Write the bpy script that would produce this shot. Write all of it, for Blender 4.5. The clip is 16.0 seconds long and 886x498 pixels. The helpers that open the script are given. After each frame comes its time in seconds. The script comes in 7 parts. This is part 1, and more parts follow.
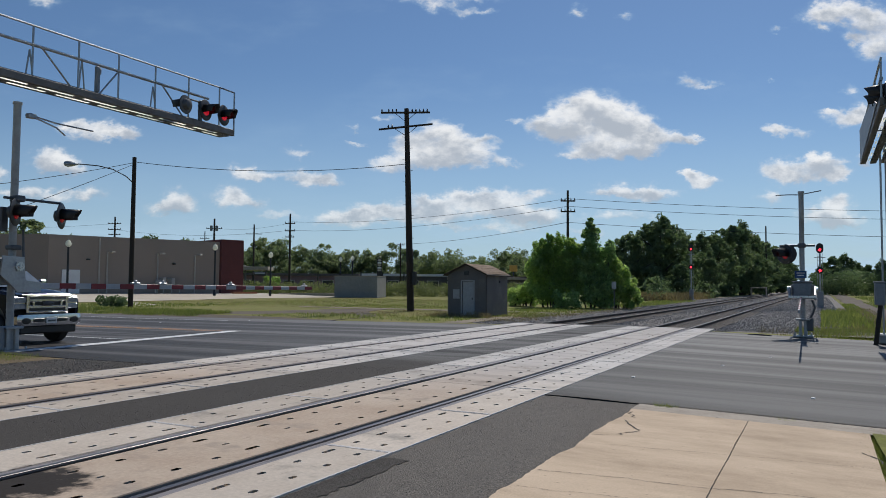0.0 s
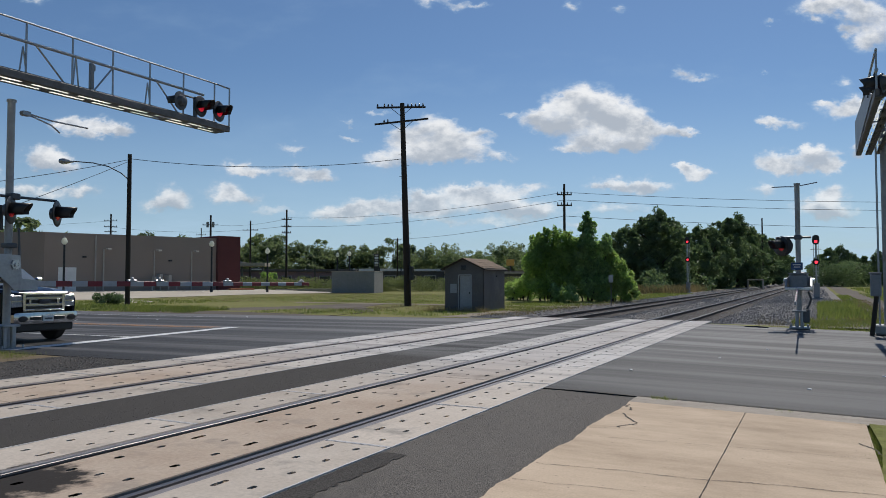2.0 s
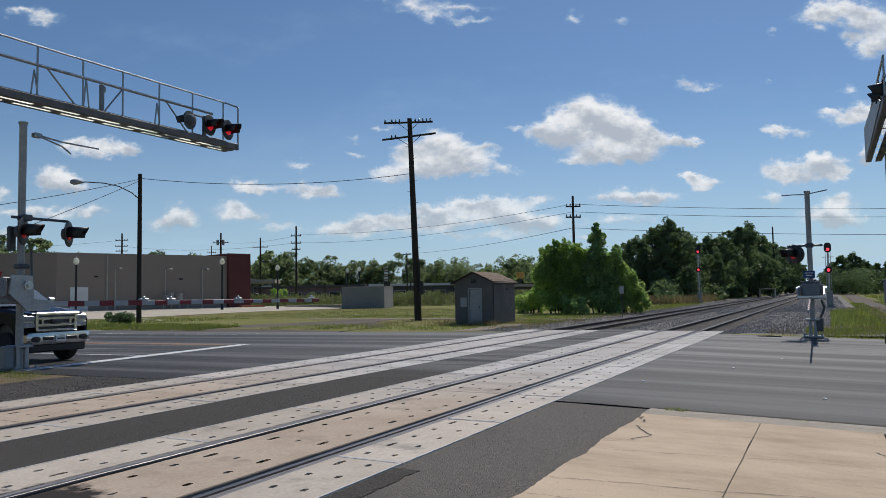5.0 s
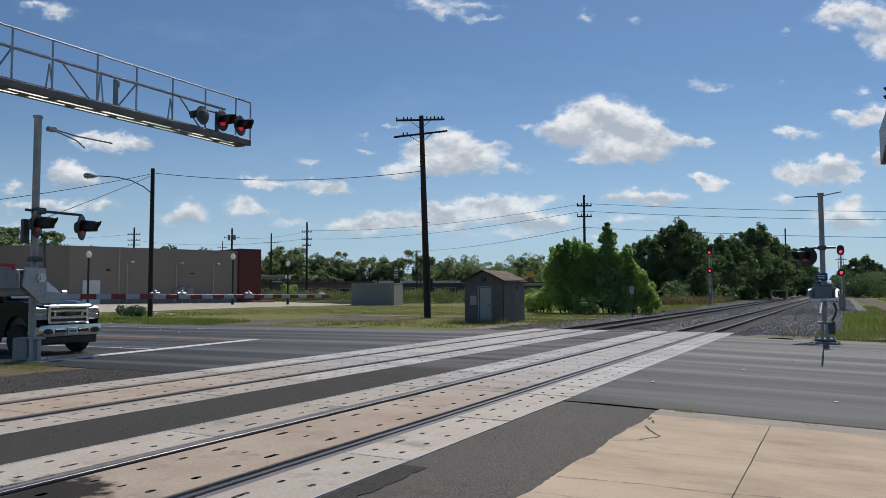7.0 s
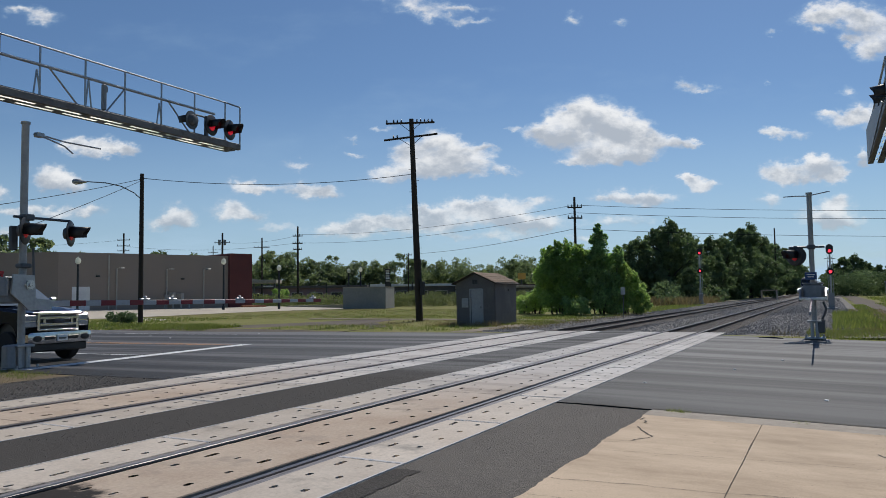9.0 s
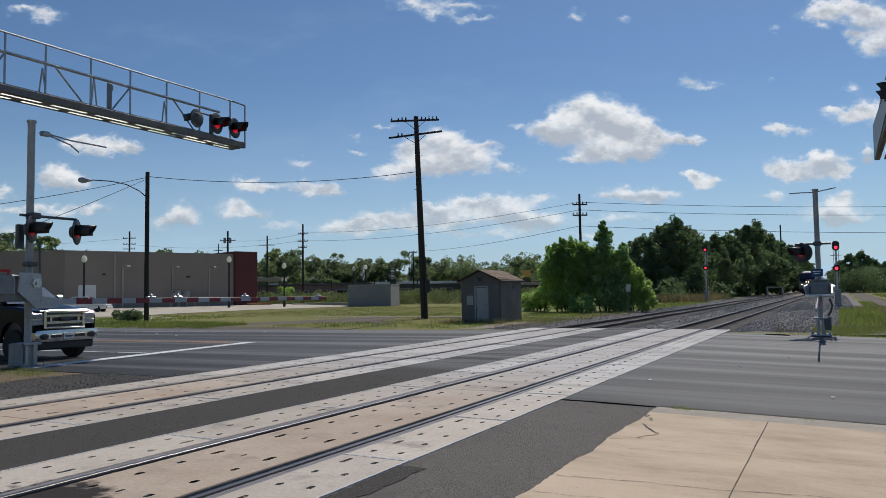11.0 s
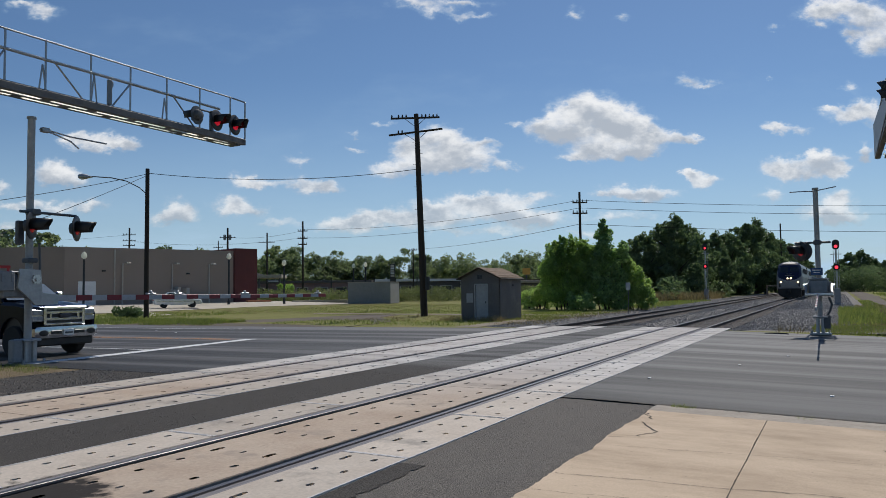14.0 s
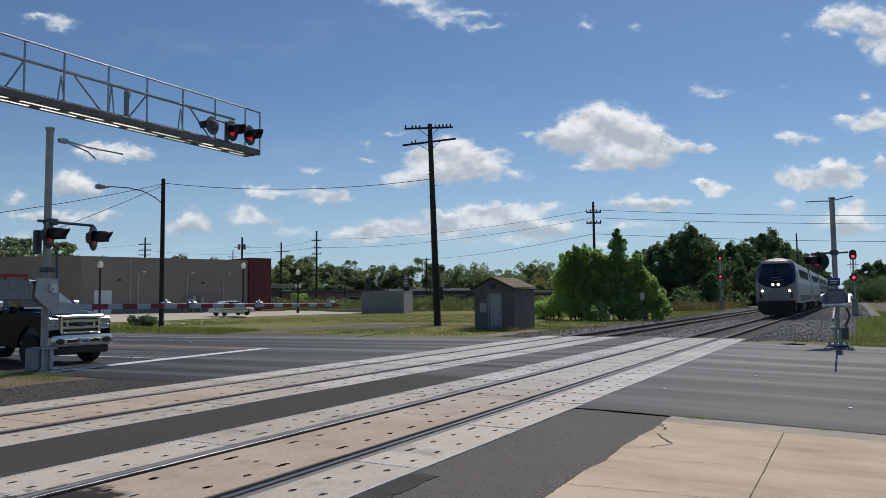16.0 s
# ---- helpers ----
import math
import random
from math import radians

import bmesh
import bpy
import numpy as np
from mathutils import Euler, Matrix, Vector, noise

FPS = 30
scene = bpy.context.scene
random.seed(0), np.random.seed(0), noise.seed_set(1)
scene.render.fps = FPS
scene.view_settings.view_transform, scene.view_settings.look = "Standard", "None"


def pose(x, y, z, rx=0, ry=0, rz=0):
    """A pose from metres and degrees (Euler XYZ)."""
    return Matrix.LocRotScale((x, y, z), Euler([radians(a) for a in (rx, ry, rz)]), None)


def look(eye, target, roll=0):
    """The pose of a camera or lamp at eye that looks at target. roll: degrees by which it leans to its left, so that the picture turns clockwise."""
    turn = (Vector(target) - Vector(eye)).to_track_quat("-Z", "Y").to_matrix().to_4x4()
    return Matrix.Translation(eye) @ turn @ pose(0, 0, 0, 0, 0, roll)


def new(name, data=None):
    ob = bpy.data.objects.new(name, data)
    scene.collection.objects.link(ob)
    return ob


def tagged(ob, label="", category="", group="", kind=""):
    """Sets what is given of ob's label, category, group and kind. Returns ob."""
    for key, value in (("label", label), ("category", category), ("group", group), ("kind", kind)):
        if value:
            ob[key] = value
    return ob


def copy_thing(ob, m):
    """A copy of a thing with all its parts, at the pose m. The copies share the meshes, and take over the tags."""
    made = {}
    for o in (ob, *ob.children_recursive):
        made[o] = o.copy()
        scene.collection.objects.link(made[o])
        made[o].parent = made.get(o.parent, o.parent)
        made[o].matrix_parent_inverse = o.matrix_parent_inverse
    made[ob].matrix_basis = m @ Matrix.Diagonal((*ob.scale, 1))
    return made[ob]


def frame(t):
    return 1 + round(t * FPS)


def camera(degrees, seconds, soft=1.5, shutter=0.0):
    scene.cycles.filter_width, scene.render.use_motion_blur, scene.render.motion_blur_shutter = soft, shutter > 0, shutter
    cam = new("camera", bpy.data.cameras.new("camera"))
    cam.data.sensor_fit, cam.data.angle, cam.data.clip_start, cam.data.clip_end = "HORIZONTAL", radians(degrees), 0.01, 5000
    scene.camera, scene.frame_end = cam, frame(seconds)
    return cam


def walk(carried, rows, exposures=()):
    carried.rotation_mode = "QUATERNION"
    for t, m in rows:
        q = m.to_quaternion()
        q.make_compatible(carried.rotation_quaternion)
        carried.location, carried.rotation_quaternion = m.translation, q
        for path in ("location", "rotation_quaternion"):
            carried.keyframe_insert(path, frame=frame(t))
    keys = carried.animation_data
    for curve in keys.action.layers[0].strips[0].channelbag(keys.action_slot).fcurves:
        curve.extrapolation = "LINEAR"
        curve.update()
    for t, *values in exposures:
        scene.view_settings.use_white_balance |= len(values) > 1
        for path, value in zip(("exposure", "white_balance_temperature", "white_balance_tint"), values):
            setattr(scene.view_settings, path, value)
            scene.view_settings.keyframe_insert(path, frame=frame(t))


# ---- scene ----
cam = camera(62.05, 16.0, soft=0.5)
EYE = Vector((5.55, 0.175, 1.679))
# seconds, heading to the left of +y, tilt up, roll
TURNS = (
    (0, 27.192, 2.810, 0.431),
    (0.5, 26.969, 2.842, 0.344),
    (1, 26.794, 2.713, 0.114),
    (1.5, 26.795, 2.530, 0.004),
    (2, 26.947, 2.394, -0.041),
    (2.5, 27.267, 2.637, -0.152),
    (3, 27.440, 2.921, -0.362),
    (3.5, 27.173, 3.201, -0.599),
    (4, 27.130, 3.377, -0.936),
    (6.5, 28.464, 3.416, -0.363),
    (7, 28.465, 3.321, -0.194),
    (7.5, 28.414, 3.270, -0.282),
    (8, 28.103, 3.359, -0.434),
    (8.5, 27.820, 3.480, -0.661),
    (9, 27.781, 3.533, -0.786),
    (11.5, 28.364, 3.230, -0.803),
    (12, 28.601, 3.146, -0.716),
    (12.5, 28.755, 3.233, -0.762),
    (13, 28.745, 3.296, -0.769),
    (13.5, 28.425, 3.184, -0.600),
    (14, 28.162, 3.158, -0.705),
    (14.5, 28.092, 3.278, -0.848),
    (15, 28.284, 3.545, -0.878),
    (15.5, 28.714, 3.942, -0.611),
    (16, 29.194, 3.922, -0.581),
)


def aimed(yaw, pitch, roll):
    a, p = radians(yaw), radians(pitch)
    return look(EYE, EYE + Vector((-math.sin(a) * math.cos(p), math.cos(a) * math.cos(p), math.sin(p))), roll)


walk(cam, [(t, aimed(a, b, c)) for t, a, b, c in TURNS])

# ---- light ----
SUN_AZ, SUN_EL = radians(-1.5), radians(51)
SUN_DIR = Vector((math.sin(SUN_AZ) * math.cos(SUN_EL), math.cos(SUN_AZ) * math.cos(SUN_EL), math.sin(SUN_EL)))
world = bpy.data.worlds.new("sky")
scene.world = world
world.use_nodes = True
wn = world.node_tree
sky = wn.nodes.new("ShaderNodeTexSky")
sky.sky_type, sky.sun_disc = "NISHITA", False
sky.sun_elevation, sky.sun_rotation = SUN_EL, SUN_AZ
sky.air_density, sky.dust_density, sky.ozone_density = 1.0, 0.25, 3.5
wn.nodes["Background"].inputs["Strength"].default_value = 0.066
tint = wn.nodes.new("ShaderNodeMix")
tint.data_type, tint.blend_type = "RGBA", "MULTIPLY"
tint.inputs[0].default_value, tint.inputs[7].default_value = 1.0, (0.85, 0.99, 1.12, 1)
wn.links.new(sky.outputs["Color"], tint.inputs[6])
wn.links.new(tint.outputs[2], wn.nodes["Background"].inputs["Color"])
sun_data = bpy.data.lights.new("sun", "SUN")
sun_data.energy, sun_data.angle, sun_data.color = 3.3, radians(0.53), (1.0, 0.95, 0.87)
new("sun", sun_data).matrix_world = look(SUN_DIR * 50, (0, 0, 0))
scene.view_settings.exposure = 0.0


# ---- mesh helpers ----
class MB:
    """Collects vertices and faces of one mesh."""

    def __init__(self):
        self.v, self.f = [], []

    def add(self, verts, faces):
        o = len(self.v)
        self.v += [tuple(p) for p in verts]
        self.f += [tuple(i + o for i in q) for q in faces]
        return self

    def box(self, c, s, b=0.0, m=None):
        """A box of size s centred at c, its edges cut by b."""
        hx, hy, hz = s[0] / 2, s[1] / 2, s[2] / 2
        b = min(b, hx * 0.9, hy * 0.9, hz * 0.9)
        if b <= 0:
            v = [(x, y, z) for z in (-hz, hz) for y in (-hy, hy) for x in (-hx, hx)]
            f = [(0, 2, 3, 1), (4, 5, 7, 6), (0, 1, 5, 4), (2, 6, 7, 3), (0, 4, 6, 2), (1, 3, 7, 5)]
        else:
            v, ids = [], {}
            for sx in (-1, 1):
                for sy in (-1, 1):
                    for sz in (-1, 1):
                        for k in range(3):
                            ids[(sx, sy, sz, k)] = len(v)
                            p = [sx * (hx - b), sy * (hy - b), sz * (hz - b)]
                            p[k] = (sx * hx, sy * hy, sz * hz)[k]
                            v.append(tuple(p))
            f = []
            for k in range(3):
                i, j = (k + 1) % 3, (k + 2) % 3
                for s0 in (-1, 1):
                    q = []
                    for a, c2 in ((-1, -1), (1, -1), (1, 1), (-1, 1)):
                        key = [0, 0, 0]
                        key[k], key[i], key[j] = s0, a, c2
                        q.append(ids[(*key, k)])
                    f.append(tuple(q if s0 > 0 else q[::-1]))
                for a in (-1, 1):
                    for c2 in (-1, 1):
                        lo, hi = [0, 0, 0], [0, 0, 0]
                        lo[k], hi[k] = -1, 1
                        lo[i] = hi[i] = a
                        lo[j] = hi[j] = c2
                        f.append((ids[(*lo, i)], ids[(*hi, i)], ids[(*hi, j)], ids[(*lo, j)]))
            for sx in (-1, 1):
                for sy in (-1, 1):
                    for sz in (-1, 1):
                        f.append(tuple(ids[(sx, sy, sz, k)] for k in range(3)))
        pts = [Vector(p) + Vector(c) for p in v] if m is None else [m @ (Vector(p) + Vector(c)) for p in v]
        return self.add(pts, f)

    def tube(self, path, r, n=8, caps=True):
        """A round bar along a path; r is one radius or one for each point."""
        path = [Vector(p) for p in path]
        rs = r if isinstance(r, (list, tuple)) else [r] * len(path)
        v, f = [], []
        up = None
        for i, p in enumerate(path):
            d = (path[min(i + 1, len(path) - 1)] - path[max(i - 1, 0)]).normalized()
            if up is None:
                up = Vector((0, 0, 1)) if abs(d.z) < 0.9 else Vector((0, 1, 0))
            side = d.cross(up).normalized()
            up = side.cross(d).normalized()
            for k in range(n):
                a = 2 * math.pi * k / n
                v.append(p + (side * math.cos(a) + up * math.sin(a)) * rs[i])
        for i in range(len(path) - 1):
            for k in range(n):
                k2 = (k + 1) % n
                f.append((i * n + k, i * n + k2, (i + 1) * n + k2, (i + 1) * n + k))
        if caps:
            f.append(tuple(range(n)))
            f.append(tuple(range((len(path) - 1) * n, len(path) * n))[::-1])
        return self.add(v, f)

    def turned(self, profile, m, n=16):
        """A turned shape about m's z axis from (radius, height) pairs."""
        v, f = [], []
        for r, h in profile:
            for k in range(n):
                a = 2 * math.pi * k / n
                v.append(m @ Vector((r * math.cos(a), r * math.sin(a), h)))
        for i in range(len(profile) - 1):
            for k in range(n):
                k2 = (k + 1) % n
                f.append((i * n + k, i * n + k2, (i + 1) * n + k2, (i + 1) * n + k))
        f.append(tuple(range(n))[::-1])
        f.append(tuple(range((len(profile) - 1) * n, len(profile) * n)))
        return self.add(v, f)

    def prism(self, outline, axis, lo, hi):
        """An outline in the two axes other than axis, pushed from lo to hi."""
        n = len(outline)

        def p3(a, b, c):
            return ((c, a, b), (a, c, b), (a, b, c))[axis]

        v = [p3(a, b, lo) for a, b in outline] + [p3(a, b, hi) for a, b in outline]
        f = [(i, (i + 1) % n, n + (i + 1) % n, n + i) for i in range(n)]
        f += [tuple(range(n))[::-1], tuple(range(n, 2 * n))]
        return self.add(v, f)

    def mesh(self, name, smooth=False):
        me = bpy.data.meshes.new(name)
        me.from_pydata(self.v, [], self.f)
        bm = bmesh.new()
        bm.from_mesh(me)
        bmesh.ops.recalc_face_normals(bm, faces=bm.faces)
        bm.to_mesh(me)
        bm.free()
        if smooth:
            for p in me.polygons:
                p.use_smooth = True
            me.set_sharp_from_angle(angle=radians(35))
        return me


def part(name, mb, material, parent=None, label="", smooth=False):
    me = mb.mesh(name, smooth)
    me.materials.append(material)
    ob = new(name, me)
    if parent is not None:
        ob.parent = parent
    if label:
        ob["label"] = label
    return ob


def thing(name, label, category, m=None, group="", kind=""):
    ob = new(name)
    ob.empty_display_size = 0.1
    if m is not None:
        ob.matrix_basis = m
    return tagged(ob, label, category, group, kind)


def quads_object(name, verts, per, material):
    """A mesh of loose faces, per corners each, from an array of corners."""
    n = len(verts) // per
    me = bpy.data.meshes.new(name)
    me.vertices.add(len(verts))
    me.vertices.foreach_set("co", np.asarray(verts, np.float32).ravel())
    me.loops.add(n * per)
    me.loops.foreach_set("vertex_index", np.arange(n * per, dtype=np.int32))
    me.polygons.add(n)
    me.polygons.foreach_set("loop_start", np.arange(0, n * per, per, dtype=np.int32))
    me.update(calc_edges=True)
    me.materials.append(material)
    return me


# ---- materials ----
def ramp(nt, fac, stops):
    r = nt.nodes.new("ShaderNodeValToRGB")
    e = r.color_ramp.elements
    while len(e) < len(stops):
        e.new(0.5)
    for el, (p, c) in zip(e, stops):
        el.position, el.color = p, (*c, 1) if len(c) == 3 else c
    nt.links.new(fac, r.inputs["Fac"])
    return r.outputs["Color"]


def noise_node(nt, co, scale, detail=4.0, rough=0.6, stretch=None):
    if stretch:
        mp = nt.nodes.new("ShaderNodeMapping")
        mp.inputs["Scale"].default_value = stretch
        nt.links.new(co, mp.inputs["Vector"])
        co = mp.outputs["Vector"]
    n = nt.nodes.new("ShaderNodeTexNoise")
    n.inputs["Scale"].default_value, n.inputs["Detail"].default_value, n.inputs["Roughness"].default_value = scale, detail, rough
    nt.links.new(co, n.inputs["Vector"])
    return n.outputs["Fac"]


def mixed(nt, fac, a, b, mode="MIX"):
    mx = nt.nodes.new("ShaderNodeMix")
    mx.data_type, mx.blend_type = "RGBA", mode
    for sock, val in ((mx.inputs[0], fac), (mx.inputs[6], a), (mx.inputs[7], b)):
        if isinstance(val, bpy.types.NodeSocket):
            nt.links.new(val, sock)
        elif isinstance(val, (int, float)):
            sock.default_value = val
        else:
            sock.default_value = (*val, 1)
    return mx.outputs[2]


def mat(name, a, b=None, rough=0.7, metal=0.0, fine=40.0, coarse=1.5, bump=0.0, space="Position", stretch=None, vary=0.0, coat=0.0, dirt=None, spec=0.5, grain=0.22, spread=0.2, wear=None):
    """A surface of two tones: a coarse and a fine variation, relief, and stains of their own colour."""
    b = b or tuple(c * 0.75 for c in a)
    m = bpy.data.materials.new(name)
    m.use_nodes = True
    nt = m.node_tree
    p = nt.nodes["Principled BSDF"]
    if space == "Position":
        co = nt.nodes.new("ShaderNodeNewGeometry").outputs["Position"]
    else:
        co = nt.nodes.new("ShaderNodeTexCoord").outputs["Object"]
    big = noise_node(nt, co, coarse, 5, 0.6, stretch)
    small = noise_node(nt, co, fine, 3, 0.65, stretch)
    col = ramp(nt, big, [(0.32, a), (0.68, b)])
    col = mixed(nt, grain, col, ramp(nt, small, [(0.5 - spread, tuple(c * 0.55 for c in a)), (0.5 + spread, tuple(min(1, c * 1.45) for c in a))]))
    if wear:
        col = wear(nt, col)
    if dirt:
        col = mixed(nt, ramp(nt, noise_node(nt, co, coarse * 0.6 + 0.11, 6, 0.7), [(0.54, (0, 0, 0)), (0.66, (0.8,) * 3)]), col, dirt)
    if vary:
        info = nt.nodes.new("ShaderNodeObjectInfo").outputs["Random"]
        hv = nt.nodes.new("ShaderNodeHueSaturation")
        mr = nt.nodes.new("ShaderNodeMapRange")
        mr.inputs["To Min"].default_value, mr.inputs["To Max"].default_value = 1 - vary, 1 + vary
        nt.links.new(info, mr.inputs["Value"])
        nt.links.new(mr.outputs["Result"], hv.inputs["Value"])
        nt.links.new(col, hv.inputs["Color"])
        col = hv.outputs["Color"]
    nt.links.new(col, p.inputs["Base Color"])
    rr = nt.nodes.new("ShaderNodeMapRange")
    rr.inputs["To Min"].default_value, rr.inputs["To Max"].default_value = max(0.02, rough - 0.12), min(1, rough + 0.12)
    nt.links.new(small, rr.inputs["Value"])
    nt.links.new(rr.outputs["Result"], p.inputs["Roughness"])
    p.inputs["Metallic"].default_value = metal
    p.inputs["Coat Weight"].default_value = coat
    p.inputs["Specular IOR Level"].default_value = spec
    if bump:
        bp = nt.nodes.new("ShaderNodeBump")
        bp.inputs["Strength"].default_value, bp.inputs["Distance"].default_value = 0.6, bump
        nt.links.new(small, bp.inputs["Height"])
        nt.links.new(bp.outputs["Normal"], p.inputs["Normal"])
    return m


def glow(name, color, strength):
    m = bpy.data.materials.new(name)
    m.use_nodes = True
    p = m.node_tree.nodes["Principled BSDF"]
    p.inputs["Base Color"].default_value = (*color, 1)
    p.inputs["Emission Color"].default_value = (*color, 1)
    p.inputs["Emission Strength"].default_value = strength
    p.inputs["Roughness"].default_value = 0.25
    return m


def leaf_mat(name, dark, light, scale=0.5, through_tint=(1.5, 1.6, 1.15), share=0.6):
    m = bpy.data.materials.new(name)
    m.use_nodes = True
    nt = m.node_tree
    nt.nodes.remove(nt.nodes["Principled BSDF"])
    geo = nt.nodes.new("ShaderNodeNewGeometry")
    col = ramp(nt, geo.outputs["Random Per Island"], [(0.0, dark), (1.0, light)])
    patch = noise_node(nt, geo.outputs["Position"], scale, 3)
    col = mixed(nt, 1.0, col, ramp(nt, patch, [(0.3, (0.65, 0.7, 0.6)), (0.7, (1.15, 1.1, 0.95))]), "MULTIPLY")
    d, t, g, a1, a2 = (nt.nodes.new("ShaderNode" + k) for k in ("BsdfDiffuse", "BsdfTranslucent", "BsdfGlossy", "MixShader", "MixShader"))
    g.inputs["Roughness"].default_value = 0.45
    g.inputs["Color"].default_value = (0.6, 0.6, 0.6, 1)
    nt.links.new(col, d.inputs["Color"])
    nt.links.new(mixed(nt, 1.0, col, through_tint, "MULTIPLY"), t.inputs["Color"])
    a1.inputs[0].default_value, a2.inputs[0].default_value = share, 0.06
    nt.links.new(d.outputs[0], a1.inputs[1])
    nt.links.new(t.outputs[0], a1.inputs[2])
    nt.links.new(a1.outputs[0], a2.inputs[1])
    nt.links.new(g.outputs[0], a2.inputs[2])
    nt.links.new(a2.outputs[0], nt.nodes["Material Output"].inputs["Surface"])
    return m


def glass_mat(name, tint, rough=0.05):
    m = mat(name, tint, tint, rough=max(rough, 0.14), fine=3, space="Object")
    m.node_tree.nodes["Principled BSDF"].inputs["Coat Weight"].default_value = 0.6
    return m


def reach(nt, y0, y1):
    """0 before y0 and 1 past y1, along the tracks."""
    sep = nt.nodes.new("ShaderNodeSeparateXYZ")
    nt.links.new(nt.nodes.new("ShaderNodeNewGeometry").outputs["Position"], sep.inputs[0])
    mr = nt.nodes.new("ShaderNodeMapRange")
    mr.interpolation_type = "SMOOTHSTEP"
    nt.links.new(sep.outputs[1], mr.inputs["Value"])
    mr.inputs["From Min"].default_value, mr.inputs["From Max"].default_value = y0, y1
    return mr.outputs["Result"]


def panel_wear(nt, col):
    """Tyres have scrubbed the panels grey across the road; one spot is much darker, rust runs beside the rails."""
    pos = nt.nodes.new("ShaderNodeNewGeometry").outputs["Position"]
    col = mixed(nt, reach(nt, 8.5, 16.5), col, mixed(nt, 0.66, col, (0.52, 0.515, 0.515)))
    track_marks = ramp(nt, noise_node(nt, pos, 1.2, 4, 0.6, (0.1, 1.6, 1)), [(0.5, (1, 1, 1)), (0.68, (0.72, 0.72, 0.73))])
    col = mixed(nt, reach(nt, 10.5, 13.0), col, mixed(nt, 1.0, col, track_marks, "MULTIPLY"))
    d = nt.nodes.new("ShaderNodeVectorMath")
    d.operation = "DISTANCE"
    nt.links.new(pos, d.inputs[0])
    d.inputs[1].default_value = (-0.42, 4.05, 0)
    n = noise_node(nt, pos, 5.0, 4)
    add = nt.nodes.new("ShaderNodeMath")
    add.operation = "MULTIPLY_ADD"
    nt.links.new(n, add.inputs[0])
    add.inputs[1].default_value = -0.9
    nt.links.new(d.outputs["Value"], add.inputs[2])
    spot = ramp(nt, add.outputs[0], [(0.0, (0.97,) * 3), (0.2, (0, 0, 0))])
    col = mixed(nt, ramp(nt, noise_node(nt, pos, 7.0, 6, 0.75, (1.6, 0.35, 1)), [(0.60, (0, 0, 0)), (0.72, (0.55,) * 3)]), col, (0.2, 0.155, 0.12))
    return mixed(nt, spot, col, (0.018, 0.015, 0.013))


def worn_sheen_bands(nt, col):
    """Worn bands along the road; the pale ones hold painted sky sheen."""
    pos = nt.nodes.new("ShaderNodeNewGeometry").outputs["Position"]
    bands = noise_node(nt, pos, 0.75, 3, 0.55, (0.035, 1, 1))
    col = mixed(nt, 1.0, col, ramp(nt, bands, [(0.43, (0.38, 0.38, 0.39)), (0.5, (0.88, 0.88, 0.88)), (0.57, (1.6, 1.59, 1.57))]), "MULTIPLY")
    # Darker before y = 20, towards the kerb.
    col = mixed(nt, reach(nt, 12.5, 20.0), mixed(nt, 1.0, col, (0.6, 0.6, 0.6), "MULTIPLY"), col)
    lines = noise_node(nt, pos, 3.2, 2, 0.5, (0.02, 1, 1))
    return mixed(nt, 1.0, col, ramp(nt, lines, [(0.36, (0.72, 0.72, 0.72)), (0.46, (1, 1, 1))]), "MULTIPLY")


def polished(nt, col):
    """Traffic has worn the infill pale where the road crosses it, with dark tyre smears."""
    pos = nt.nodes.new("ShaderNodeNewGeometry").outputs["Position"]
    smears = ramp(nt, noise_node(nt, pos, 1.4, 4, 0.6, (0.12, 1, 1)), [(0.38, (0.07, 0.07, 0.072)), (0.6, (0.2, 0.2, 0.2))])
    return mixed(nt, reach(nt, 12.5, 17.0), col, mixed(nt, 0.8, col, smears))


M_ROAD = mat("asphalt_road", (0.077, 0.075, 0.076), (0.10, 0.098, 0.098), rough=0.68, fine=55, coarse=0.55, bump=0.01, grain=0.6, spec=0.35, wear=worn_sheen_bands)
M_TAR = mat("old_asphalt", (0.135, 0.122, 0.108), (0.185, 0.168, 0.148), rough=0.95, fine=70, coarse=0.9, bump=0.022, dirt=(0.105, 0.096, 0.086), grain=0.85, spread=0.1, spec=0.2)
M_MIDTAR = mat("dark_infill_asphalt", (0.062, 0.056, 0.05), (0.098, 0.088, 0.079), rough=0.95, fine=60, coarse=0.8, bump=0.024, grain=0.85, spread=0.1, spec=0.2, wear=polished)
M_PANEL = mat("crossing_concrete", (0.46, 0.375, 0.295), (0.35, 0.262, 0.195), spec=0.18, rough=0.8, fine=22, coarse=0.9, bump=0.002, vary=0.1, dirt=(0.24, 0.205, 0.175), wear=panel_wear)
M_PANEL2 = mat("field_panel_concrete", (0.53, 0.465, 0.395), (0.43, 0.365, 0.30), spec=0.18, rough=0.8, fine=22, coarse=1.1, bump=0.002, vary=0.1, dirt=(0.24, 0.22, 0.195), wear=panel_wear)
def slab_wear(nt, col):
    """Grey-brown water stains and small dark spots on the driveway."""
    pos = nt.nodes.new("ShaderNodeNewGeometry").outputs["Position"]
    stains = ramp(nt, noise_node(nt, pos, 0.9, 7, 0.72, (0.5, 1.3, 1)), [(0.42, (1, 1, 1)), (0.66, (0.74, 0.72, 0.70))])
    col = mixed(nt, 1.0, col, stains, "MULTIPLY")
    return mixed(nt, ramp(nt, noise_node(nt, pos, 17, 2, 0.5), [(0.72, (0, 0, 0)), (0.76, (0.6,) * 3)]), col, (0.2, 0.16, 0.12))


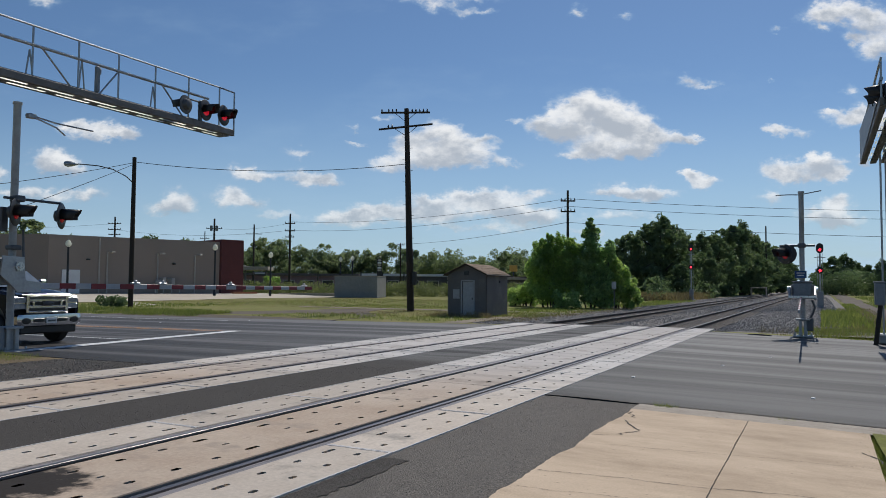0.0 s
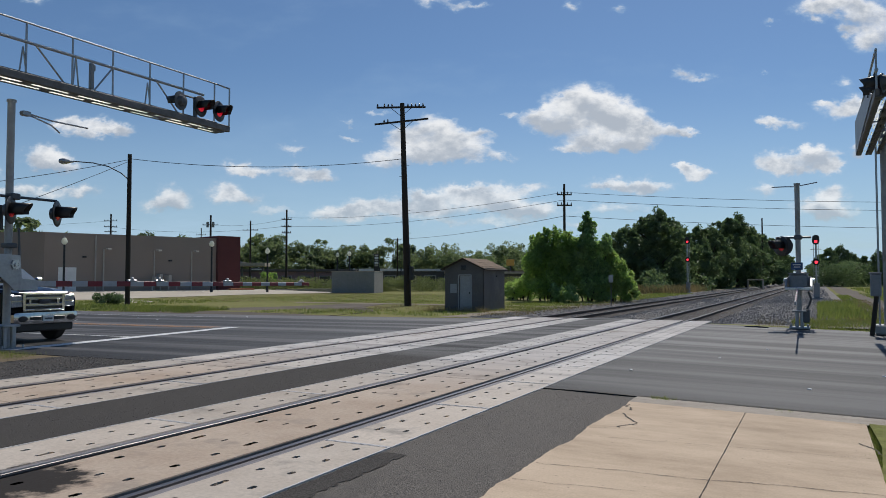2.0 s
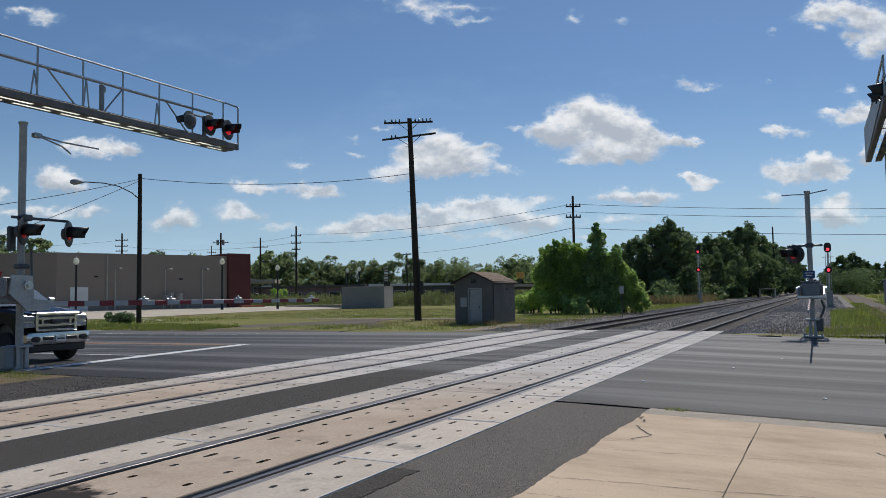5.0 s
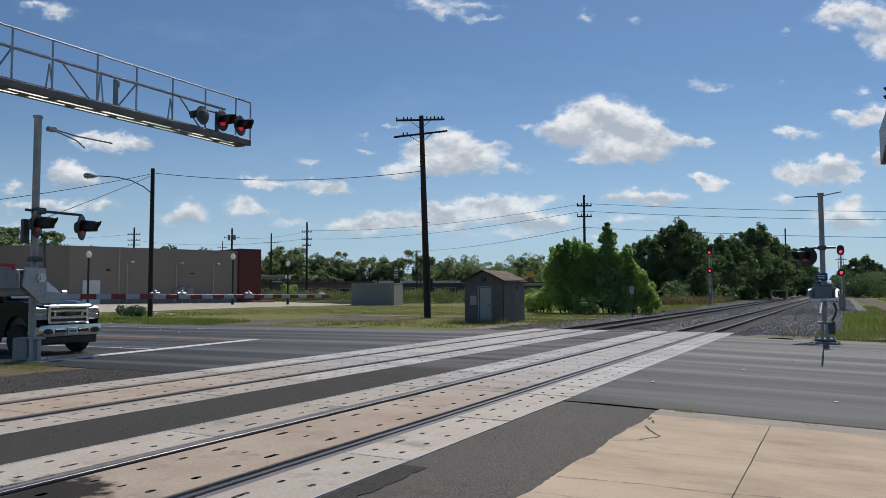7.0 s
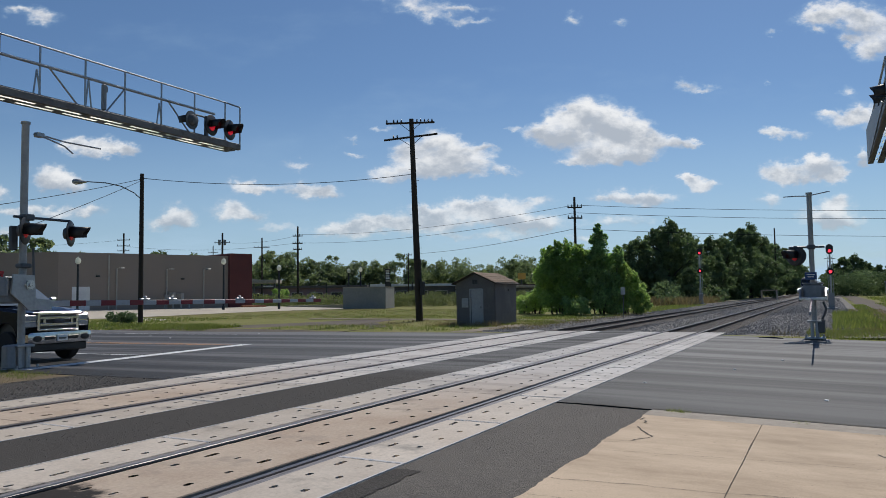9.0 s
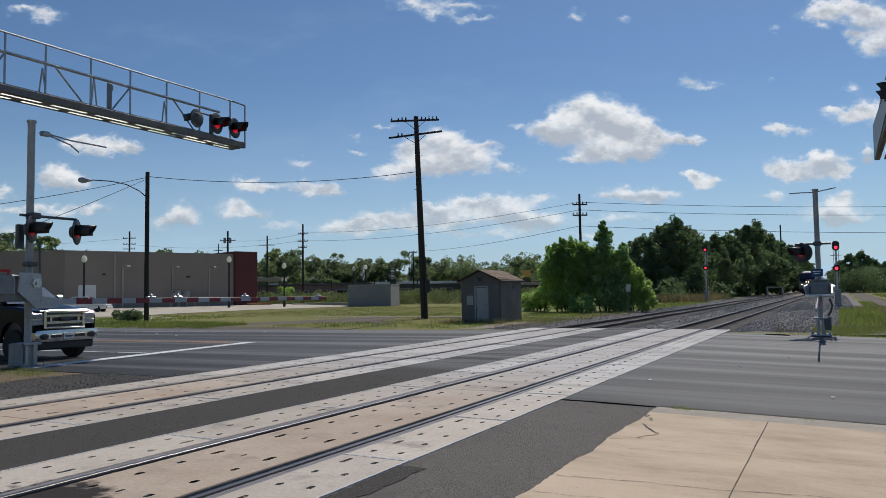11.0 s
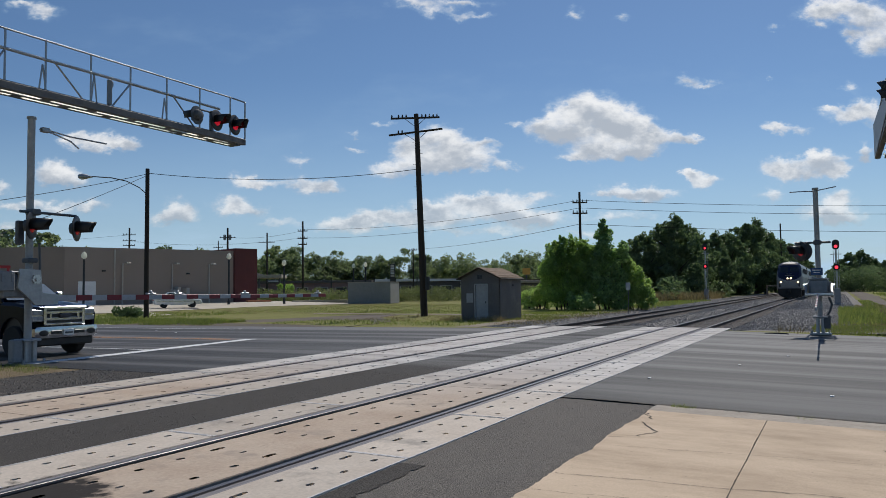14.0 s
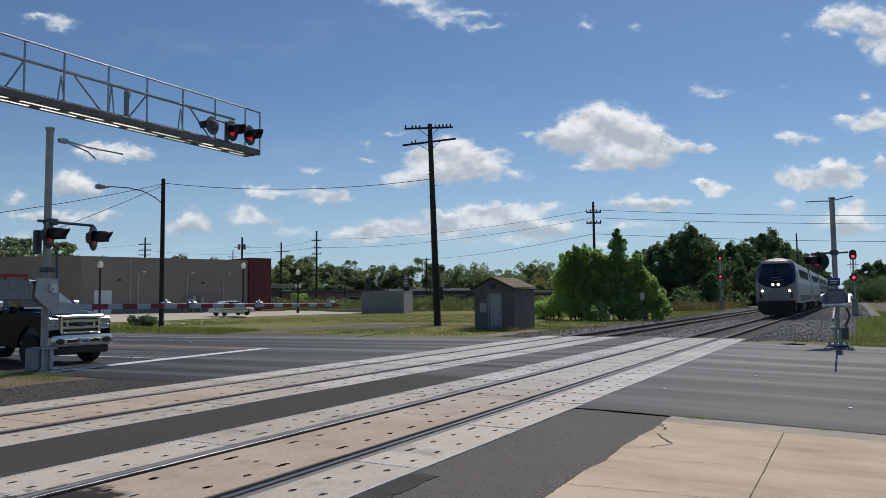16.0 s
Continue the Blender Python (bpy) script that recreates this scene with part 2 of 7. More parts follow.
M_SLAB = mat("driveway_concrete", (0.585, 0.46, 0.335), (0.50, 0.388, 0.278), spec=0.18, rough=0.85, fine=60, coarse=1.3, bump=0.002, vary=0.04, grain=0.22, wear=slab_wear)
M_CURB = mat("kerb_concrete", (0.42, 0.37, 0.31), (0.28, 0.245, 0.205), spec=0.18, rough=0.88, fine=20, coarse=2, bump=0.003)
M_CRACK_SLOT = mat("crack_dirt_slot_shade", (0.06, 0.052, 0.043), rough=0.95)
M_RUBBER = mat("flangeway_rubber", (0.012, 0.011, 0.011), rough=0.9, fine=12, spec=0.05)
M_RAILTOP = mat("rail_steel_polished", (0.17, 0.155, 0.155), (0.12, 0.11, 0.11), rough=0.4, metal=0.8, fine=60, stretch=(1, 0.02, 1))
M_RAILDULL = mat("rail_steel_dull", (0.13, 0.115, 0.11), (0.085, 0.075, 0.07), rough=0.5, metal=0.6, fine=60, stretch=(1, 0.02, 1))
M_FILLER = mat("worn_rubber_filler", (0.19, 0.175, 0.18), (0.12, 0.11, 0.115), rough=0.55, fine=70, coarse=2, stretch=(1, 0.03, 1), grain=0.6, spread=0.12)
M_ANGLE = mat("pale_steel_angle", (0.58, 0.56, 0.55), (0.45, 0.435, 0.42), rough=0.6, spec=0.25, fine=20, dirt=(0.3, 0.27, 0.24))
M_RAIL = mat("rail_steel_rusty", (0.055, 0.038, 0.03), (0.09, 0.06, 0.045), rough=0.85, fine=18)
M_TIE = mat("tie_timber", (0.055, 0.045, 0.038), (0.09, 0.075, 0.062), rough=0.92, fine=16, bump=0.004, vary=0.25)
M_BALLAST = mat("ballast", (0.21, 0.195, 0.18), (0.125, 0.115, 0.105), spec=0.18, rough=0.95, fine=26, coarse=0.6, bump=0.05, grain=0.7, spread=0.1)
M_TRACKBED = mat("oily_ballast", (0.10, 0.085, 0.072), (0.065, 0.055, 0.048), spec=0.18, rough=0.95, fine=13, coarse=0.8, bump=0.04, grain=0.75, spread=0.07)
M_STONE = mat("ballast_stone", (0.29, 0.275, 0.26), (0.17, 0.16, 0.15), rough=0.92, fine=20, coarse=14,
              wear=lambda nt, col: mixed(nt, 1.0, col, ramp(nt, nt.nodes.new("ShaderNodeNewGeometry").outputs["Random Per Island"], [(0, (0.35, 0.33, 0.32)), (0.6, (1, 1, 1)), (1, (1.6, 1.6, 1.6))]), "MULTIPLY"))
M_GRASS = mat("mown_grass", (0.16, 0.17, 0.05), (0.25, 0.215, 0.09), rough=0.95, fine=6, coarse=0.16, bump=0.05, dirt=(0.25, 0.205, 0.105), spec=0.1, grain=0.5, spread=0.15)
M_DIRT = mat("gravel_dirt", (0.27, 0.23, 0.18), (0.18, 0.15, 0.115), spec=0.18, rough=0.95, fine=9, coarse=0.5, bump=0.02)
M_TRACKDIRT = mat("dark_track_gravel", (0.105, 0.088, 0.072), (0.165, 0.138, 0.108), spec=0.18, rough=0.95, fine=9, coarse=0.4, bump=0.02)
M_VERGE = mat("brown_verge_soil", (0.19, 0.145, 0.09), (0.10, 0.08, 0.052), rough=0.97, fine=24, coarse=1.3, bump=0.03, grain=0.6, spread=0.12, dirt=(0.12, 0.115, 0.045), spec=0.15)
M_LOT = mat("car_park_concrete", (0.5, 0.45, 0.37), (0.42, 0.37, 0.3), spec=0.18, rough=0.88, fine=9, coarse=0.25, bump=0.003)
M_PAINT_W = mat("white_road_paint", (0.72, 0.72, 0.70), (0.6, 0.6, 0.58), rough=0.6, fine=18, dirt=(0.35, 0.35, 0.34))
M_PAINT_Y = mat("orange_road_paint", (0.55, 0.24, 0.04), (0.45, 0.2, 0.05), rough=0.6, fine=18)
M_GALV = mat("galvanised_steel", (0.42, 0.43, 0.44), (0.32, 0.33, 0.34), rough=0.45, metal=0.7, fine=16, coarse=3, space="Object")
M_RAILSTEEL = mat("dull_tube_steel", (0.36, 0.37, 0.38), (0.27, 0.28, 0.29), rough=0.36, metal=0.75, fine=20, coarse=3, space="Object")
M_ALU = mat("brushed_aluminium", (0.62, 0.63, 0.64), (0.5, 0.51, 0.52), rough=0.3, metal=0.9, fine=30, space="Object")
M_GREYBOX = mat("grey_enamel", (0.25, 0.26, 0.27), (0.20, 0.21, 0.22), rough=0.5, metal=0.1, fine=12, coarse=2, space="Object")
M_DARKGREY = mat("dark_grey_enamel", (0.10, 0.105, 0.11), (0.07, 0.075, 0.08), rough=0.5, fine=12, space="Object")
M_BLACK = mat("black_enamel", (0.012, 0.012, 0.013), (0.02, 0.02, 0.021), rough=0.45, fine=12, space="Object")
M_MAST = mat("weathered_mast_paint", (0.40, 0.40, 0.39), (0.30, 0.29, 0.27), rough=0.55, metal=0.15, fine=8, coarse=1.2, space="Object", dirt=(0.22, 0.18, 0.14))
M_WOODPOLE = mat("creosoted_pole", (0.032, 0.024, 0.018), (0.055, 0.042, 0.032), rough=0.9, fine=14, bump=0.006, stretch=(1, 1, 0.1))
# Arm red and white are darkened to hold the shade on its side.
M_ARMRED = mat("arm_red_shaded", (0.24, 0.015, 0.022), (0.2, 0.012, 0.02), rough=0.5, space="Object", dirt=(0.16, 0.03, 0.03))
M_ARMWHITE = mat("arm_white_shaded", (0.46, 0.455, 0.46), (0.4, 0.395, 0.4), rough=0.55, space="Object", dirt=(0.33, 0.32, 0.31))
M_RED = mat("gate_red", (0.42, 0.02, 0.02), (0.35, 0.02, 0.02), rough=0.45, space="Object")
M_WHITE = mat("gate_white", (0.75, 0.75, 0.74), (0.65, 0.65, 0.64), rough=0.5, space="Object")
M_LENS = glow("red_lens_dim", (0.3, 0.01, 0.015), 0.25)
M_LENS_LIT = glow("red_lens_lit", (0.7, 0.012, 0.035), 0.4)
M_SIGRED = glow("signal_red_lit", (1.0, 0.04, 0.07), 2.0)
M_HEADLAMP = glow("headlamp_lit", (1.0, 0.7, 0.4), 4.0)
M_LEAF_BUSH = leaf_mat("bush_leaves", (0.175, 0.265, 0.09), (0.40, 0.52, 0.18), 0.35, (1.35, 1.5, 1.0), 0.6)
M_LEAF_BROAD = leaf_mat("broad_bush_leaves", (0.18, 0.285, 0.125), (0.40, 0.53, 0.24), 0.5, (1.25, 1.4, 1.1), 0.55)
M_LEAF_LIGHT = leaf_mat("pale_bush_leaves", (0.25, 0.35, 0.12), (0.47, 0.58, 0.22), 0.5, (1.25, 1.35, 1.1), 0.6)
M_LEAF_TREE = leaf_mat("tree_leaves", (0.11, 0.158, 0.092), (0.205, 0.262, 0.135), 0.15, (1.2, 1.35, 1.1), 0.48)
# Greyed leaf tones carry the haze of distance.
M_LEAF_FAR = leaf_mat("hazed_far_leaves", (0.12, 0.155, 0.105), (0.2, 0.24, 0.15), 0.06)
M_BLADE = leaf_mat("grass_blades", (0.15, 0.2, 0.045), (0.34, 0.37, 0.11), 0.4, (1.0, 1.05, 0.9), 0.45)
M_DRY = leaf_mat("dry_grass_blades", (0.2, 0.16, 0.075), (0.36, 0.29, 0.16), 0.8, (1, 1, 1), 0.4)
M_REED = leaf_mat("tall_weeds", (0.115, 0.15, 0.055), (0.24, 0.26, 0.12), 0.4, (1.1, 1.15, 1.0), 0.5)
M_GLOBE = leaf_mat("milky_globe", (0.85, 0.85, 0.84), (0.85, 0.85, 0.84), through_tint=(1.1, 1.12, 1.2))
# Passes sunlight as bright bars; stands in for glints and lit slots.
M_STRIP = leaf_mat("underside_glint", (0.97, 0.97, 0.97), (0.97, 0.97, 0.97), through_tint=(1.3, 1.3, 1.4), share=0.97)
M_BARK = mat("bark", (0.07, 0.055, 0.042), (0.04, 0.032, 0.026), rough=0.95, fine=14, bump=0.01)


# ---- ground, road and crossing ----
def gz(x):
    """The height of the road along its length: the crossing is its crown."""
    if x < -7:
        return max(-0.16, 0.0085 * (x + 7))
    if x > 2:
        return -min(0.2, 0.024 * (x - 2))
    return 0.0


def ground_z(x, y):
    w = min(1.0, max(0.0, (31.5 - y) / 1.5))
    return gz(x) * w


def field_z(x, y):
    """The field lies lower where the ballast bed fills it."""
    return ground_z(x, y) - (0.32 if y > 31.2 and -9.0 < x < 7.2 else 0.0)


def sheet(name, xs, ys, lift, material, label, thick=0.0, edge=0.0, seed=1, kind="structure", category="ground", height=ground_z):
    """A sheet that follows the ground; its outer rim wanders by edge."""
    rnd = random.Random(seed)
    mb = MB()
    v = []
    for j, y in enumerate(ys):
        for i, x in enumerate(xs):
            rim = i in (0, len(xs) - 1) or j in (0, len(ys) - 1)
            dx, dy = (rnd.uniform(-edge, edge), rnd.uniform(-edge, edge)) if rim and edge else (0, 0)
            v.append((x + dx, y + dy, height(x, y) + lift))
    n = len(xs)
    f = [(j * n + i, j * n + i + 1, (j + 1) * n + i + 1, (j + 1) * n + i) for j in range(len(ys) - 1) for i in range(n - 1)]
    mb.add(v, f)
    if thick:
        rim = [i for i in range(n)] + [j * n + n - 1 for j in range(1, len(ys))] + [(len(ys) - 1) * n + i for i in range(n - 2, -1, -1)] + [j * n for j in range(len(ys) - 2, 0, -1)]
        o = len(mb.v)
        mb.v += [(mb.v[i][0], mb.v[i][1], mb.v[i][2] - thick) for i in rim]
        k = len(rim)
        mb.f += [(rim[i], rim[(i + 1) % k], o + (i + 1) % k, o + i) for i in range(k)]
    ob = part(name, mb, material)
    return tagged(ob, label, category, kind=kind)


def steps(a, b, n):
    return [a + (b - a) * i / n for i in range(n + 1)]


FAR_XS = [-3000, -600, -200, -100, -60] + steps(-40, -9.1, 16) + [-8.9, -7] + steps(-5, 2, 2) + steps(2.5, 7.1, 6) + [7.3, 9, 12] + [20, 60, 200, 600, 3000]
sheet("ground", FAR_XS, [-3000, -200, -30, 0, 10, 20, 29.5, 30, 30.5, 31, 31.5, 40, 80, 200, 600, 3000], -0.06, M_GRASS, "patchy green and straw-coloured mown grass field", height=field_z)
ROAD_WEST = [-400, -100, -60] + steps(-40, -7, 16) + [-6.69]
ROAD_EAST = [1.69, 2.0] + steps(2.5, 12, 12) + [20, 60, 300]
for nm, xs in (("road_west", ROAD_WEST), ("road_east", ROAD_EAST)):
    sheet(nm, xs, steps(11.15, 29.6, 4), 0.0, M_ROAD, "dark worn asphalt road with tyre streaks and painted sheen bands", 0.1, category="road")
sheet("pavement", steps(1.69, 3.35, 10), steps(-8, 11.2, 40), -0.012, M_TAR, "cracked grey old asphalt beside the tracks", 0.05, category="pavement")
sheet("pavement_west", steps(-7.6, -6.69, 3), steps(-8, 11.2, 40), -0.012, M_TAR, "cracked grey old asphalt beyond the tracks", 0.05, category="pavement")
sheet("pavement_infill", [-3.31, -2.5, -1.69], steps(-20, 32.5, 8), 0.003, M_MIDTAR, "coarse dark asphalt infill between the two tracks", 0.05, category="pavement")
sheet("pavement_patch", steps(1.71, 1.98, 3), steps(3.0, 6.4, 60), -0.006, M_MIDTAR, "dark asphalt patch beside the crossing panels", edge=0.03, seed=4, category="pavement")
sheet("pavement_verge", steps(-40, -7.7, 34), steps(-6, 11.2, 22), -0.012, M_VERGE, "brown dirt and dry grass verge", edge=0.25, seed=3, category="ground")
sheet("pavement_edge", steps(-9.6, -6.78, 14), steps(6.6, 11.6, 12), -0.006, M_MIDTAR, "broken dark asphalt shoulder beside the road", edge=0.12, seed=8, category="pavement")

# far side of the road: gravel drive, car park, dirt strips
sheet("gravel_path", steps(-30, -8, 24), steps(44.6, 46.2, 3), -0.03, M_DIRT, "pale gravel path through the grass", edge=0.3, seed=6, category="ground")
sheet("gravel_strip", steps(-10.3, -9.0, 4), steps(31, 140, 40), -0.05, M_DIRT, "dry sandy strip beside the ballast", edge=0.15, seed=7, category="ground")
sheet("service_track", steps(7.8, 10.4, 4), steps(37, 260, 70), -0.03, M_TRACKDIRT, "dull gravel service track beside the railway", edge=0.3, seed=9, category="ground")


def slanted(name, corners, lift, material, label, category, thick=0.05):
    """A flat sheet with the given corners."""
    mb = MB()
    n = len(corners)
    mb.add([(x, y, ground_z(x, y) + lift) for x, y in corners] + [(x, y, ground_z(x, y) + lift - thick) for x, y in corners],
           [tuple(range(n))] + [(i, (i + 1) % n, n + (i + 1) % n, n + i) for i in range(n)])
    return tagged(part(name, mb, material), label, category, kind="structure")


lot = MB()
lot.add([(-66, 24, -0.1), (-50.5, 44.5, -0.02), (-54.0, 66.5, -0.02), (-50.5, 82, -0.02), (-62.4, 78.5, 0.4), (-72.3, 53.5, 0.4), (-94, 43.5, 0.4)], [(0, 1, 5, 6), (1, 2, 4, 5), (2, 3, 4)])
tagged(part("car_park", lot, M_LOT), "pale tan concrete car park rising to the store", "car park", kind="structure")
slanted("gravel_drive", [(-33.2, 29.55), (-30.5, 31.2), (-27.2, 33.5), (-25.5, 37.4), (-24.4, 43.5), (-21.6, 44.3), (-20.4, 40.2), (-18.4, 37.4), (-16.4, 35.3), (-15.6, 32.0), (-16.2, 29.55)], -0.035, M_TRACKDIRT, "dark worn dirt drive with tyre ruts", "ground")
slanted("car_park_drive", [(-46.5, 41.5), (-36, 30.0), (-33.5, 30.0), (-42, 42.5), (-50.0, 46.5)], -0.025, M_LOT, "pale concrete driveway apron", "driveway")
for i in range(12):
    x0, y0 = -70.2 + i * 0.62, 55.6 + i * 1.75
    mb = MB()
    d = Vector((0.95, -0.31, -0.021)) * 4.6
    s = Vector((0.31, 0.95, 0)) * 0.07
    c = Vector((x0 + 1.3, y0 - 0.3, 0.385))
    mb.add([c - s, c + s, c + d + s, c + d - s], [(0, 1, 2, 3)])
    tagged(part("parking_line", mb, M_PAINT_W), "faded white parking bay line", "road marking", "parking bay lines", "structure")


def stripe(name, a, b, w, material, label):
    """A painted line on the road from a to b."""
    mb = MB()
    n = max(2, int((Vector(b) - Vector(a)).length / 1.0))
    side = Vector((-(b[1] - a[1]), b[0] - a[0])).normalized() * w / 2
    v = []
    for i in range(n + 1):
        p = Vector(a).lerp(Vector(b), i / n)
        for sgn in (-1, 1):
            q = p + side * sgn
            v.append((q.x, q.y, gz(q.x) + 0.005))
    mb.add(v, [(2 * i, 2 * i + 1, 2 * i + 3, 2 * i + 2) for i in range(n)])
    return tagged(part(name, mb, material), label, "road marking", kind="structure")


stripe("stop_line", (-12.3, 11.6), (-13.6, 20.9), 0.5, M_PAINT_W, "broad white stop line before the crossing")
stripe("lane_line", (-70, 15.75), (-13.2, 15.95), 0.13, M_PAINT_W, "white lane line on the road")
stripe("centre_line", (-90, 20.25), (-14.2, 20.45), 0.11, M_PAINT_Y, "orange centre line on the road")
stripe("centre_line_second", (-90, 20.6), (-14.2, 20.8), 0.11, M_PAINT_Y, "orange centre line on the road")
stripe("edge_line", (-90, 26.2), (-20, 27.2), 0.1, M_PAINT_W, "worn white line along the road")
rnd = random.Random(11)
for x, y in ((-14.6, 15.9), (-13.6, 20.75), (-21, 24), (-24, 25.5), (2.4, 14.1), (3.6, 17.4), (5.4, 13.4), (4.4, 20.2), (6.6, 16.0), (-19, 27.6)):
    mb = MB().box((0, 0, 0.008), (0.06, 0.08, 0.016), 0.005)
    ob = part("road_stud", mb, M_WHITE)
    ob.matrix_basis = pose(x, y, gz(x), 0, 0, rnd.uniform(-10, 10))
    tagged(ob, "small white raised reflector on the asphalt", "road stud", "road studs")

# driveway slab and its kerb
JX = 4.68


def slab_outline(x0, x1, y0, y1, ragged):
    r = random.Random(5)
    left, off = [], 0.0
    for y in steps(y1, y0, 110 if ragged else 2):
        off = off * 0.9 + r.uniform(-0.014, 0.014)
        left.append((x0 + (off if ragged else 0), y))
    return left + [(x1, y0), (x1, y1)]


driveway = thing("driveway", "tan concrete driveway slabs with cracks and a joint", "driveway", kind="structure")
for x0, x1, y0, y1, rag in ((3.17, JX - 0.004, 3.0, 10.55, True), (JX + 0.004, 6.04, 3.0, 10.55, False), (3.17, JX - 0.004, -6, 2.98, True), (JX + 0.004, 6.04, -6, 2.98, False)):
    out = slab_outline(x0, x1, y0, y1, rag)
    mb = MB()
    n = len(out)
    mb.add([(x, y, gz(x) + 0.016) for x, y in out] + [(x, y, gz(x) - 0.08) for x, y in out],
           [tuple(range(n))] + [(i, (i + 1) % n, n + (i + 1) % n, n + i) for i in range(n)])
    part("slab", mb, M_SLAB, driveway)


def crack(a, b, w, seed, wander=0.05):
    """A thin dark crack that wanders from a to b."""
    r = random.Random(seed)
    n = max(6, int((Vector(b) - Vector(a)).length / 0.09))
    side = Vector((-(b[1] - a[1]), b[0] - a[0])).normalized()
    v, off = [], 0.0
    for i in range(n + 1):
        off = off * 0.85 + r.uniform(-wander, wander) * 0.6
        p = Vector(a).lerp(Vector(b), i / n) + side * off
        ww = w * r.uniform(0.4, 1.2)
        for sgn in (-1, 1):
            q = p + side * ww * sgn
            v.append((q.x, q.y, gz(q.x) + 0.0205))
    mb = MB().add(v, [(2 * i, 2 * i + 1, 2 * i + 3, 2 * i + 2) for i in range(n)])
    part("crack", mb, M_CRACK_SLOT, driveway)


crack((JX, 10.5), (JX, 3.0), 0.0045, 1, 0.006)
crack((3.2, 6.68), (6.2, 7.22), 0.0045, 2, 0.04)
crack((3.2, 6.1), (4.2, 6.25), 0.003, 3, 0.03)
crack((3.3, 8.1), (6.2, 8.6), 0.0025, 4, 0.03)
crack((3.3, 9.6), (3.62, 9.1), 0.012, 6, 0.05)
crack((3.62, 9.1), (3.5, 8.72), 0.010, 7, 0.04)
crack((3.5, 8.72), (3.2, 8.5), 0.004, 8, 0.04)
crack((3.25, 10.3), (3.4, 9.9), 0.012, 9, 0.08)
crack((5.9, 9.3), (6.2, 8.4), 0.01, 10, 0.1)
kerb = MB()
ks = steps(3.17, 14, 22)
v = []
for x in ks:
    z = gz(x)
    y0 = 10.55
    v += [(x, y0, z + 0.01), (x, y0 + 0.32, z + 0.016), (x, y0 + 0.58, z + 0.004), (x, y0 + 0.62, z - 0.06)]
kerb.add(v, [(4 * i + k, 4 * i + 4 + k, 4 * i + 5 + k, 4 * i + 1 + k) for i in range(len(ks) - 1) for k in range(3)])
tagged(part("kerb", kerb, M_CURB), "low weathered concrete kerb lip along the road", "kerb", kind="structure")
seam = MB()
seam.add([(1.72, 11.13, 0.004), (2.4, 11.11, 0.002), (3.2, 11.12, -0.024), (3.2, 11.19, -0.024), (2.4, 11.2, 0.002), (1.72, 11.18, 0.004)], [(0, 1, 4, 5), (1, 2, 3, 4)])
tagged(part("road_seam", seam, M_CRACK_SLOT), "black tar seam at the road edge", "road seam", kind="structure")
stripe("kerb_seam", (3.2, 11.2), (14, 11.2), 0.09, M_CRACK_SLOT, "black dirt seam between kerb and road")
sheet("grass_edge", steps(6.08, 16, 8), steps(-6, 10.6, 12), 0.02, M_GRASS, "green grass edge beside the driveway", edge=0.06, seed=12, category="grass")

# crossing panels: slots are real recesses
GAP = 0.012


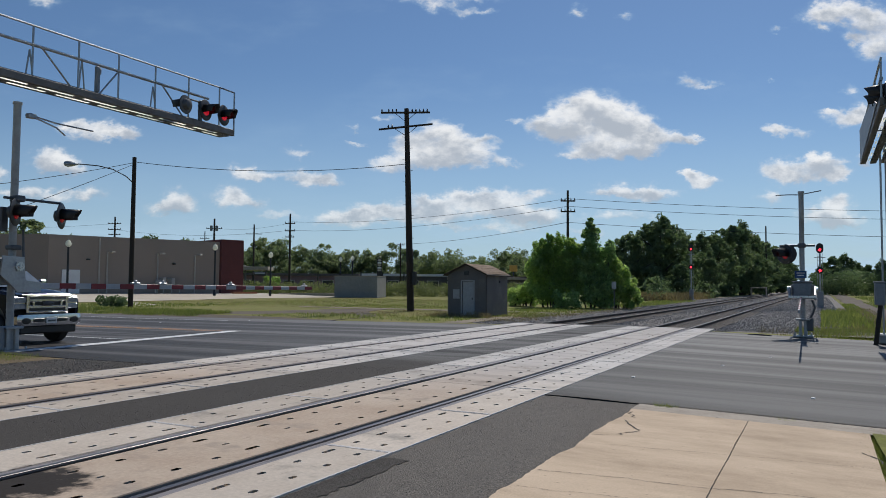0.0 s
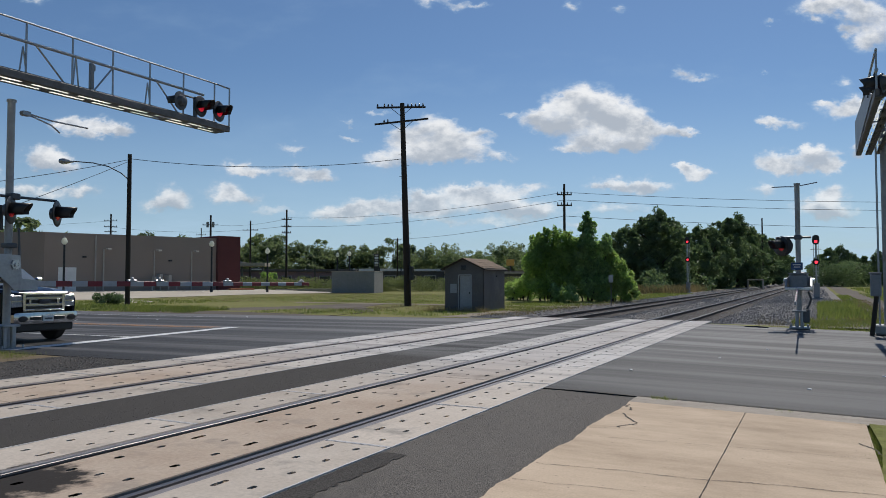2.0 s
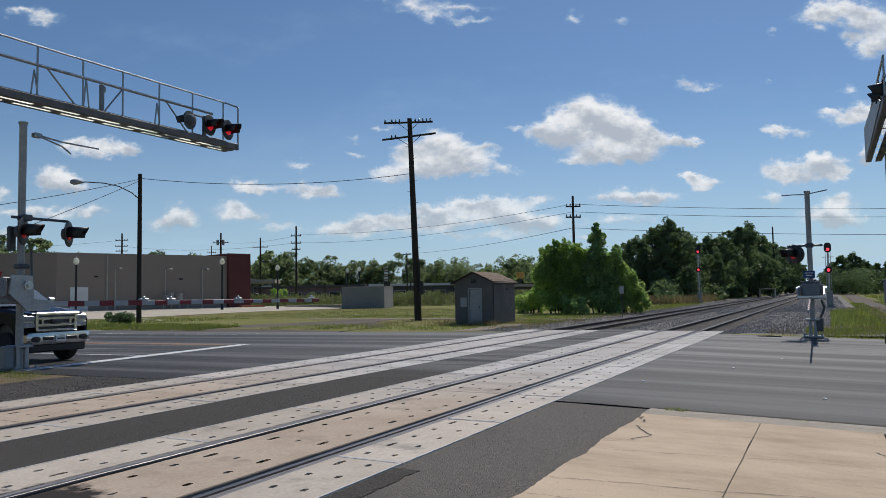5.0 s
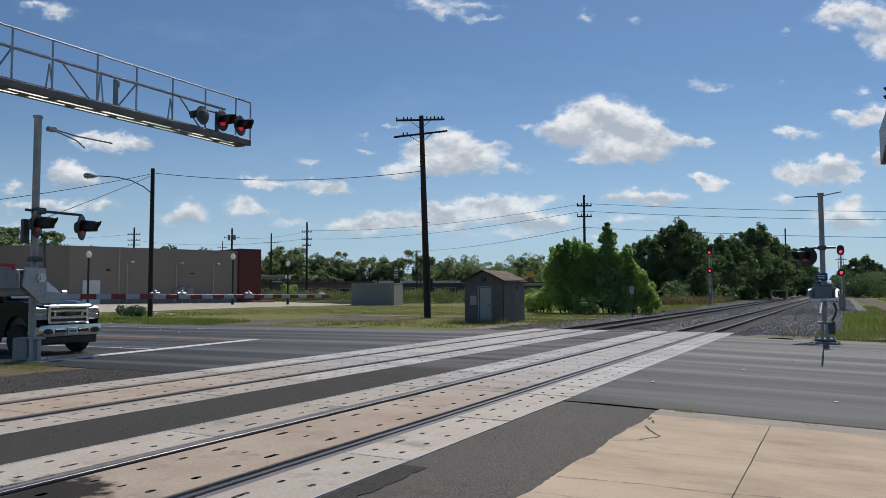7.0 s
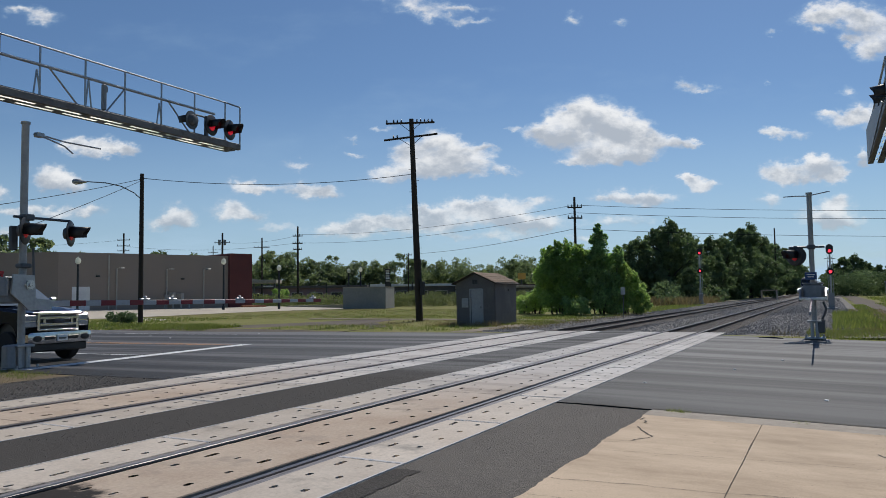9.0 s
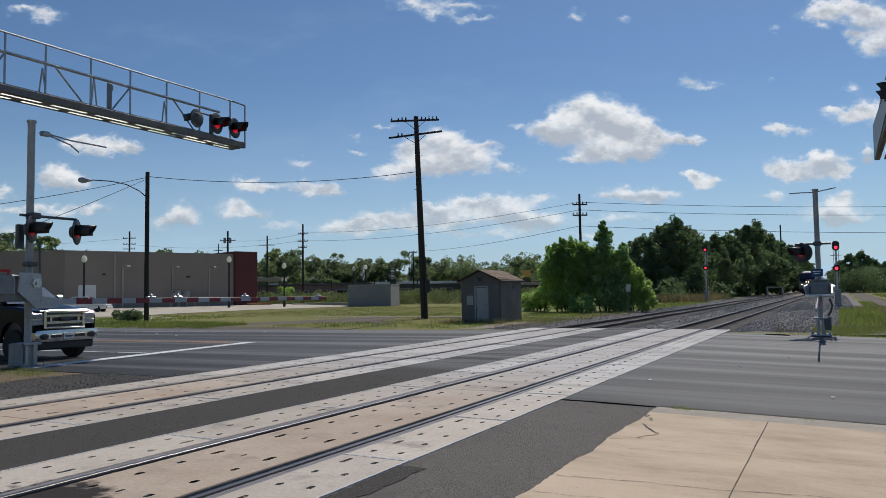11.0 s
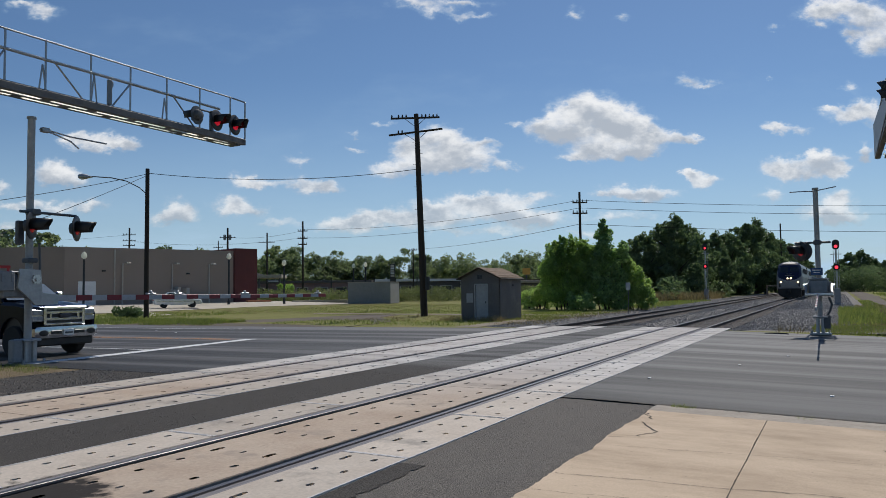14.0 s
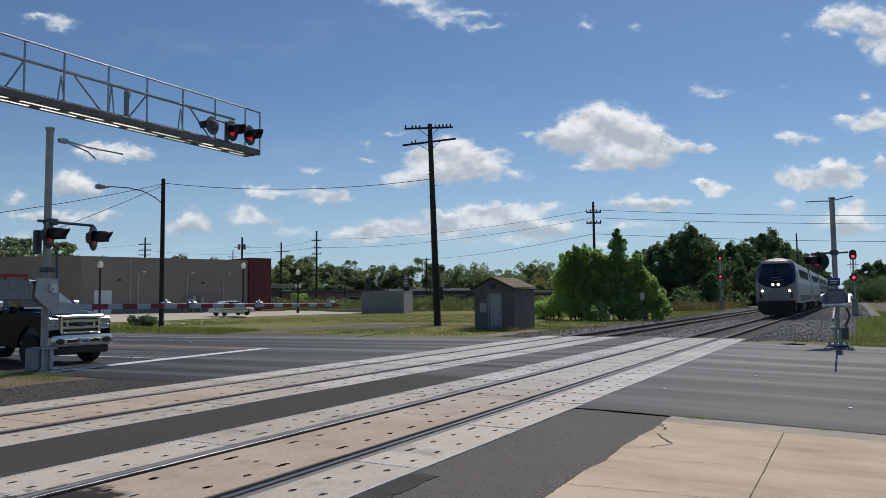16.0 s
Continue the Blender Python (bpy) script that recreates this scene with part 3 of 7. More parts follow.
def panel_mesh(name, x0, x1, length, slots, material):
    """A slab from x0 to x1 with slots (x, y, width, length) sunk into its top."""
    xs = sorted({x0, x1} | {round(s[0] + k * s[2] / 2, 4) for s in slots for k in (-1, 1)})
    ys = sorted({0.0, length} | {round(s[1] + k * s[3] / 2, 4) for s in slots for k in (-1, 1)})
    nx = len(xs)
    verts, faces, shaded_floors = [], [], []
    ids = {}

    def vid(i, j, z):
        key = (i, j, z)
        if key not in ids:
            ids[key] = len(verts)
            verts.append((xs[i], ys[j], z))
        return ids[key]

    def sunk(i, j):
        cx, cy = (xs[i] + xs[i + 1]) / 2, (ys[j] + ys[j + 1]) / 2
        return any(abs(cx - s[0]) < s[2] / 2 and abs(cy - s[1]) < s[3] / 2 for s in slots)

    for j in range(len(ys) - 1):
        for i in range(nx - 1):
            z = -0.08 if sunk(i, j) else 0.0
            faces.append((vid(i, j, z), vid(i + 1, j, z), vid(i + 1, j + 1, z), vid(i, j + 1, z)))
            if z < 0:
                shaded_floors.append(len(faces) - 1)
                for (a, b), (c, d) in (((i, j), (i + 1, j)), ((i + 1, j), (i + 1, j + 1)), ((i + 1, j + 1), (i, j + 1)), ((i, j + 1), (i, j))):
                    faces.append((vid(a, b, 0.0), vid(c, d, 0.0), vid(c, d, z), vid(a, b, z)))
    for sx, sy, sw, sl in slots:
        c = min(sw, sl) * 0.36
        for kx in (-1, 1):
            for ky in (-1, 1):
                px, py, k = sx + kx * sw / 2, sy + ky * sl / 2, len(verts)
                verts += [(px, py, 0), (px - kx * c, py, 0), (px, py - ky * c, 0)]
                faces.append((k, k + 1, k + 2) if kx * ky < 0 else (k, k + 2, k + 1))
    o = len(verts)
    e = 0.012
    verts += [(x0, 0, 0), (x1, 0, 0), (x1, length, 0), (x0, length, 0)]
    verts += [(x0 - e / 3, -e / 3, -e), (x1 + e / 3, -e / 3, -e), (x1 + e / 3, length + e / 3, -e), (x0 - e / 3, length + e / 3, -e)]
    verts += [(x0 - e / 3, -e / 3, -0.1), (x1 + e / 3, -e / 3, -0.1), (x1 + e / 3, length + e / 3, -0.1), (x0 - e / 3, length + e / 3, -0.1)]
    for r in (0, 4):
        faces += [(o + r + k, o + r + (k + 1) % 4, o + r + 4 + (k + 1) % 4, o + r + 4 + k) for k in range(4)]
    me = bpy.data.meshes.new(name)
    me.from_pydata(verts, [], faces)
    me.materials.append(material)
    # Slot floors take the dark crack colour, painting in the shade of the recess.
    me.materials.append(M_CRACK_SLOT)
    for i in shaded_floors:
        me.polygons[i].material_index = 1
    return me


JOINT = 6.57
gauge_slots = []
for k in range(10):
    y = 0.5 + k * 0.5 - 0.02
    if y > 4.8:
        continue
    for x in (-0.36, 0.36):
        gauge_slots.append((x, y, 0.058 if k % 2 else 0.062, 0.20 if k in (0, 3, 8) else 0.11))
    if k in (0, 5, 8):
        gauge_slots.append((0.0, y, 0.04, 0.1))
field_slots = []
for k in range(5):
    y = 0.25 + k * 0.5
    field_slots.append((0.13, y + 0.02, 0.058, 0.1))
    field_slots.append((-0.2, y, 0.055, 0.2 if k in (1, 4) else 0.1))
field_slots_b = [(-x, y, w, l) for x, y, w, l in field_slots]
gauge_me = panel_mesh("panel", -0.61, 0.61, 5.0 - GAP, gauge_slots, M_PANEL)
field_me = panel_mesh("panel", -0.395, 0.395, 2.5 - GAP, field_slots, M_PANEL2)
field_b_me = panel_mesh("panel", -0.395, 0.395, 2.5 - GAP, field_slots_b, M_PANEL2)
rnd = random.Random(2)


def edge_mesh(side):
    """Steel angles along the outer edge and the ends of a field panel."""
    mb = MB().box((side * 0.387, 1.244, -0.012), (0.022, 2.48, 0.032))
    for y in (0.012, 2.476):
        mb.box((-side * 0.01, y, -0.012), (0.77, 0.022, 0.032))
    me = mb.mesh("steel_edge")
    me.materials.append(M_ANGLE)
    return me


edge_me = {1: edge_mesh(1), -1: edge_mesh(-1)}


def crossing(cx, y_lo, y_hi, label):
    t = thing("crossing_surface", label, "level crossing", group="track crossings", kind="structure")
    for me, dx, step in ((gauge_me, 0.0, 5.0), (field_me, 1.315, 2.5), (field_b_me, -1.315, 2.5)):
        k0 = math.floor((y_lo - JOINT) / step)
        y = JOINT + k0 * step
        while y < y_hi - 0.6:
            ob = new("panel", me)
            ob.parent = t
            ob.matrix_basis = pose(cx + dx, y + GAP / 2, 0.004 + rnd.uniform(-0.002, 0.003), rnd.uniform(-0.05, 0.05), 0, 0)
            if dx:
                new("steel_edge", edge_me[1 if dx > 0 else -1]).parent = ob
            y += step
    for s in (-1, 1):
        mb = MB().box((cx + s * 0.68, (y_lo + y_hi) / 2, -0.078), (0.15, y_hi - y_lo, 0.05))
        part("flangeway", mb, M_RUBBER, t, "black rubber flangeway filler")
        mb = MB().box((cx + s * 0.825, (y_lo + y_hi) / 2, -0.036), (0.062, y_hi - y_lo, 0.06), 0.006)
        mb.box((cx + s * 0.884, (y_lo + y_hi) / 2, -0.032), (0.05, y_hi - y_lo, 0.06), 0.006)
        part("filler_strip", mb, M_FILLER, t, "grey worn rubber strip beside the rail")
    return t


crossing(0.0, -6, 31.4, "concrete crossing panels with bolt slots and worn edges")
crossing(-5.0, -6, 31.4, "concrete crossing panels on the far track")


# ---- railway ----
RAIL_PROFILE = [(-0.036, 0.0), (0.036, 0.0), (0.036, -0.035), (0.011, -0.05), (0.011, -0.13), (0.068, -0.145), (0.068, -0.165), (-0.068, -0.165), (-0.068, -0.145), (-0.011, -0.13), (-0.011, -0.05), (-0.036, -0.035)]


HEAD_PROFILE = [(-0.0375, -0.03), (-0.0375, -0.001), (-0.026, 0.001), (-0.014, 0.0025), (0, 0.0035), (0.014, 0.0025), (0.026, -0.0005), (0.034, -0.006), (0.0375, -0.014), (0.0375, -0.03)]


def track(cx, label, rail_lift, head_mat):
    t = thing("railway_track", label, "railway track", group="railway tracks", kind="structure")
    for s in (-1, 1):
        mb = MB()
        mb.prism([(cx + s * 0.755 + a, b + rail_lift - 0.004) for a, b in RAIL_PROFILE], 1, -20, 520)
        part("rail", mb, M_RAIL, t, "rusty brown steel rail")
        mb = MB().prism([(cx + s * 0.755 - s * a, rail_lift + b) for a, b in HEAD_PROFILE], 1, -20, 520)
        part("rail_head", mb, head_mat, t, "polished running surface of the rail", True)
    tie = MB().box((0, 0, 0), (2.6, 0.23, 0.17), 0.012).mesh("tie")
    tie.materials.append(M_TIE)
    for k in range(140):
        ob = new("tie", tie)
        ob.parent = t
        ob.matrix_basis = pose(cx + rnd.uniform(-0.03, 0.03), 32.0 + k * 0.53 + rnd.uniform(-0.03, 0.03), rail_lift - 0.255, 0, 0, rnd.uniform(-1, 1))
    return t


track(0.0, "near railway track of rusty rails on timber ties", 0.012, M_RAILTOP)
track(-5.0, "far railway track of rusty rails on timber ties", 0.012, M_RAILDULL)
bed = MB()
ys = [30.6, 31.4] + steps(33, 130, 24) + [200, 300, 520]
prof = [(-10.2, -0.16), (-9.0, -0.07), (-7.0, -0.16), (-3.2, -0.18), (-2.5, -0.05), (-1.6, -0.17), (1.5, -0.18), (2.6, -0.06), (4.4, -0.08), (7.2, -0.06), (8.4, -0.16)]
v = []
for y in ys:
    for x, z in prof:
        v.append((x + rnd.uniform(-0.12, 0.12), y + rnd.uniform(-0.2, 0.2), z + rnd.uniform(-0.02, 0.02)))
n = len(prof)
bed.add(v, [(j * n + i, j * n + i + 1, (j + 1) * n + i + 1, (j + 1) * n + i) for j in range(len(ys) - 1) for i in range(n - 1)])
tagged(part("ballast_bed", bed, M_BALLAST), "grey crushed stone ballast bed", "ballast", kind="stuff")
for cx in (0.0, -5.0):
    mb = MB()
    yy = steps(31.4, 140, 40) + [300, 520]
    mb.add([(cx + x, y, z) for y in yy for x, z in ((-1.45, -0.15), (1.45, -0.15))], [(2 * i, 2 * i + 1, 2 * i + 3, 2 * i + 2) for i in range(len(yy) - 1)])
    tagged(part("oily_ballast", mb, M_TRACKBED), "dark oily ballast between the rails", "ballast", kind="stuff")
# loose stones of the ballast, nearest stretch
nr = np.random.RandomState(3)


def stones(count, y0, y1, smin, smax):
    u = nr.rand(count)
    y = y0 + (y1 - y0) * u ** 1.6
    x = nr.uniform(-9.0, 6.6, count)
    keep = ~((np.abs(np.abs(x) - 0.755) < 0.1) | (np.abs(np.abs(x + 5) - 0.755) < 0.1))
    x, y = x[keep], y[keep]
    z = np.interp(x, [p[0] for p in prof], [p[1] for p in prof]) + 0.01
    s = nr.uniform(smin, smax, len(x))
    base = np.array([(1, 0, 0), (-1, 0, 0), (0, 1, 0), (0, -1, 0), (0, 0, 0.8), (0, 0, -0.8)], float)
    tri = np.array([(0, 2, 4), (2, 1, 4), (1, 3, 4), (3, 0, 4)])
    out = []
    a = nr.uniform(0, 6.28, len(x))
    ca, sa = np.cos(a), np.sin(a)
    j = nr.uniform(0.6, 1.3, (len(x), 6, 3))
    pts = base[None] * j * s[:, None, None]
    px = pts[..., 0] * ca[:, None] - pts[..., 1] * sa[:, None]
    py = pts[..., 0] * sa[:, None] + pts[..., 1] * ca[:, None]
    pts = np.stack([px + x[:, None], py + y[:, None], pts[..., 2] + z[:, None]], -1)
    return pts[:, tri].reshape(-1, 3)


def chips(count, x0, x1, y0, y1, smin, smax, base=0.0):
    """Small loose chippings, each a squat pyramid."""
    x, y, q = nr.uniform(x0, x1, count), nr.uniform(y0, y1, count), nr.uniform(smin, smax, count)
    keep = np.sin(x * 2.3 + 1.1 * np.sin(y * 1.7)) * np.sin(y * 2.1) + nr.uniform(-1, 1, count) > -0.3
    x, y, q = x[keep], y[keep], q[keep]
    z = np.array([gz(p) for p in x]) + base - 0.012
    a = nr.uniform(0, 6.28, len(x))
    ring = [np.stack([x + q * np.cos(a + k * 2.1) * nr.uniform(0.6, 1.2, len(x)), y + q * np.sin(a + k * 2.1) * nr.uniform(0.6, 1.2, len(x)), z], -1) for k in range(3)]
    top = np.stack([x + q * nr.uniform(-0.3, 0.3, len(x)), y + q * nr.uniform(-0.3, 0.3, len(x)), z + q * nr.uniform(0.6, 1.1, len(x))], -1)
    return np.stack([ring[0], ring[1], top, ring[1], ring[2], top, ring[2], ring[0], top], 1).reshape(-1, 3)


M_CHIP = mat("asphalt_chipping", (0.26, 0.235, 0.21), (0.17, 0.155, 0.14), rough=0.95, fine=20, coarse=14, spec=0.2,
             wear=lambda nt, col: mixed(nt, 1.0, col, ramp(nt, nt.nodes.new("ShaderNodeNewGeometry").outputs["Random Per Island"], [(0, (0.5, 0.49, 0.48)), (0.7, (0.9, 0.9, 0.9)), (1, (1.35, 1.3, 1.25))]), "MULTIPLY"))
me = quads_object("loose_chippings", np.concatenate([chips(5000, 1.74, 3.16, 3.6, 11.0, 0.002, 0.006, 0.003), chips(5000, -9.6, -6.85, 6.8, 11.6, 0.012, 0.03), chips(2600, -3.15, -1.74, 5.0, 13.0, 0.004, 0.01, 0.015), chips(500, 3.2, 6.2, 10.5, 11.2, 0.004, 0.01, 0.02)]), 3, M_CHIP)
tagged(new("loose_chippings", me), "loose dark chippings on the old asphalt", "gravel", kind="stuff")
me = quads_object("ballast_stones", np.concatenate([stones(26000, 31.6, 75, 0.025, 0.06), stones(14000, 60, 160, 0.04, 0.09)]), 3, M_STONE)
tagged(new("ballast_stones", me), "loose grey ballast stones between the rails", "ballast", kind="stuff")


# ---- vegetation ----
def blades(zones, seed):
    """Corners of grass blades; zones of (x0, x1, y0, y1, count, height, width)."""
    r = np.random.RandomState(seed)
    out = []
    for x0, x1, y0, y1, count, h, w, *turn in zones:
        x, y = r.uniform(x0, x1, count), r.uniform(y0, y1, count)
        if turn:
            a = radians(turn[0])
            x, y = x * math.cos(a) - y * math.sin(a), x * math.sin(a) + y * math.cos(a)
        clump = np.sin(x * 1.7 + 1.3 * np.sin(y * 1.1)) * np.sin(y * 1.9 + x * 0.4) + r.uniform(-0.9, 0.9, count)
        keep = clump > -0.25
        x, y = x[keep], y[keep]
        hh = h * r.uniform(0.35, 1.25, len(x))
        a = r.uniform(0, 6.28, len(x))
        lean = r.normal(0, 0.35, (len(x), 2)) * hh[:, None]
        z = np.array([ground_z(p, q) for p, q in zip(x, y)]) - 0.05
        dx, dy = np.cos(a) * w / 2, np.sin(a) * w / 2
        tri = np.stack([np.stack([x - dx, y - dy, z], -1), np.stack([x + dx, y + dy, z], -1), np.stack([x + lean[:, 0], y + lean[:, 1], z + hh], -1)], 1)
        out.append(tri.reshape(-1, 3))
    return np.concatenate(out)


def grass(name, zones, seed, material, label):
    return tagged(new(name, quads_object(name, blades(zones, seed), 3, material)), label, "grass", kind="stuff")


grass("verge_grass", [(-31, -25, 29.9, 33.0, 9000, 0.24, 0.03), (-40, -31, 29.9, 34, 4500, 0.2, 0.05), (-22, -10, 31, 36, 3000, 0.14, 0.03), (4.6, 11, 29.8, 35, 9000, 0.15, 0.022),
                      (5.5, 7.6, 36, 60, 4000, 0.3, 0.05), (7.4, 12, 4, 10.5, 9000, 0.1, 0.013), (6.08, 7.6, 5.5, 10.9, 30000, 0.075, 0.008), (-40, -13.3, 8.0, 11.2, 6000, 0.13, 0.02), (-13.6, -10.2, 10.2, 11.3, 3200, 0.11, 0.012), (-12, -10.4, 8.0, 10, 500, 0.1, 0.014),
                      (7.3, 8.5, 34, 90, 5000, 0.14, 0.05), (9.8, 14, 36, 100, 9000, 0.16, 0.05), (11, 30, 50, 160, 9000, 0.4, 0.12), (-30, -10, 47, 54, 6000, 0.08, 0.05), (-12, -8, 60, 95, 6000, 0.18, 0.06), (-14, -8.2, 38, 57, 9000, 0.1, 0.04), (-44, -20, 48, 76, 16000, 0.055, 0.06), (-47, -36, 36, 46, 3500, 0.14, 0.06)], 4, M_BLADE, "bright green uncut grass and weeds")
grass("dry_grass", [(4.6, 11, 30.5, 37, 6000, 0.09, 0.025), (-16, -9.3, 7.5, 11.1, 12000, 0.065, 0.014), (-14.0, -10.3, 36.2, 37.4, 1600, 0.3, 0.015), (-20, -8, 35, 44, 4000, 0.1, 0.03), (6.6, 9, 34, 70, 6000, 0.14, 0.03),
                    (-18, -9.5, 92, 126, 16000, 1.0, 0.07), (-50, -20, 44, 80, 12000, 0.055, 0.06), (3.4, 4.6, 30.2, 32, 160, 0.4, 0.012), (-9.6, -7.2, 33, 60, 2500, 0.1, 0.03)], 5, M_DRY, "dry straw-coloured grass tufts")
grass("joint_weeds", [(3.38, 3.68, 10.98, 11.14, 420, 0.1, 0.009), (5.02, 5.24, 10.86, 10.98, 340, 0.1, 0.009), (3.9, 4.12, 10.9, 10.98, 120, 0.04, 0.008), (5.95, 6.12, 8.6, 10.8, 900, 0.07, 0.008), (4.2, 4.4, 7.12, 7.2, 130, 0.04, 0.01)], 6, M_BLADE, "small green weeds in the driveway joints")


def leaf_cloud(r, blobs, size):
    """Corners of leaves scattered through blobs of (x, y, z, rx, ry, rz, count)."""
    out = []
    for x, y, z, rx, ry, rz, count in blobs:
        d = r.normal(size=(count, 3))
        d /= np.linalg.norm(d, axis=1)[:, None]
        rad = r.uniform(0.3, 1.0, count) ** 0.35
        lump = 1 + 0.16 * np.sin(d[:, 0] * 5 + x) * np.sin(d[:, 2] * 6 + y) + 0.1 * r.normal(size=count)
        c = d * (rad * lump)[:, None] * (rx, ry, rz) + (x, y, z)
        s = size * r.uniform(0.55, 1.3, count)
        a = r.normal(size=(count, 3))
        a /= np.linalg.norm(a, axis=1)[:, None]
        b = np.cross(a, r.normal(size=(count, 3)))
        b /= np.linalg.norm(b, axis=1)[:, None]
        a, b = a * s[:, None], b * (s * 0.55)[:, None]
        out.append(np.stack([c - a, c - b * 0.9, c + a, c + b], 1).reshape(-1, 3))
    return np.concatenate(out)


def lumpy(r, blobs, share=14):
    """Break each blob into small tufts of its own."""
    out = []
    for x, y, z, rx, ry, rz, count in blobs:
        out.append((x, y, z, rx * 0.7, ry * 0.7, rz * 0.7, count // 4))
        for k in range(share):
            d = r.normal(size=3)
            d /= np.linalg.norm(d)
            q = r.uniform(0.62, 1.02)
            w = r.uniform(0.2, 0.42)
            out.append((x + d[0] * rx * q, y + d[1] * ry * q, max(0.12, z + d[2] * rz * q), rx * w, ry * w, rz * w * r.uniform(0.7, 1.3), int(count * 0.75 / share)))
    return out


def crown_blobs(r, height, width, count, low=0.12, lumps=30):
    """Lumps of foliage that fill an uneven crown."""
    out = []
    for i in range(lumps):
        h = low + (0.96 - low) * (i + 0.5) / lumps
        reach = width * (math.sin(math.pi * min(1, max(0.06, (h - low * 0.6) / (1.02 - low * 0.6))) ** 0.8)) ** 0.7
        a, d = r.uniform(0, 6.28), r.uniform(0.2, 0.95) * reach
        rr = width * r.uniform(0.18, 0.42) * (0.6 + 0.4 * reach / width)
        out.append((math.cos(a) * d, math.sin(a) * d, h * height, rr, rr, rr * 0.8, count // lumps))
    return lumpy(r, out, 5)


def tree(name, label, height, width, count, leaf, seed, material, low=0.12, category="tree", lumps=64):
    r = np.random.RandomState(seed)
    t = thing(name, label, category)
    mb = MB()
    top = height * 0.75
    mb.tube([(0, 0, -0.2), (0.1, 0, top * 0.4), (-0.1, 0.15, top)], [0.03 * height, 0.022 * height, 0.006 * height], 7)
    for k in range(6):
        a, h = k * 1.05 + r.uniform(0, 0.5), height * r.uniform(0.2, 0.55)
        mb.tube([(0, 0, h), (math.cos(a) * width * 0.35, math.sin(a) * width * 0.35, h + height * 0.13), (math.cos(a) * width * 0.7, math.sin(a) * width * 0.7, h + height * 0.22)], [0.012 * height, 0.008 * height, 0.003 * height], 5)
    part("trunk", mb, M_BARK, t)
    me = quads_object("crown", leaf_cloud(r, crown_blobs(r, height, width, count, low, lumps), leaf), 4, material)
    ob = new("crown", me)
    ob.parent = t
    return t


def bush(label, m, blobs, leaf, seed, material, stems):
    t = thing("bush", label, "bush", m)
    mb = MB()
    r = np.random.RandomState(seed)
    for k in range(stems):
        a = r.uniform(0, 6.28)
        b = blobs[k % len(blobs)]
        mb = MB()
        mb.tube([(b[0] * 0.6, b[1] * 0.6, -0.1), (b[0] * 0.8 + math.cos(a) * 0.2, b[1] * 0.8, b[2] * 0.5), (b[0], b[1], b[2])], [0.06, 0.045, 0.015], 5)
        part("stem", mb, M_BARK, t)
    ob = new("foliage", quads_object("foliage", leaf_cloud(r, lumpy(r, blobs), leaf), 4, material))
    ob.parent = t
    return t


bush("large round feathery green bush beside the tracks", pose(-13.55, 57.0, 0),
     [(0, 0, 3.0, 2.0, 1.8, 2.3, 15000), (-0.9, 0, 3.6, 1.35, 1.3, 1.8, 7000), (0.9, 0, 4.0, 1.3, 1.2, 1.5, 7000), (0, 0, 1.5, 2.0, 1.7, 1.5, 9000), (-1.5, 0, 2.0, 0.9, 0.9, 1.5, 4200), (-0.2, 0, 5.0, 1.0, 0.9, 0.7, 2600),
      (1.3, 0, 5.1, 0.55, 0.55, 0.5, 900), (-0.5, 0, 5.7, 0.2, 0.2, 0.35, 160), (-1.6, 0, 4.9, 0.3, 0.3, 0.5, 300), (0.3, 0, 5.75, 0.2, 0.2, 0.3, 120), (1.5, 0, 2.4, 1.0, 1.2, 1.9, 4500)], 0.085, 21, M_LEAF_BUSH, 9)
bush("tall dark green bush with large glossy leaves and a pointed top", pose(-10.55, 57.6, 0),
     [(-0.2, 0, 6.4, 0.38, 0.36, 0.6, 650), (-0.2, 0, 5.6, 0.7, 0.7, 0.9, 1800), (-0.3, 0, 4.5, 1.1, 1.0, 1.2, 3200), (0.1, 0, 3.2, 1.5, 1.4, 1.5, 5200), (0.2, 0, 1.8, 1.7, 1.5, 1.5, 5200), (1.0, 0, 4.0, 0.85, 0.85, 1.0, 1700),
      (1.35, 0.2, 4.9, 0.4, 0.4, 0.55, 480), (-0.9, -0.3, 2.4, 1.2, 1.0, 1.6, 3200), (0.5, -0.4, 0.7, 1.5, 1.1, 0.7, 2400), (-0.1, 0, 7.0, 0.14, 0.14, 0.2, 60)], 0.12, 22, M_LEAF_BROAD, 8)
bush("lighter green bush sloping down beside the tall one", pose(-8.75, 58.6, 0),
     [(0, 0, 2.5, 0.95, 1.0, 1.4, 4200), (-0.5, 0, 3.3, 0.75, 0.8, 0.8, 1800), (0.6, 0, 1.7, 0.85, 0.9, 1.2, 3200), (1.0, 0, 0.9, 0.75, 0.8, 0.85, 1900), (-0.3, -0.2, 1.2, 1.1, 1.0, 1.2, 3400)], 0.09, 23, M_LEAF_LIGHT, 5)
bush("low leafy bush in front of the large bushes", pose(-11.5, 53.6, 0),
     [(0, 0, 0.6, 1.15, 0.8, 0.65, 2200), (-0.5, 0, 0.9, 0.6, 0.6, 0.5, 800), (0.6, 0, 1.05, 0.5, 0.5, 0.45, 600)], 0.09, 24, M_LEAF_BROAD, 4)
bush("pale scrub bush at the side of the large bush", pose(-16.5, 58.5, 0),
     [(0, 0, 0.9, 0.9, 0.9, 1.0, 2600), (-0.8, 0, 0.7, 0.8, 0.8, 0.8, 1500), (0.5, 0, 1.4, 0.6, 0.6, 0.7, 900)], 0.09, 28, M_LEAF_LIGHT, 4)
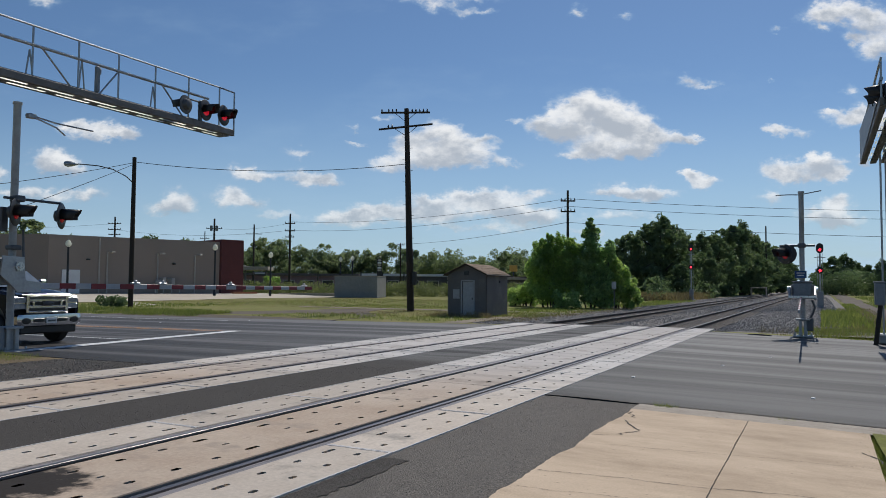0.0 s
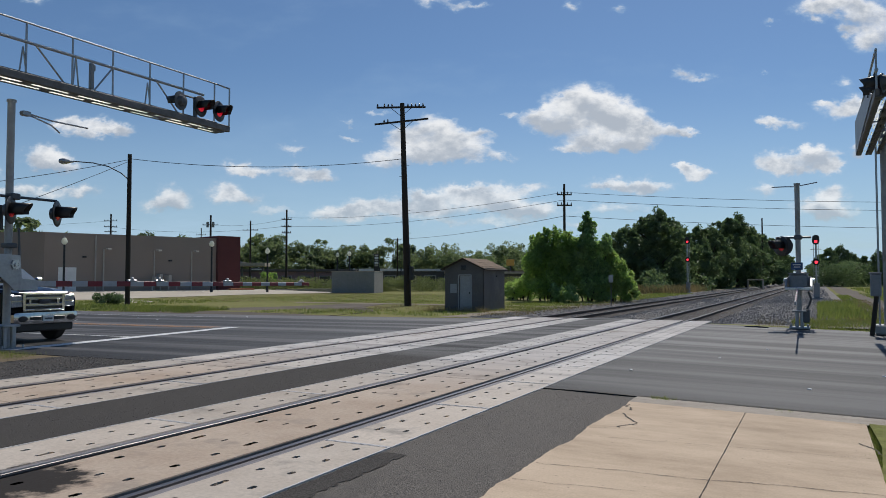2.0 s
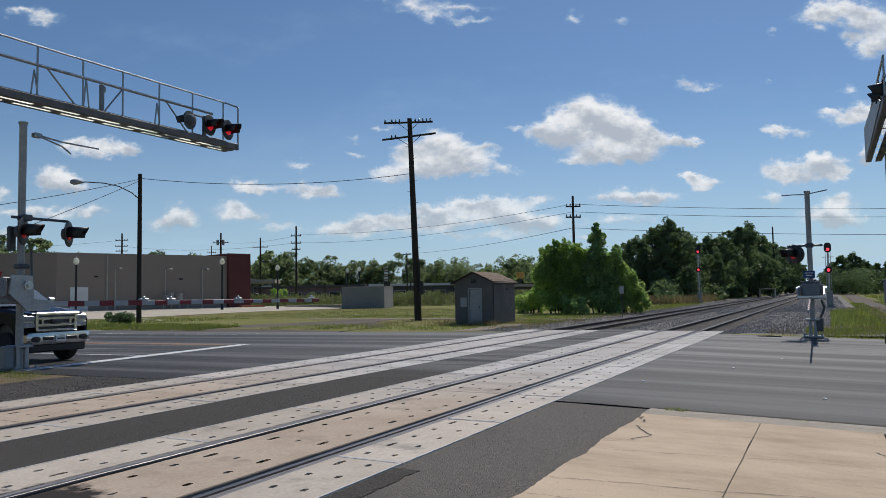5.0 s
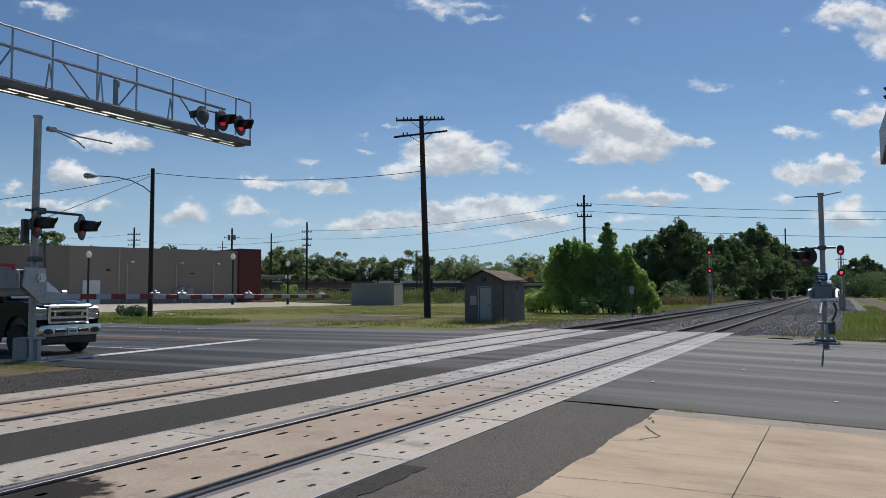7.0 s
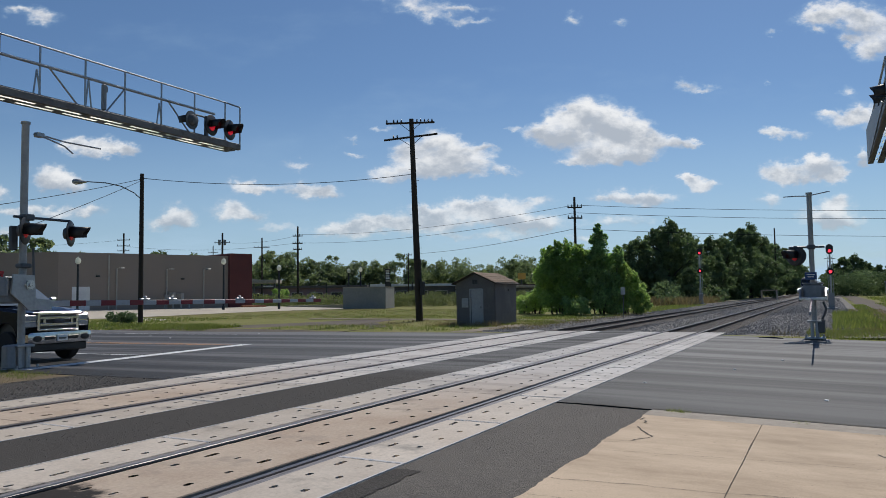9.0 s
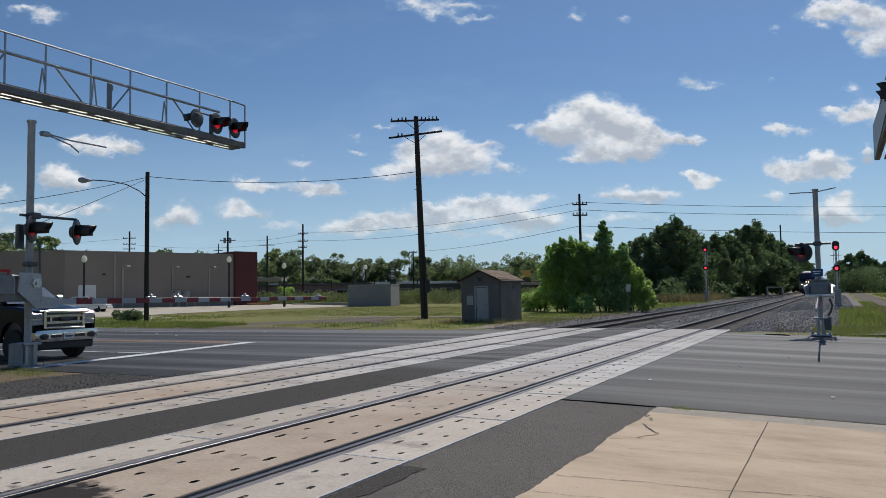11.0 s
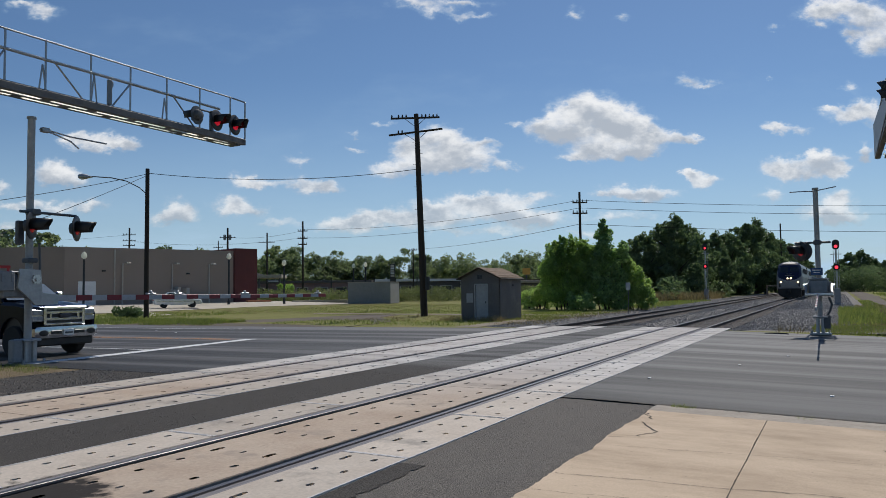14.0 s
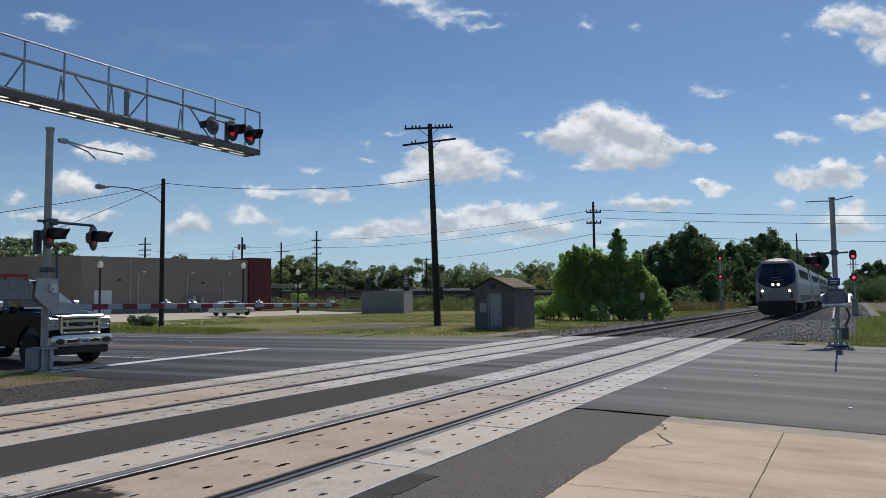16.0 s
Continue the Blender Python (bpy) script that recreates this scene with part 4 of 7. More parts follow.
bush("scrubby green bush behind the shed", pose(-18.3, 60.5, 0),
     [(0, 0, 0.8, 1.5, 1.2, 0.9, 1500), (1.2, 0, 1.1, 0.9, 0.9, 0.8, 800)], 0.16, 25, M_LEAF_BUSH, 4)
bush("clipped hedge bush at the car park edge", pose(-39.5, 36.2, 0), [(0, 0, 0.35, 1.1, 0.7, 0.5, 1200), (0.7, 0.2, 0.3, 0.8, 0.6, 0.4, 700)], 0.09, 26, M_LEAF_TREE, 4)
bush("round dark green bush in the weeds", pose(-50.5, 82.5, 0), [(0, 0, 1.2, 1.7, 1.5, 1.3, 1600)], 0.2, 27, M_LEAF_TREE, 4)

T1 = tree("tree", "tall dark green broadleaf tree in the wood", 13, 4.6, 30000, 0.19, 31, M_LEAF_TREE, 0.06)
T2 = tree("tree", "broad dark green tree in the wood", 11, 4.8, 30000, 0.19, 32, M_LEAF_TREE, 0.04)
T3 = tree("tree", "rounded dark green tree in the wood", 12, 4.0, 26000, 0.19, 33, M_LEAF_TREE, 0.05)
for ob in (T1, T2, T3):
    ob["group"] = "trees of the railway wood"
WOOD_A = [
    (-22.6, 112.3, 8.2),
    (-20.6, 115.7, 10.2),
    (-19.3, 120.9, 12.1),
    (-17.0, 118.8, 12.8),
    (-16.0, 125.0, 11.8),
    (-14.6, 131.5, 10.3),
    (-13.1, 138.0, 11.2),
    (-12.5, 149.7, 12.1),
    (-11.2, 161.7, 14.7),
    (-10.2, 173.7, 16.0),
    (-8.8, 180.1, 14.3),
    (-8.3, 203.1, 14.0),
    (-8.3, 237.2, 14.7),
    (-8.1, 277.2, 15.1),
    (-7.5, 323.0, 15.0),
    (-6.6, 369.0, 13.0),
    (-12.2, 110.0, 5.3),
    (-10.4, 125.8, 6.7),
]
WOOD_RIGHT = [
    (3.6, 260.8, 6.0),
    (5.7, 216.4, 8.1),
    (8.1, 206.3, 9.9),
    (11.1, 213.6, 10.4),
    (13.8, 220.8, 8.8),
    (15.8, 210.5, 7.8),
    (18.1, 200.4, 8.5),
]
FAR_A = [
    (-156.2, 179.8, 15.7),
    (-154.8, 186.2, 16.7),
    (-157.3, 196.3, 18.1),
    (-146.7, 190.6, 15.1),
    (-144.1, 197.7, 13.4),
    (-142.1, 204.5, 15.2),
    (-139.0, 211.8, 13.5),
    (-131.1, 210.4, 12.3),
    (-122.6, 209.4, 15.0),
    (-120.2, 216.4, 12.6),
    (-110.3, 210.4, 10.7),
]
FAR_B = [
    (-114.7, 230.7, 10.2),
    (-108.6, 234.1, 9.4),
    (-103.3, 236.9, 10.6),
    (-96.0, 235.2, 9.6),
    (-82.2, 214.2, 9.8),
    (-68.1, 187.8, 10.0),
    (-68.9, 198.7, 7.5),
    (-126.4, 122.0, 12.3),
    (-129.8, 120.1, 11.9),
    (-112.7, 72.6, 12.5),
    (-115.1, 77.0, 12.0),
    (-125.8, 88.2, 11.3),
    (-126.0, 99.4, 11.2),
    (-118.3, 69.5, 12.2),
    (-150.3, 165.9, 13.7),
]
wood = WOOD_A + WOOD_RIGHT
for k, (x, y, h) in enumerate(wood):
    src = (T1, T2, T3)[k % 3]
    base_h = (13.3, 11.4, 12.2)[k % 3]
    if k < 3:
        ob = src
        ob.matrix_basis = pose(x, y, -0.1, 0, 0, 47 * k)
    else:
        ob = copy_thing(src, pose(x, y, -0.1, 0, 0, 67 * k))
    s = h / base_h
    ob.scale = (s * 1.0, s * 1.0, s)
r = np.random.RandomState(41)
far_blobs = []
for x, y, h in FAR_A + FAR_B:
    w = 6.6 if h > 8 else 4.6
    for k in range(7):
        hh = h * (0.1 + 0.8 * (k + 0.5) / 7)
        d = w * 0.9 * math.sin(math.pi * (0.18 + 0.75 * k / 7))
        a = r.uniform(0, 6.28)
        rr = w * r.uniform(0.4, 0.65)
        far_blobs.append((x + math.cos(a) * d, y + math.sin(a) * d, hh, rr, rr, rr * 0.75, 900))
# an unbroken low belt behind
for k in range(210):
    x, y = -205 + k * 0.78, 176 + k * 0.36 + r.uniform(-7, 7)
    far_blobs.append((x, y, r.uniform(1.5, 10.5), 4.4, 4.0, 3.4, 620))
me = quads_object("far_woods", leaf_cloud(r, lumpy(r, far_blobs, 6), 0.36), 4, M_LEAF_FAR)
tagged(new("far_woods", me), "distant belt of trees on the horizon, haze in their grey-green", "woods", kind="stuff")
mid = []
for k in range(90):
    y = 95 + k * 3.6
    x = -9.6 - r.uniform(0, 7) - (k % 3) * 3
    mid.append((x, y, r.uniform(0.5, 2.6), 1.8, 1.8, 1.4, 300))
for k in range(70):
    mid.append((6.5 + k * 0.3 + r.uniform(-2, 2), 205 + r.uniform(-8, 8), r.uniform(0.8, 4.6), 2.6, 2.4, 1.9, 320))
weeds = []
for k in range(520):
    u_, v_ = r.uniform(-32, 24), r.uniform(106, 115)
    a = radians(28.5)
    x, y = u_ * math.cos(a) - v_ * math.sin(a), u_ * math.sin(a) + v_ * math.cos(a)
    weeds.append((x, y, r.uniform(0.2, 1.5), 0.9, 0.9, r.uniform(0.6, 1.0), 85))
me = quads_object("tall_weeds", leaf_cloud(r, weeds, 0.13), 4, M_REED)
tagged(new("tall_weeds", me), "tall dull green weeds and reeds behind the field", "weeds", kind="stuff")
me = quads_object("undergrowth", leaf_cloud(r, mid, 0.19), 4, M_LEAF_TREE)
tagged(new("undergrowth", me), "dark shrubs and undergrowth along the wood's edge", "undergrowth", kind="stuff")


# ---- crossing signals ----
def facing(x, y, z, nx, ny):
    """A pose whose z axis points level along (nx, ny), x sideways, y up."""
    d = Vector((nx, ny, 0)).normalized()
    side = Vector((0, 0, 1)).cross(d)
    m = Matrix((side, Vector((0, 0, 1)), d)).transposed().to_4x4()
    return Matrix.Translation((x, y, z)) @ m


def flasher(parent, x, y, z, nx, ny, lens, back=True, radius=0.35):
    """A flashing-light head: round background, visor, lens, housing."""
    m = facing(x, y, z, nx, ny)
    mb = MB()
    mb.turned([(radius, 0.0), (radius, 0.012), (radius - 0.012, 0.02), (0.19, 0.02)], m, 24)
    disc = part("background_disc", mb, M_BLACK, parent, "round matt black background", True)
    mb = MB()
    mb.turned([(radius * 0.97, -0.004), (radius * 0.97, -0.012), (0.19, -0.02), (0.18, -0.06), (0.14, -0.15), (0.06, -0.18)], m, 20)
    part("housing", mb, M_DARKGREY, disc, "dark grey back and lamp housing", True)
    mb = MB()
    n = 18
    vv = []
    for h, rr, cut in ((0.02, 0.2, 0.0), (0.5, 0.18, 0.0)):
        for k in range(n + 1):
            a = math.radians(-30 + 240 * k / n)
            drop = 1.0 if h < 0.1 else (0.72 + 0.28 * max(0.0, math.sin(a)))
            vv.append(m @ Vector((rr * math.cos(a), rr * math.sin(a), 0.02 + (h - 0.02) * drop)))
    mb.add(vv, [(k, k + 1, n + 2 + k, n + 1 + k) for k in range(n)])
    vis = part("visor", mb, M_BLACK, disc, "black half-round visor", True)
    sol = vis.modifiers.new("thickness", "SOLIDIFY")
    sol.thickness = 0.008
    mb = MB()
    mb.turned([(0.18, 0.021), (0.17, 0.035), (0.1, 0.055), (0.02, 0.06)], m, 20)
    part("lens", mb, lens, disc, "red glass lens", True)
    return disc


def striped_arm(parent, a, b, h, thick, seg, first_red):
    """A gate arm in red and white lengths, tapered to its tip."""
    a, b = Vector(a), Vector(b)
    n = int((b - a).length / seg)
    d = (b - a).normalized()
    for k in range(n):
        p, q = a + d * seg * k, a + d * (seg * (k + 1) - 0.001)
        hh = h * (1.0 - 0.18 * k / n)
        c = (p + q) / 2
        yaw = math.atan2(d.y, d.x)
        mb = MB().box((0, 0, 0), ((q - p).length, thick, hh), 0.008, Matrix.Translation(c) @ Matrix.Rotation(yaw, 4, "Z") @ Matrix.Rotation(-math.asin(d.z), 4, "Y"))
        red = (k % 2 == 0) == first_red
        part("arm_section", mb, M_ARMRED if red else M_ARMWHITE, parent, "red reflective arm section" if red else "white reflective arm section")


def gate_base(t, x, y, z, height, radius, spread=0.15):
    mb = MB()
    mb.turned([(radius * 1.02, 0.55), (radius, 0.6), (radius, height - 0.06), (radius * 1.25, height - 0.06), (radius * 1.25, height)], Matrix.Translation((x, y, z)), 20)
    part("mast", mb, M_MAST, t, "grey weathered tubular mast", True)
    for sx in (-1, 1):
        for sy in (-1, 1):
            part("base_leg", MB().box((x + sx * spread, y + sy * spread, z + 0.33), (0.11, 0.11, 0.56), 0.02), M_GALV, t, "galvanised base leg")
            bolt = MB().turned([(0.03, 0.05), (0.03, 0.14), (0.02, 0.15)], Matrix.Translation((x + sx * 0.27, y + sy * 0.27, z)), 8)
            part("anchor_bolt", bolt, M_GALV, t)
    part("base_collar", MB().box((x, y, z + 0.62), (0.46, 0.46, 0.06), 0.015), M_GALV, t, "galvanised collar plate")
    part("base_plate", MB().box((x, y, z + 0.03), (0.66, 0.66, 0.06), 0.015), M_GALV, t, "galvanised foot plate")


# left-hand gate, lowered across the lanes
GX, GY = -12.5, 11.75
GZ = gz(GX) - 0.04
gate = thing("crossing_gate", "lowered red and white level crossing gate with grey mast", "crossing gate", group="crossing gates")
gate_base(gate, GX - 0.14, GY, GZ, 6.35, 0.09, 0.11)
mb = MB()
mb.box((GX - 0.1, GY - 0.34, GZ + 0.36), (0.24, 0.24, 0.58), 0.03)
part("junction_box", mb, M_GREYBOX, gate, "grey steel junction box")
mb = MB()
mb.box((GX + 0.0, GY - 0.55, 1.9), (0.5, 0.75, 0.6), 0.05)
mb.box((GX + 0.0, GY - 0.55, 2.24), (0.56, 0.82, 0.05), 0.02)
part("mechanism", mb, M_GREYBOX, gate, "grey enamel gate mechanism case")
mb = MB()
mb.prism([(-0.55, 2.32), (-0.02, 2.3), (0.03, 1.72), (0.45, 1.67), (0.45, 1.43), (-0.15, 1.42), (-0.27, 1.55), (-0.61, 1.85)], 0, GX + 0.33, GX + 0.39)
ob = part("side_arm", mb, M_GALV, gate, "galvanised plate side arm")
ob.location.y = GY
mb = MB()
mb.turned([(0.11, 0.0), (0.11, 0.05), (0.05, 0.05), (0.05, 0.09)], facing(GX + 0.39, GY - 0.15, 2.06, 1, 0), 16)
for k in range(6):
    a = k * math.pi / 3
    mb.turned([(0.018, 0), (0.018, 0.03)], facing(GX + 0.39, GY - 0.15 + 0.12 * math.cos(a), 2.06 + 0.12 * math.sin(a), 1, 0), 6)
part("pivot_hub", mb, M_ALU, gate, "bolted pivot hub")
mb = MB()
mb.box((GX + 0.1, GY - 1.08, 2.02), (0.46, 0.9, 0.5), 0.03)
for k in range(3):
    mb.box((GX + 0.335, GY - 0.71 - k * 0.25, 2.1), (0.02, 0.04, 0.2), 0.005)
part("counterweight", mb, M_GREYBOX, gate, "grey counterweight plates")
mb = MB()
mb.box((GX + 0.3, GY - 1.35, 2.36), (0.05, 1.2, 0.07), 0.01)
for dy in (-1.3, -0.8):
    mb.box((GX + 0.3, GY + dy, 2.29), (0.04, 0.06, 0.1), 0.01)
part("marker_strip", mb, M_RED, gate, "red strip on the counterweight")
part("arm_root", MB().box((GX + 0.2, GY + 0.78, 1.583), (0.05, 0.6, 0.15), 0.008), M_ARMWHITE, gate, "white root of the gate arm")
striped_arm(gate, (GX + 0.2, GY + 1.085, 1.581), (GX + 0.2, GY + 12.0, 1.515), 0.15, 0.05, 0.47, True)
for dy in (3.5, 4.5, 7.4, 11.4):
    mb = MB()
    zc = 1.585 - 0.07 * dy / 11.5
    mb.box((GX + 0.2, GY + dy, zc + 0.1), (0.09, 0.34, 0.06), 0.02)
    mb.turned([(0.055, 0.0), (0.055, 0.05), (0.03, 0.08)], Matrix.Translation((GX + 0.2, GY + dy, zc + 0.12)), 12)
    part("arm_lamp", mb, M_GALV, gate, "small lamp on the gate arm", True)
mb = MB()
mb.tube([(GX, GY - 0.35, 3.78), (GX, GY + 1.2, 3.78)], 0.035, 8)
mb.box((GX, GY, 3.78), (0.3, 0.26, 0.16), 0.03)
part("cross_bar", mb, M_DARKGREY, gate)
flasher(gate, GX + 0.16, GY - 0.15, 3.42, 0.8, 0.6, M_LENS)
flasher(gate, GX + 0.05, GY + 1.18, 3.44, 0.8, 0.6, M_LENS)
mb = MB()
mb.box((GX - 0.2, GY - 0.22, 3.25), (0.12, 0.2, 0.62), 0.03)
mb.box((GX - 0.1, GY, 2.55), (0.3, 0.28, 0.12), 0.03)
mb.tube([(GX + 0.02, GY + 0.16, 3.0), (GX + 0.02, GY + 0.2, 2.2)], 0.03, 8)
part("bracket", mb, M_DARKGREY, gate)
mb = MB()
mb.tube([(GX, GY + 0.13, 5.95), (GX, GY + 0.5, 5.9), (GX, GY + 1.0, 5.78), (GX, GY + 1.25, 5.62)], 0.02, 6)
mb.tube([(GX, GY + 0.15, 5.98), (GX, GY + 1.0, 5.9), (GX, GY + 2.1, 5.9)], 0.022, 6)
mb.box((GX, GY + 0.28, 5.95), (0.16, 0.22, 0.12), 0.02)
part("sign_bracket", mb, M_GALV, gate, "bent steel sign bracket without a sign")


# right-hand gate, arm pointing back across the lanes
RX, RY, RZ = 4.95, 29.15, -0.05
rgate = thing("crossing_gate", "lowered crossing gate on a tall grey mast beside the ballast", "crossing gate", group="crossing gates")
gate_base(rgate, RX, RY, RZ, 5.15, 0.085, 0.08)
mb = MB()
mb.box((RX, RY + 0.05, 1.62), (0.62, 0.5, 0.5), 0.05)
mb.box((RX, RY + 0.05, 1.89), (0.68, 0.56, 0.05), 0.02)
part("mechanism", mb, M_GREYBOX, rgate, "grey enamel gate mechanism case")
for s in (-1, 1):
    mb = MB()
    mb.prism([(0.9, 1.75), (-0.35, 1.72), (-0.75, 1.45), (-0.75, 1.3), (0.0, 1.25), (0.9, 1.42)], 0, RX + s * 0.4 - 0.03, RX + s * 0.4 + 0.03)
    ob = part("side_arm", mb, M_GALV, rgate, "galvanised plate side arm")
    ob.location.y = RY
    mb = MB()
    mb.turned([(0.1, -0.02), (0.1, 0.05), (0.04, 0.07)], facing(RX + s * 0.43, RY, 1.62, s, 0), 14)
    part("pivot_hub", mb, M_ALU, rgate, "bolted pivot hub")
mb = MB()
mb.box((RX, RY - 0.75, 1.36), (0.86, 0.12, 0.1), 0.02)
mb.box((RX + 0.28, RY - 0.6, 1.33), (0.36, 0.3, 0.06), 0.02)
part("yoke", mb, M_ALU, rgate, "bright steel yoke plate")
mb = MB()
mb.box((RX, RY + 1.1, 1.6), (0.8, 0.35, 0.4), 0.03)
part("counterweight", mb, M_GREYBOX, rgate, "grey counterweight plates")
striped_arm(rgate, (RX - 0.03, RY - 0.75, 1.32), (RX + 0.1, RY - 9.2, 1.08), 0.11, 0.045, 0.47, False)
mb = MB().box((RX - 0.05, RY - 0.1, 2.15), (0.38, 0.03, 0.26), 0.01)
part("blue_plate", mb, mat("blue_sign", (0.02, 0.07, 0.2), rough=0.4), rgate, "small blue notice plate")
mb = MB()
for k, w in ((0.05, 0.26), (-0.03, 0.2)):
    mb.box((RX - 0.05, RY - 0.118, 2.15 + k), (w, 0.004, 0.03))
part("notice_bars", mb, M_WHITE, rgate, "illegible white text bars")
mb = MB()
mb.tube([(RX - 0.72, RY, 3.17), (RX + 0.42, RY, 3.17)], 0.04, 8)
mb.box((RX, RY, 3.17), (0.26, 0.26, 0.16), 0.03)
part("cross_bar", mb, M_DARKGREY, rgate)
flasher(rgate, RX - 0.52, RY - 0.02, 2.88, -0.8, -0.6, M_LENS)
flasher(rgate, RX - 0.5, RY + 0.22, 2.88, 0.3, 0.95, M_LENS)
mb = MB()
mb.tube([(RX - 0.05, RY, 4.98), (RX - 0.4, RY, 5.0), (RX - 0.82, RY, 5.0)], 0.02, 6)
mb.tube([(RX + 0.05, RY, 5.0), (RX + 0.65, RY, 5.1)], 0.02, 6)
part("sign_bracket", mb, M_GALV, rgate, "bare steel sign bracket")
mb = MB()
mb.box((RX + 0.22, RY - 0.05, 0.4), (0.22, 0.24, 0.46), 0.03)
mb.tube([(RX + 0.22, RY, 0.6), (RX + 0.32, RY, 0.8), (RX + 0.38, RY, 1.0), (RX + 0.3, RY, 1.25)], 0.04, 8)
part("junction_box", mb, M_DARKGREY, rgate, "dark grey junction box with a conduit")


# cantilever over the lanes, left
M_CHORD = mat("stained_steel", (0.19, 0.175, 0.16), (0.13, 0.12, 0.11), rough=0.6, metal=0.2, fine=10, coarse=1.2, space="Object", dirt=(0.1, 0.08, 0.065))
def truss(t, xf, xb, y0, y1, zb, zm, zt, posts, open_front=False, rows=(-0.245, 0.245), strip=1.05):
    """A walkway truss: two chords, hand rails, posts, diagonals and a floor with glint strips."""
    for x in (xf, xb):
        tall = 0.4 if open_front and x == xb else 0.2
        mb = MB().box((x, (y0 + y1) / 2, zb + tall / 2), (0.09, y1 - y0, tall), 0.012)
        part("bottom_chord", mb, M_CHORD, t, "dark grey steel bottom chord")
        if open_front and x == xf:
            mb = MB().box((x, y1, (zb + zt) / 2 - 0.12), (0.045, 0.045, zt - zb - 0.24), 0.006)
            part("post", mb, M_GALV, t)
            continue
        mb = MB()
        mb.tube([(x, y0, zm), (x, y1 - 0.6, zm)], 0.042, 12)
        part("middle_rail", mb, M_RAILSTEEL, t, "shiny tubular middle rail", True)
        mb = MB()
        mb.tube([(x, y0, zt), (x, y1, zt)], 0.028, 8)
        part("top_rail", mb, M_GALV, t, "tubular hand rail", True)
        for y in posts:
            mb = MB().box((x, y, (zb + zt) / 2), (0.045, 0.045, zt - zb), 0.006)
            part("post", mb, M_GALV, t)
        for k, y in enumerate(posts[:-2]):
            y2 = posts[k + 1]
            mb = MB()
            if k % 3 == 0:
                mb.tube([(x, y + 0.25, zm), (x, y2 - 0.05, zb + 0.2)], 0.025, 6)
            elif k % 3 == 1:
                mb.tube([(x, y, zb + 0.2), (x, y + 0.1, zm)], 0.022, 6)
                mb.tube([(x, y + 0.22, zb + 0.2), (x, y + 0.1, zm)], 0.022, 6)
                mb.tube([(x, y2, zm), (x, y + 0.55, zb + 0.2)], 0.025, 6)
            else:
                mb.tube([(x, y2 - 0.2, zb + 0.2), (x, y2 - 0.09, zm - 0.15)], 0.022, 6)
                mb.tube([(x, y2 + 0.05, zb + 0.2), (x, y2 - 0.09, zm - 0.15)], 0.022, 6)
            part("diagonal", mb, M_GALV, t)
    mb = MB().tube([(xf, y1, zt - (0.24 if open_front else 0)), (xb, y1, zt)], 0.028, 8)
    part("end_rail", mb, M_GALV, t)
    wide = abs(xf - xb)
    for k in (-0.42, 0.0, 0.42):
        mb = MB().box(((xf + xb) / 2 + k * wide, (y0 + y1) / 2, zb + 0.02), (wide * (0.16 if k else 0.3), y1 - y0, 0.04))
        part("floor_board", mb, M_DARKGREY, t, "dark steel walkway board")
    # Added translucent strips that stand in for sun glints on the underside.
    for row, k in enumerate(rows):
        y = y0 + 0.4 + strip * 0.6 * (row % 2)
        while y < y1 - 0.7:
            ln = min(strip, y1 - 0.3 - y)
            mb = MB().box(((xf + xb) / 2 + k * wide, y + ln / 2, zb + 0.006), (wide * 0.46 / len(rows), ln, 0.012))
            part("glint_strip", mb, M_STRIP, t, "translucent strip added for the glints under the walkway")
            mb = MB().box(((xf + xb) / 2 + k * wide, y + ln + 0.14, zb + 0.02), (wide * 0.188, 0.28, 0.038))
            part("cross_plate", mb, M_DARKGREY, t)
            y += strip + 0.28


cant = thing("cantilever_signal", "grey steel cantilever walkway with flashing red lights over the road", "cantilever signal", group="cantilever signals")
POSTS = [8.9, 10.1, 11.24, 12.34, 13.7, 15.03, 16.39, 17.76, 19.16]
truss(cant, -12.4, -13.0, 7.2, 19.25, 6.76, 7.98, 8.5, POSTS, True)
mb = MB()
mb.tube([(-12.7, 7.4, -0.1), (-12.7, 7.4, 8.6)], 0.2, 16)
mb.box((-12.8, 7.4, 0.1), (0.9, 0.9, 0.4), 0.04)
part("mast", mb, M_MAST, cant, "heavy grey tubular mast", True)
mb = MB().box((-13.0, 14.31, 7.55), (0.12, 0.12, 0.75), 0.02)
mb.box((-13.0, 14.36, 7.8), (0.1, 0.12, 0.18), 0.02)
part("control_box", mb, M_GREYBOX, cant, "small grey box on the truss")
for y, nx, ny, lens in ((17.1, -0.99, -0.12, M_LENS), (17.95, 0.98, 0.2, M_LENS_LIT), (18.78, 0.98, 0.2, M_LENS_LIT)):
    flasher(cant, -12.42, y, 7.38, nx, ny, lens, radius=0.35 if nx > 0 else 0.3)
mb = MB()
mb.tube([(-12.45, 17.0, 7.6), (-12.45, 18.9, 7.6)], 0.03, 8)
mb.box((-12.45, 17.75, 7.3), (0.12, 0.12, 0.7), 0.02)
part("head_bracket", mb, M_DARKGREY, cant)

# cantilever on the other side of the crossing, seen end on
cant2 = thing("cantilever_signal", "grey steel cantilever walkway with side sheeting and a ladder mast", "cantilever signal", group="cantilever signals")
truss(cant2, 6.87, 7.5, 20.0, 29.2, 5.95, 6.6, 7.08, [20.1, 22.2, 24.4, 26.6, 29.1], rows=())
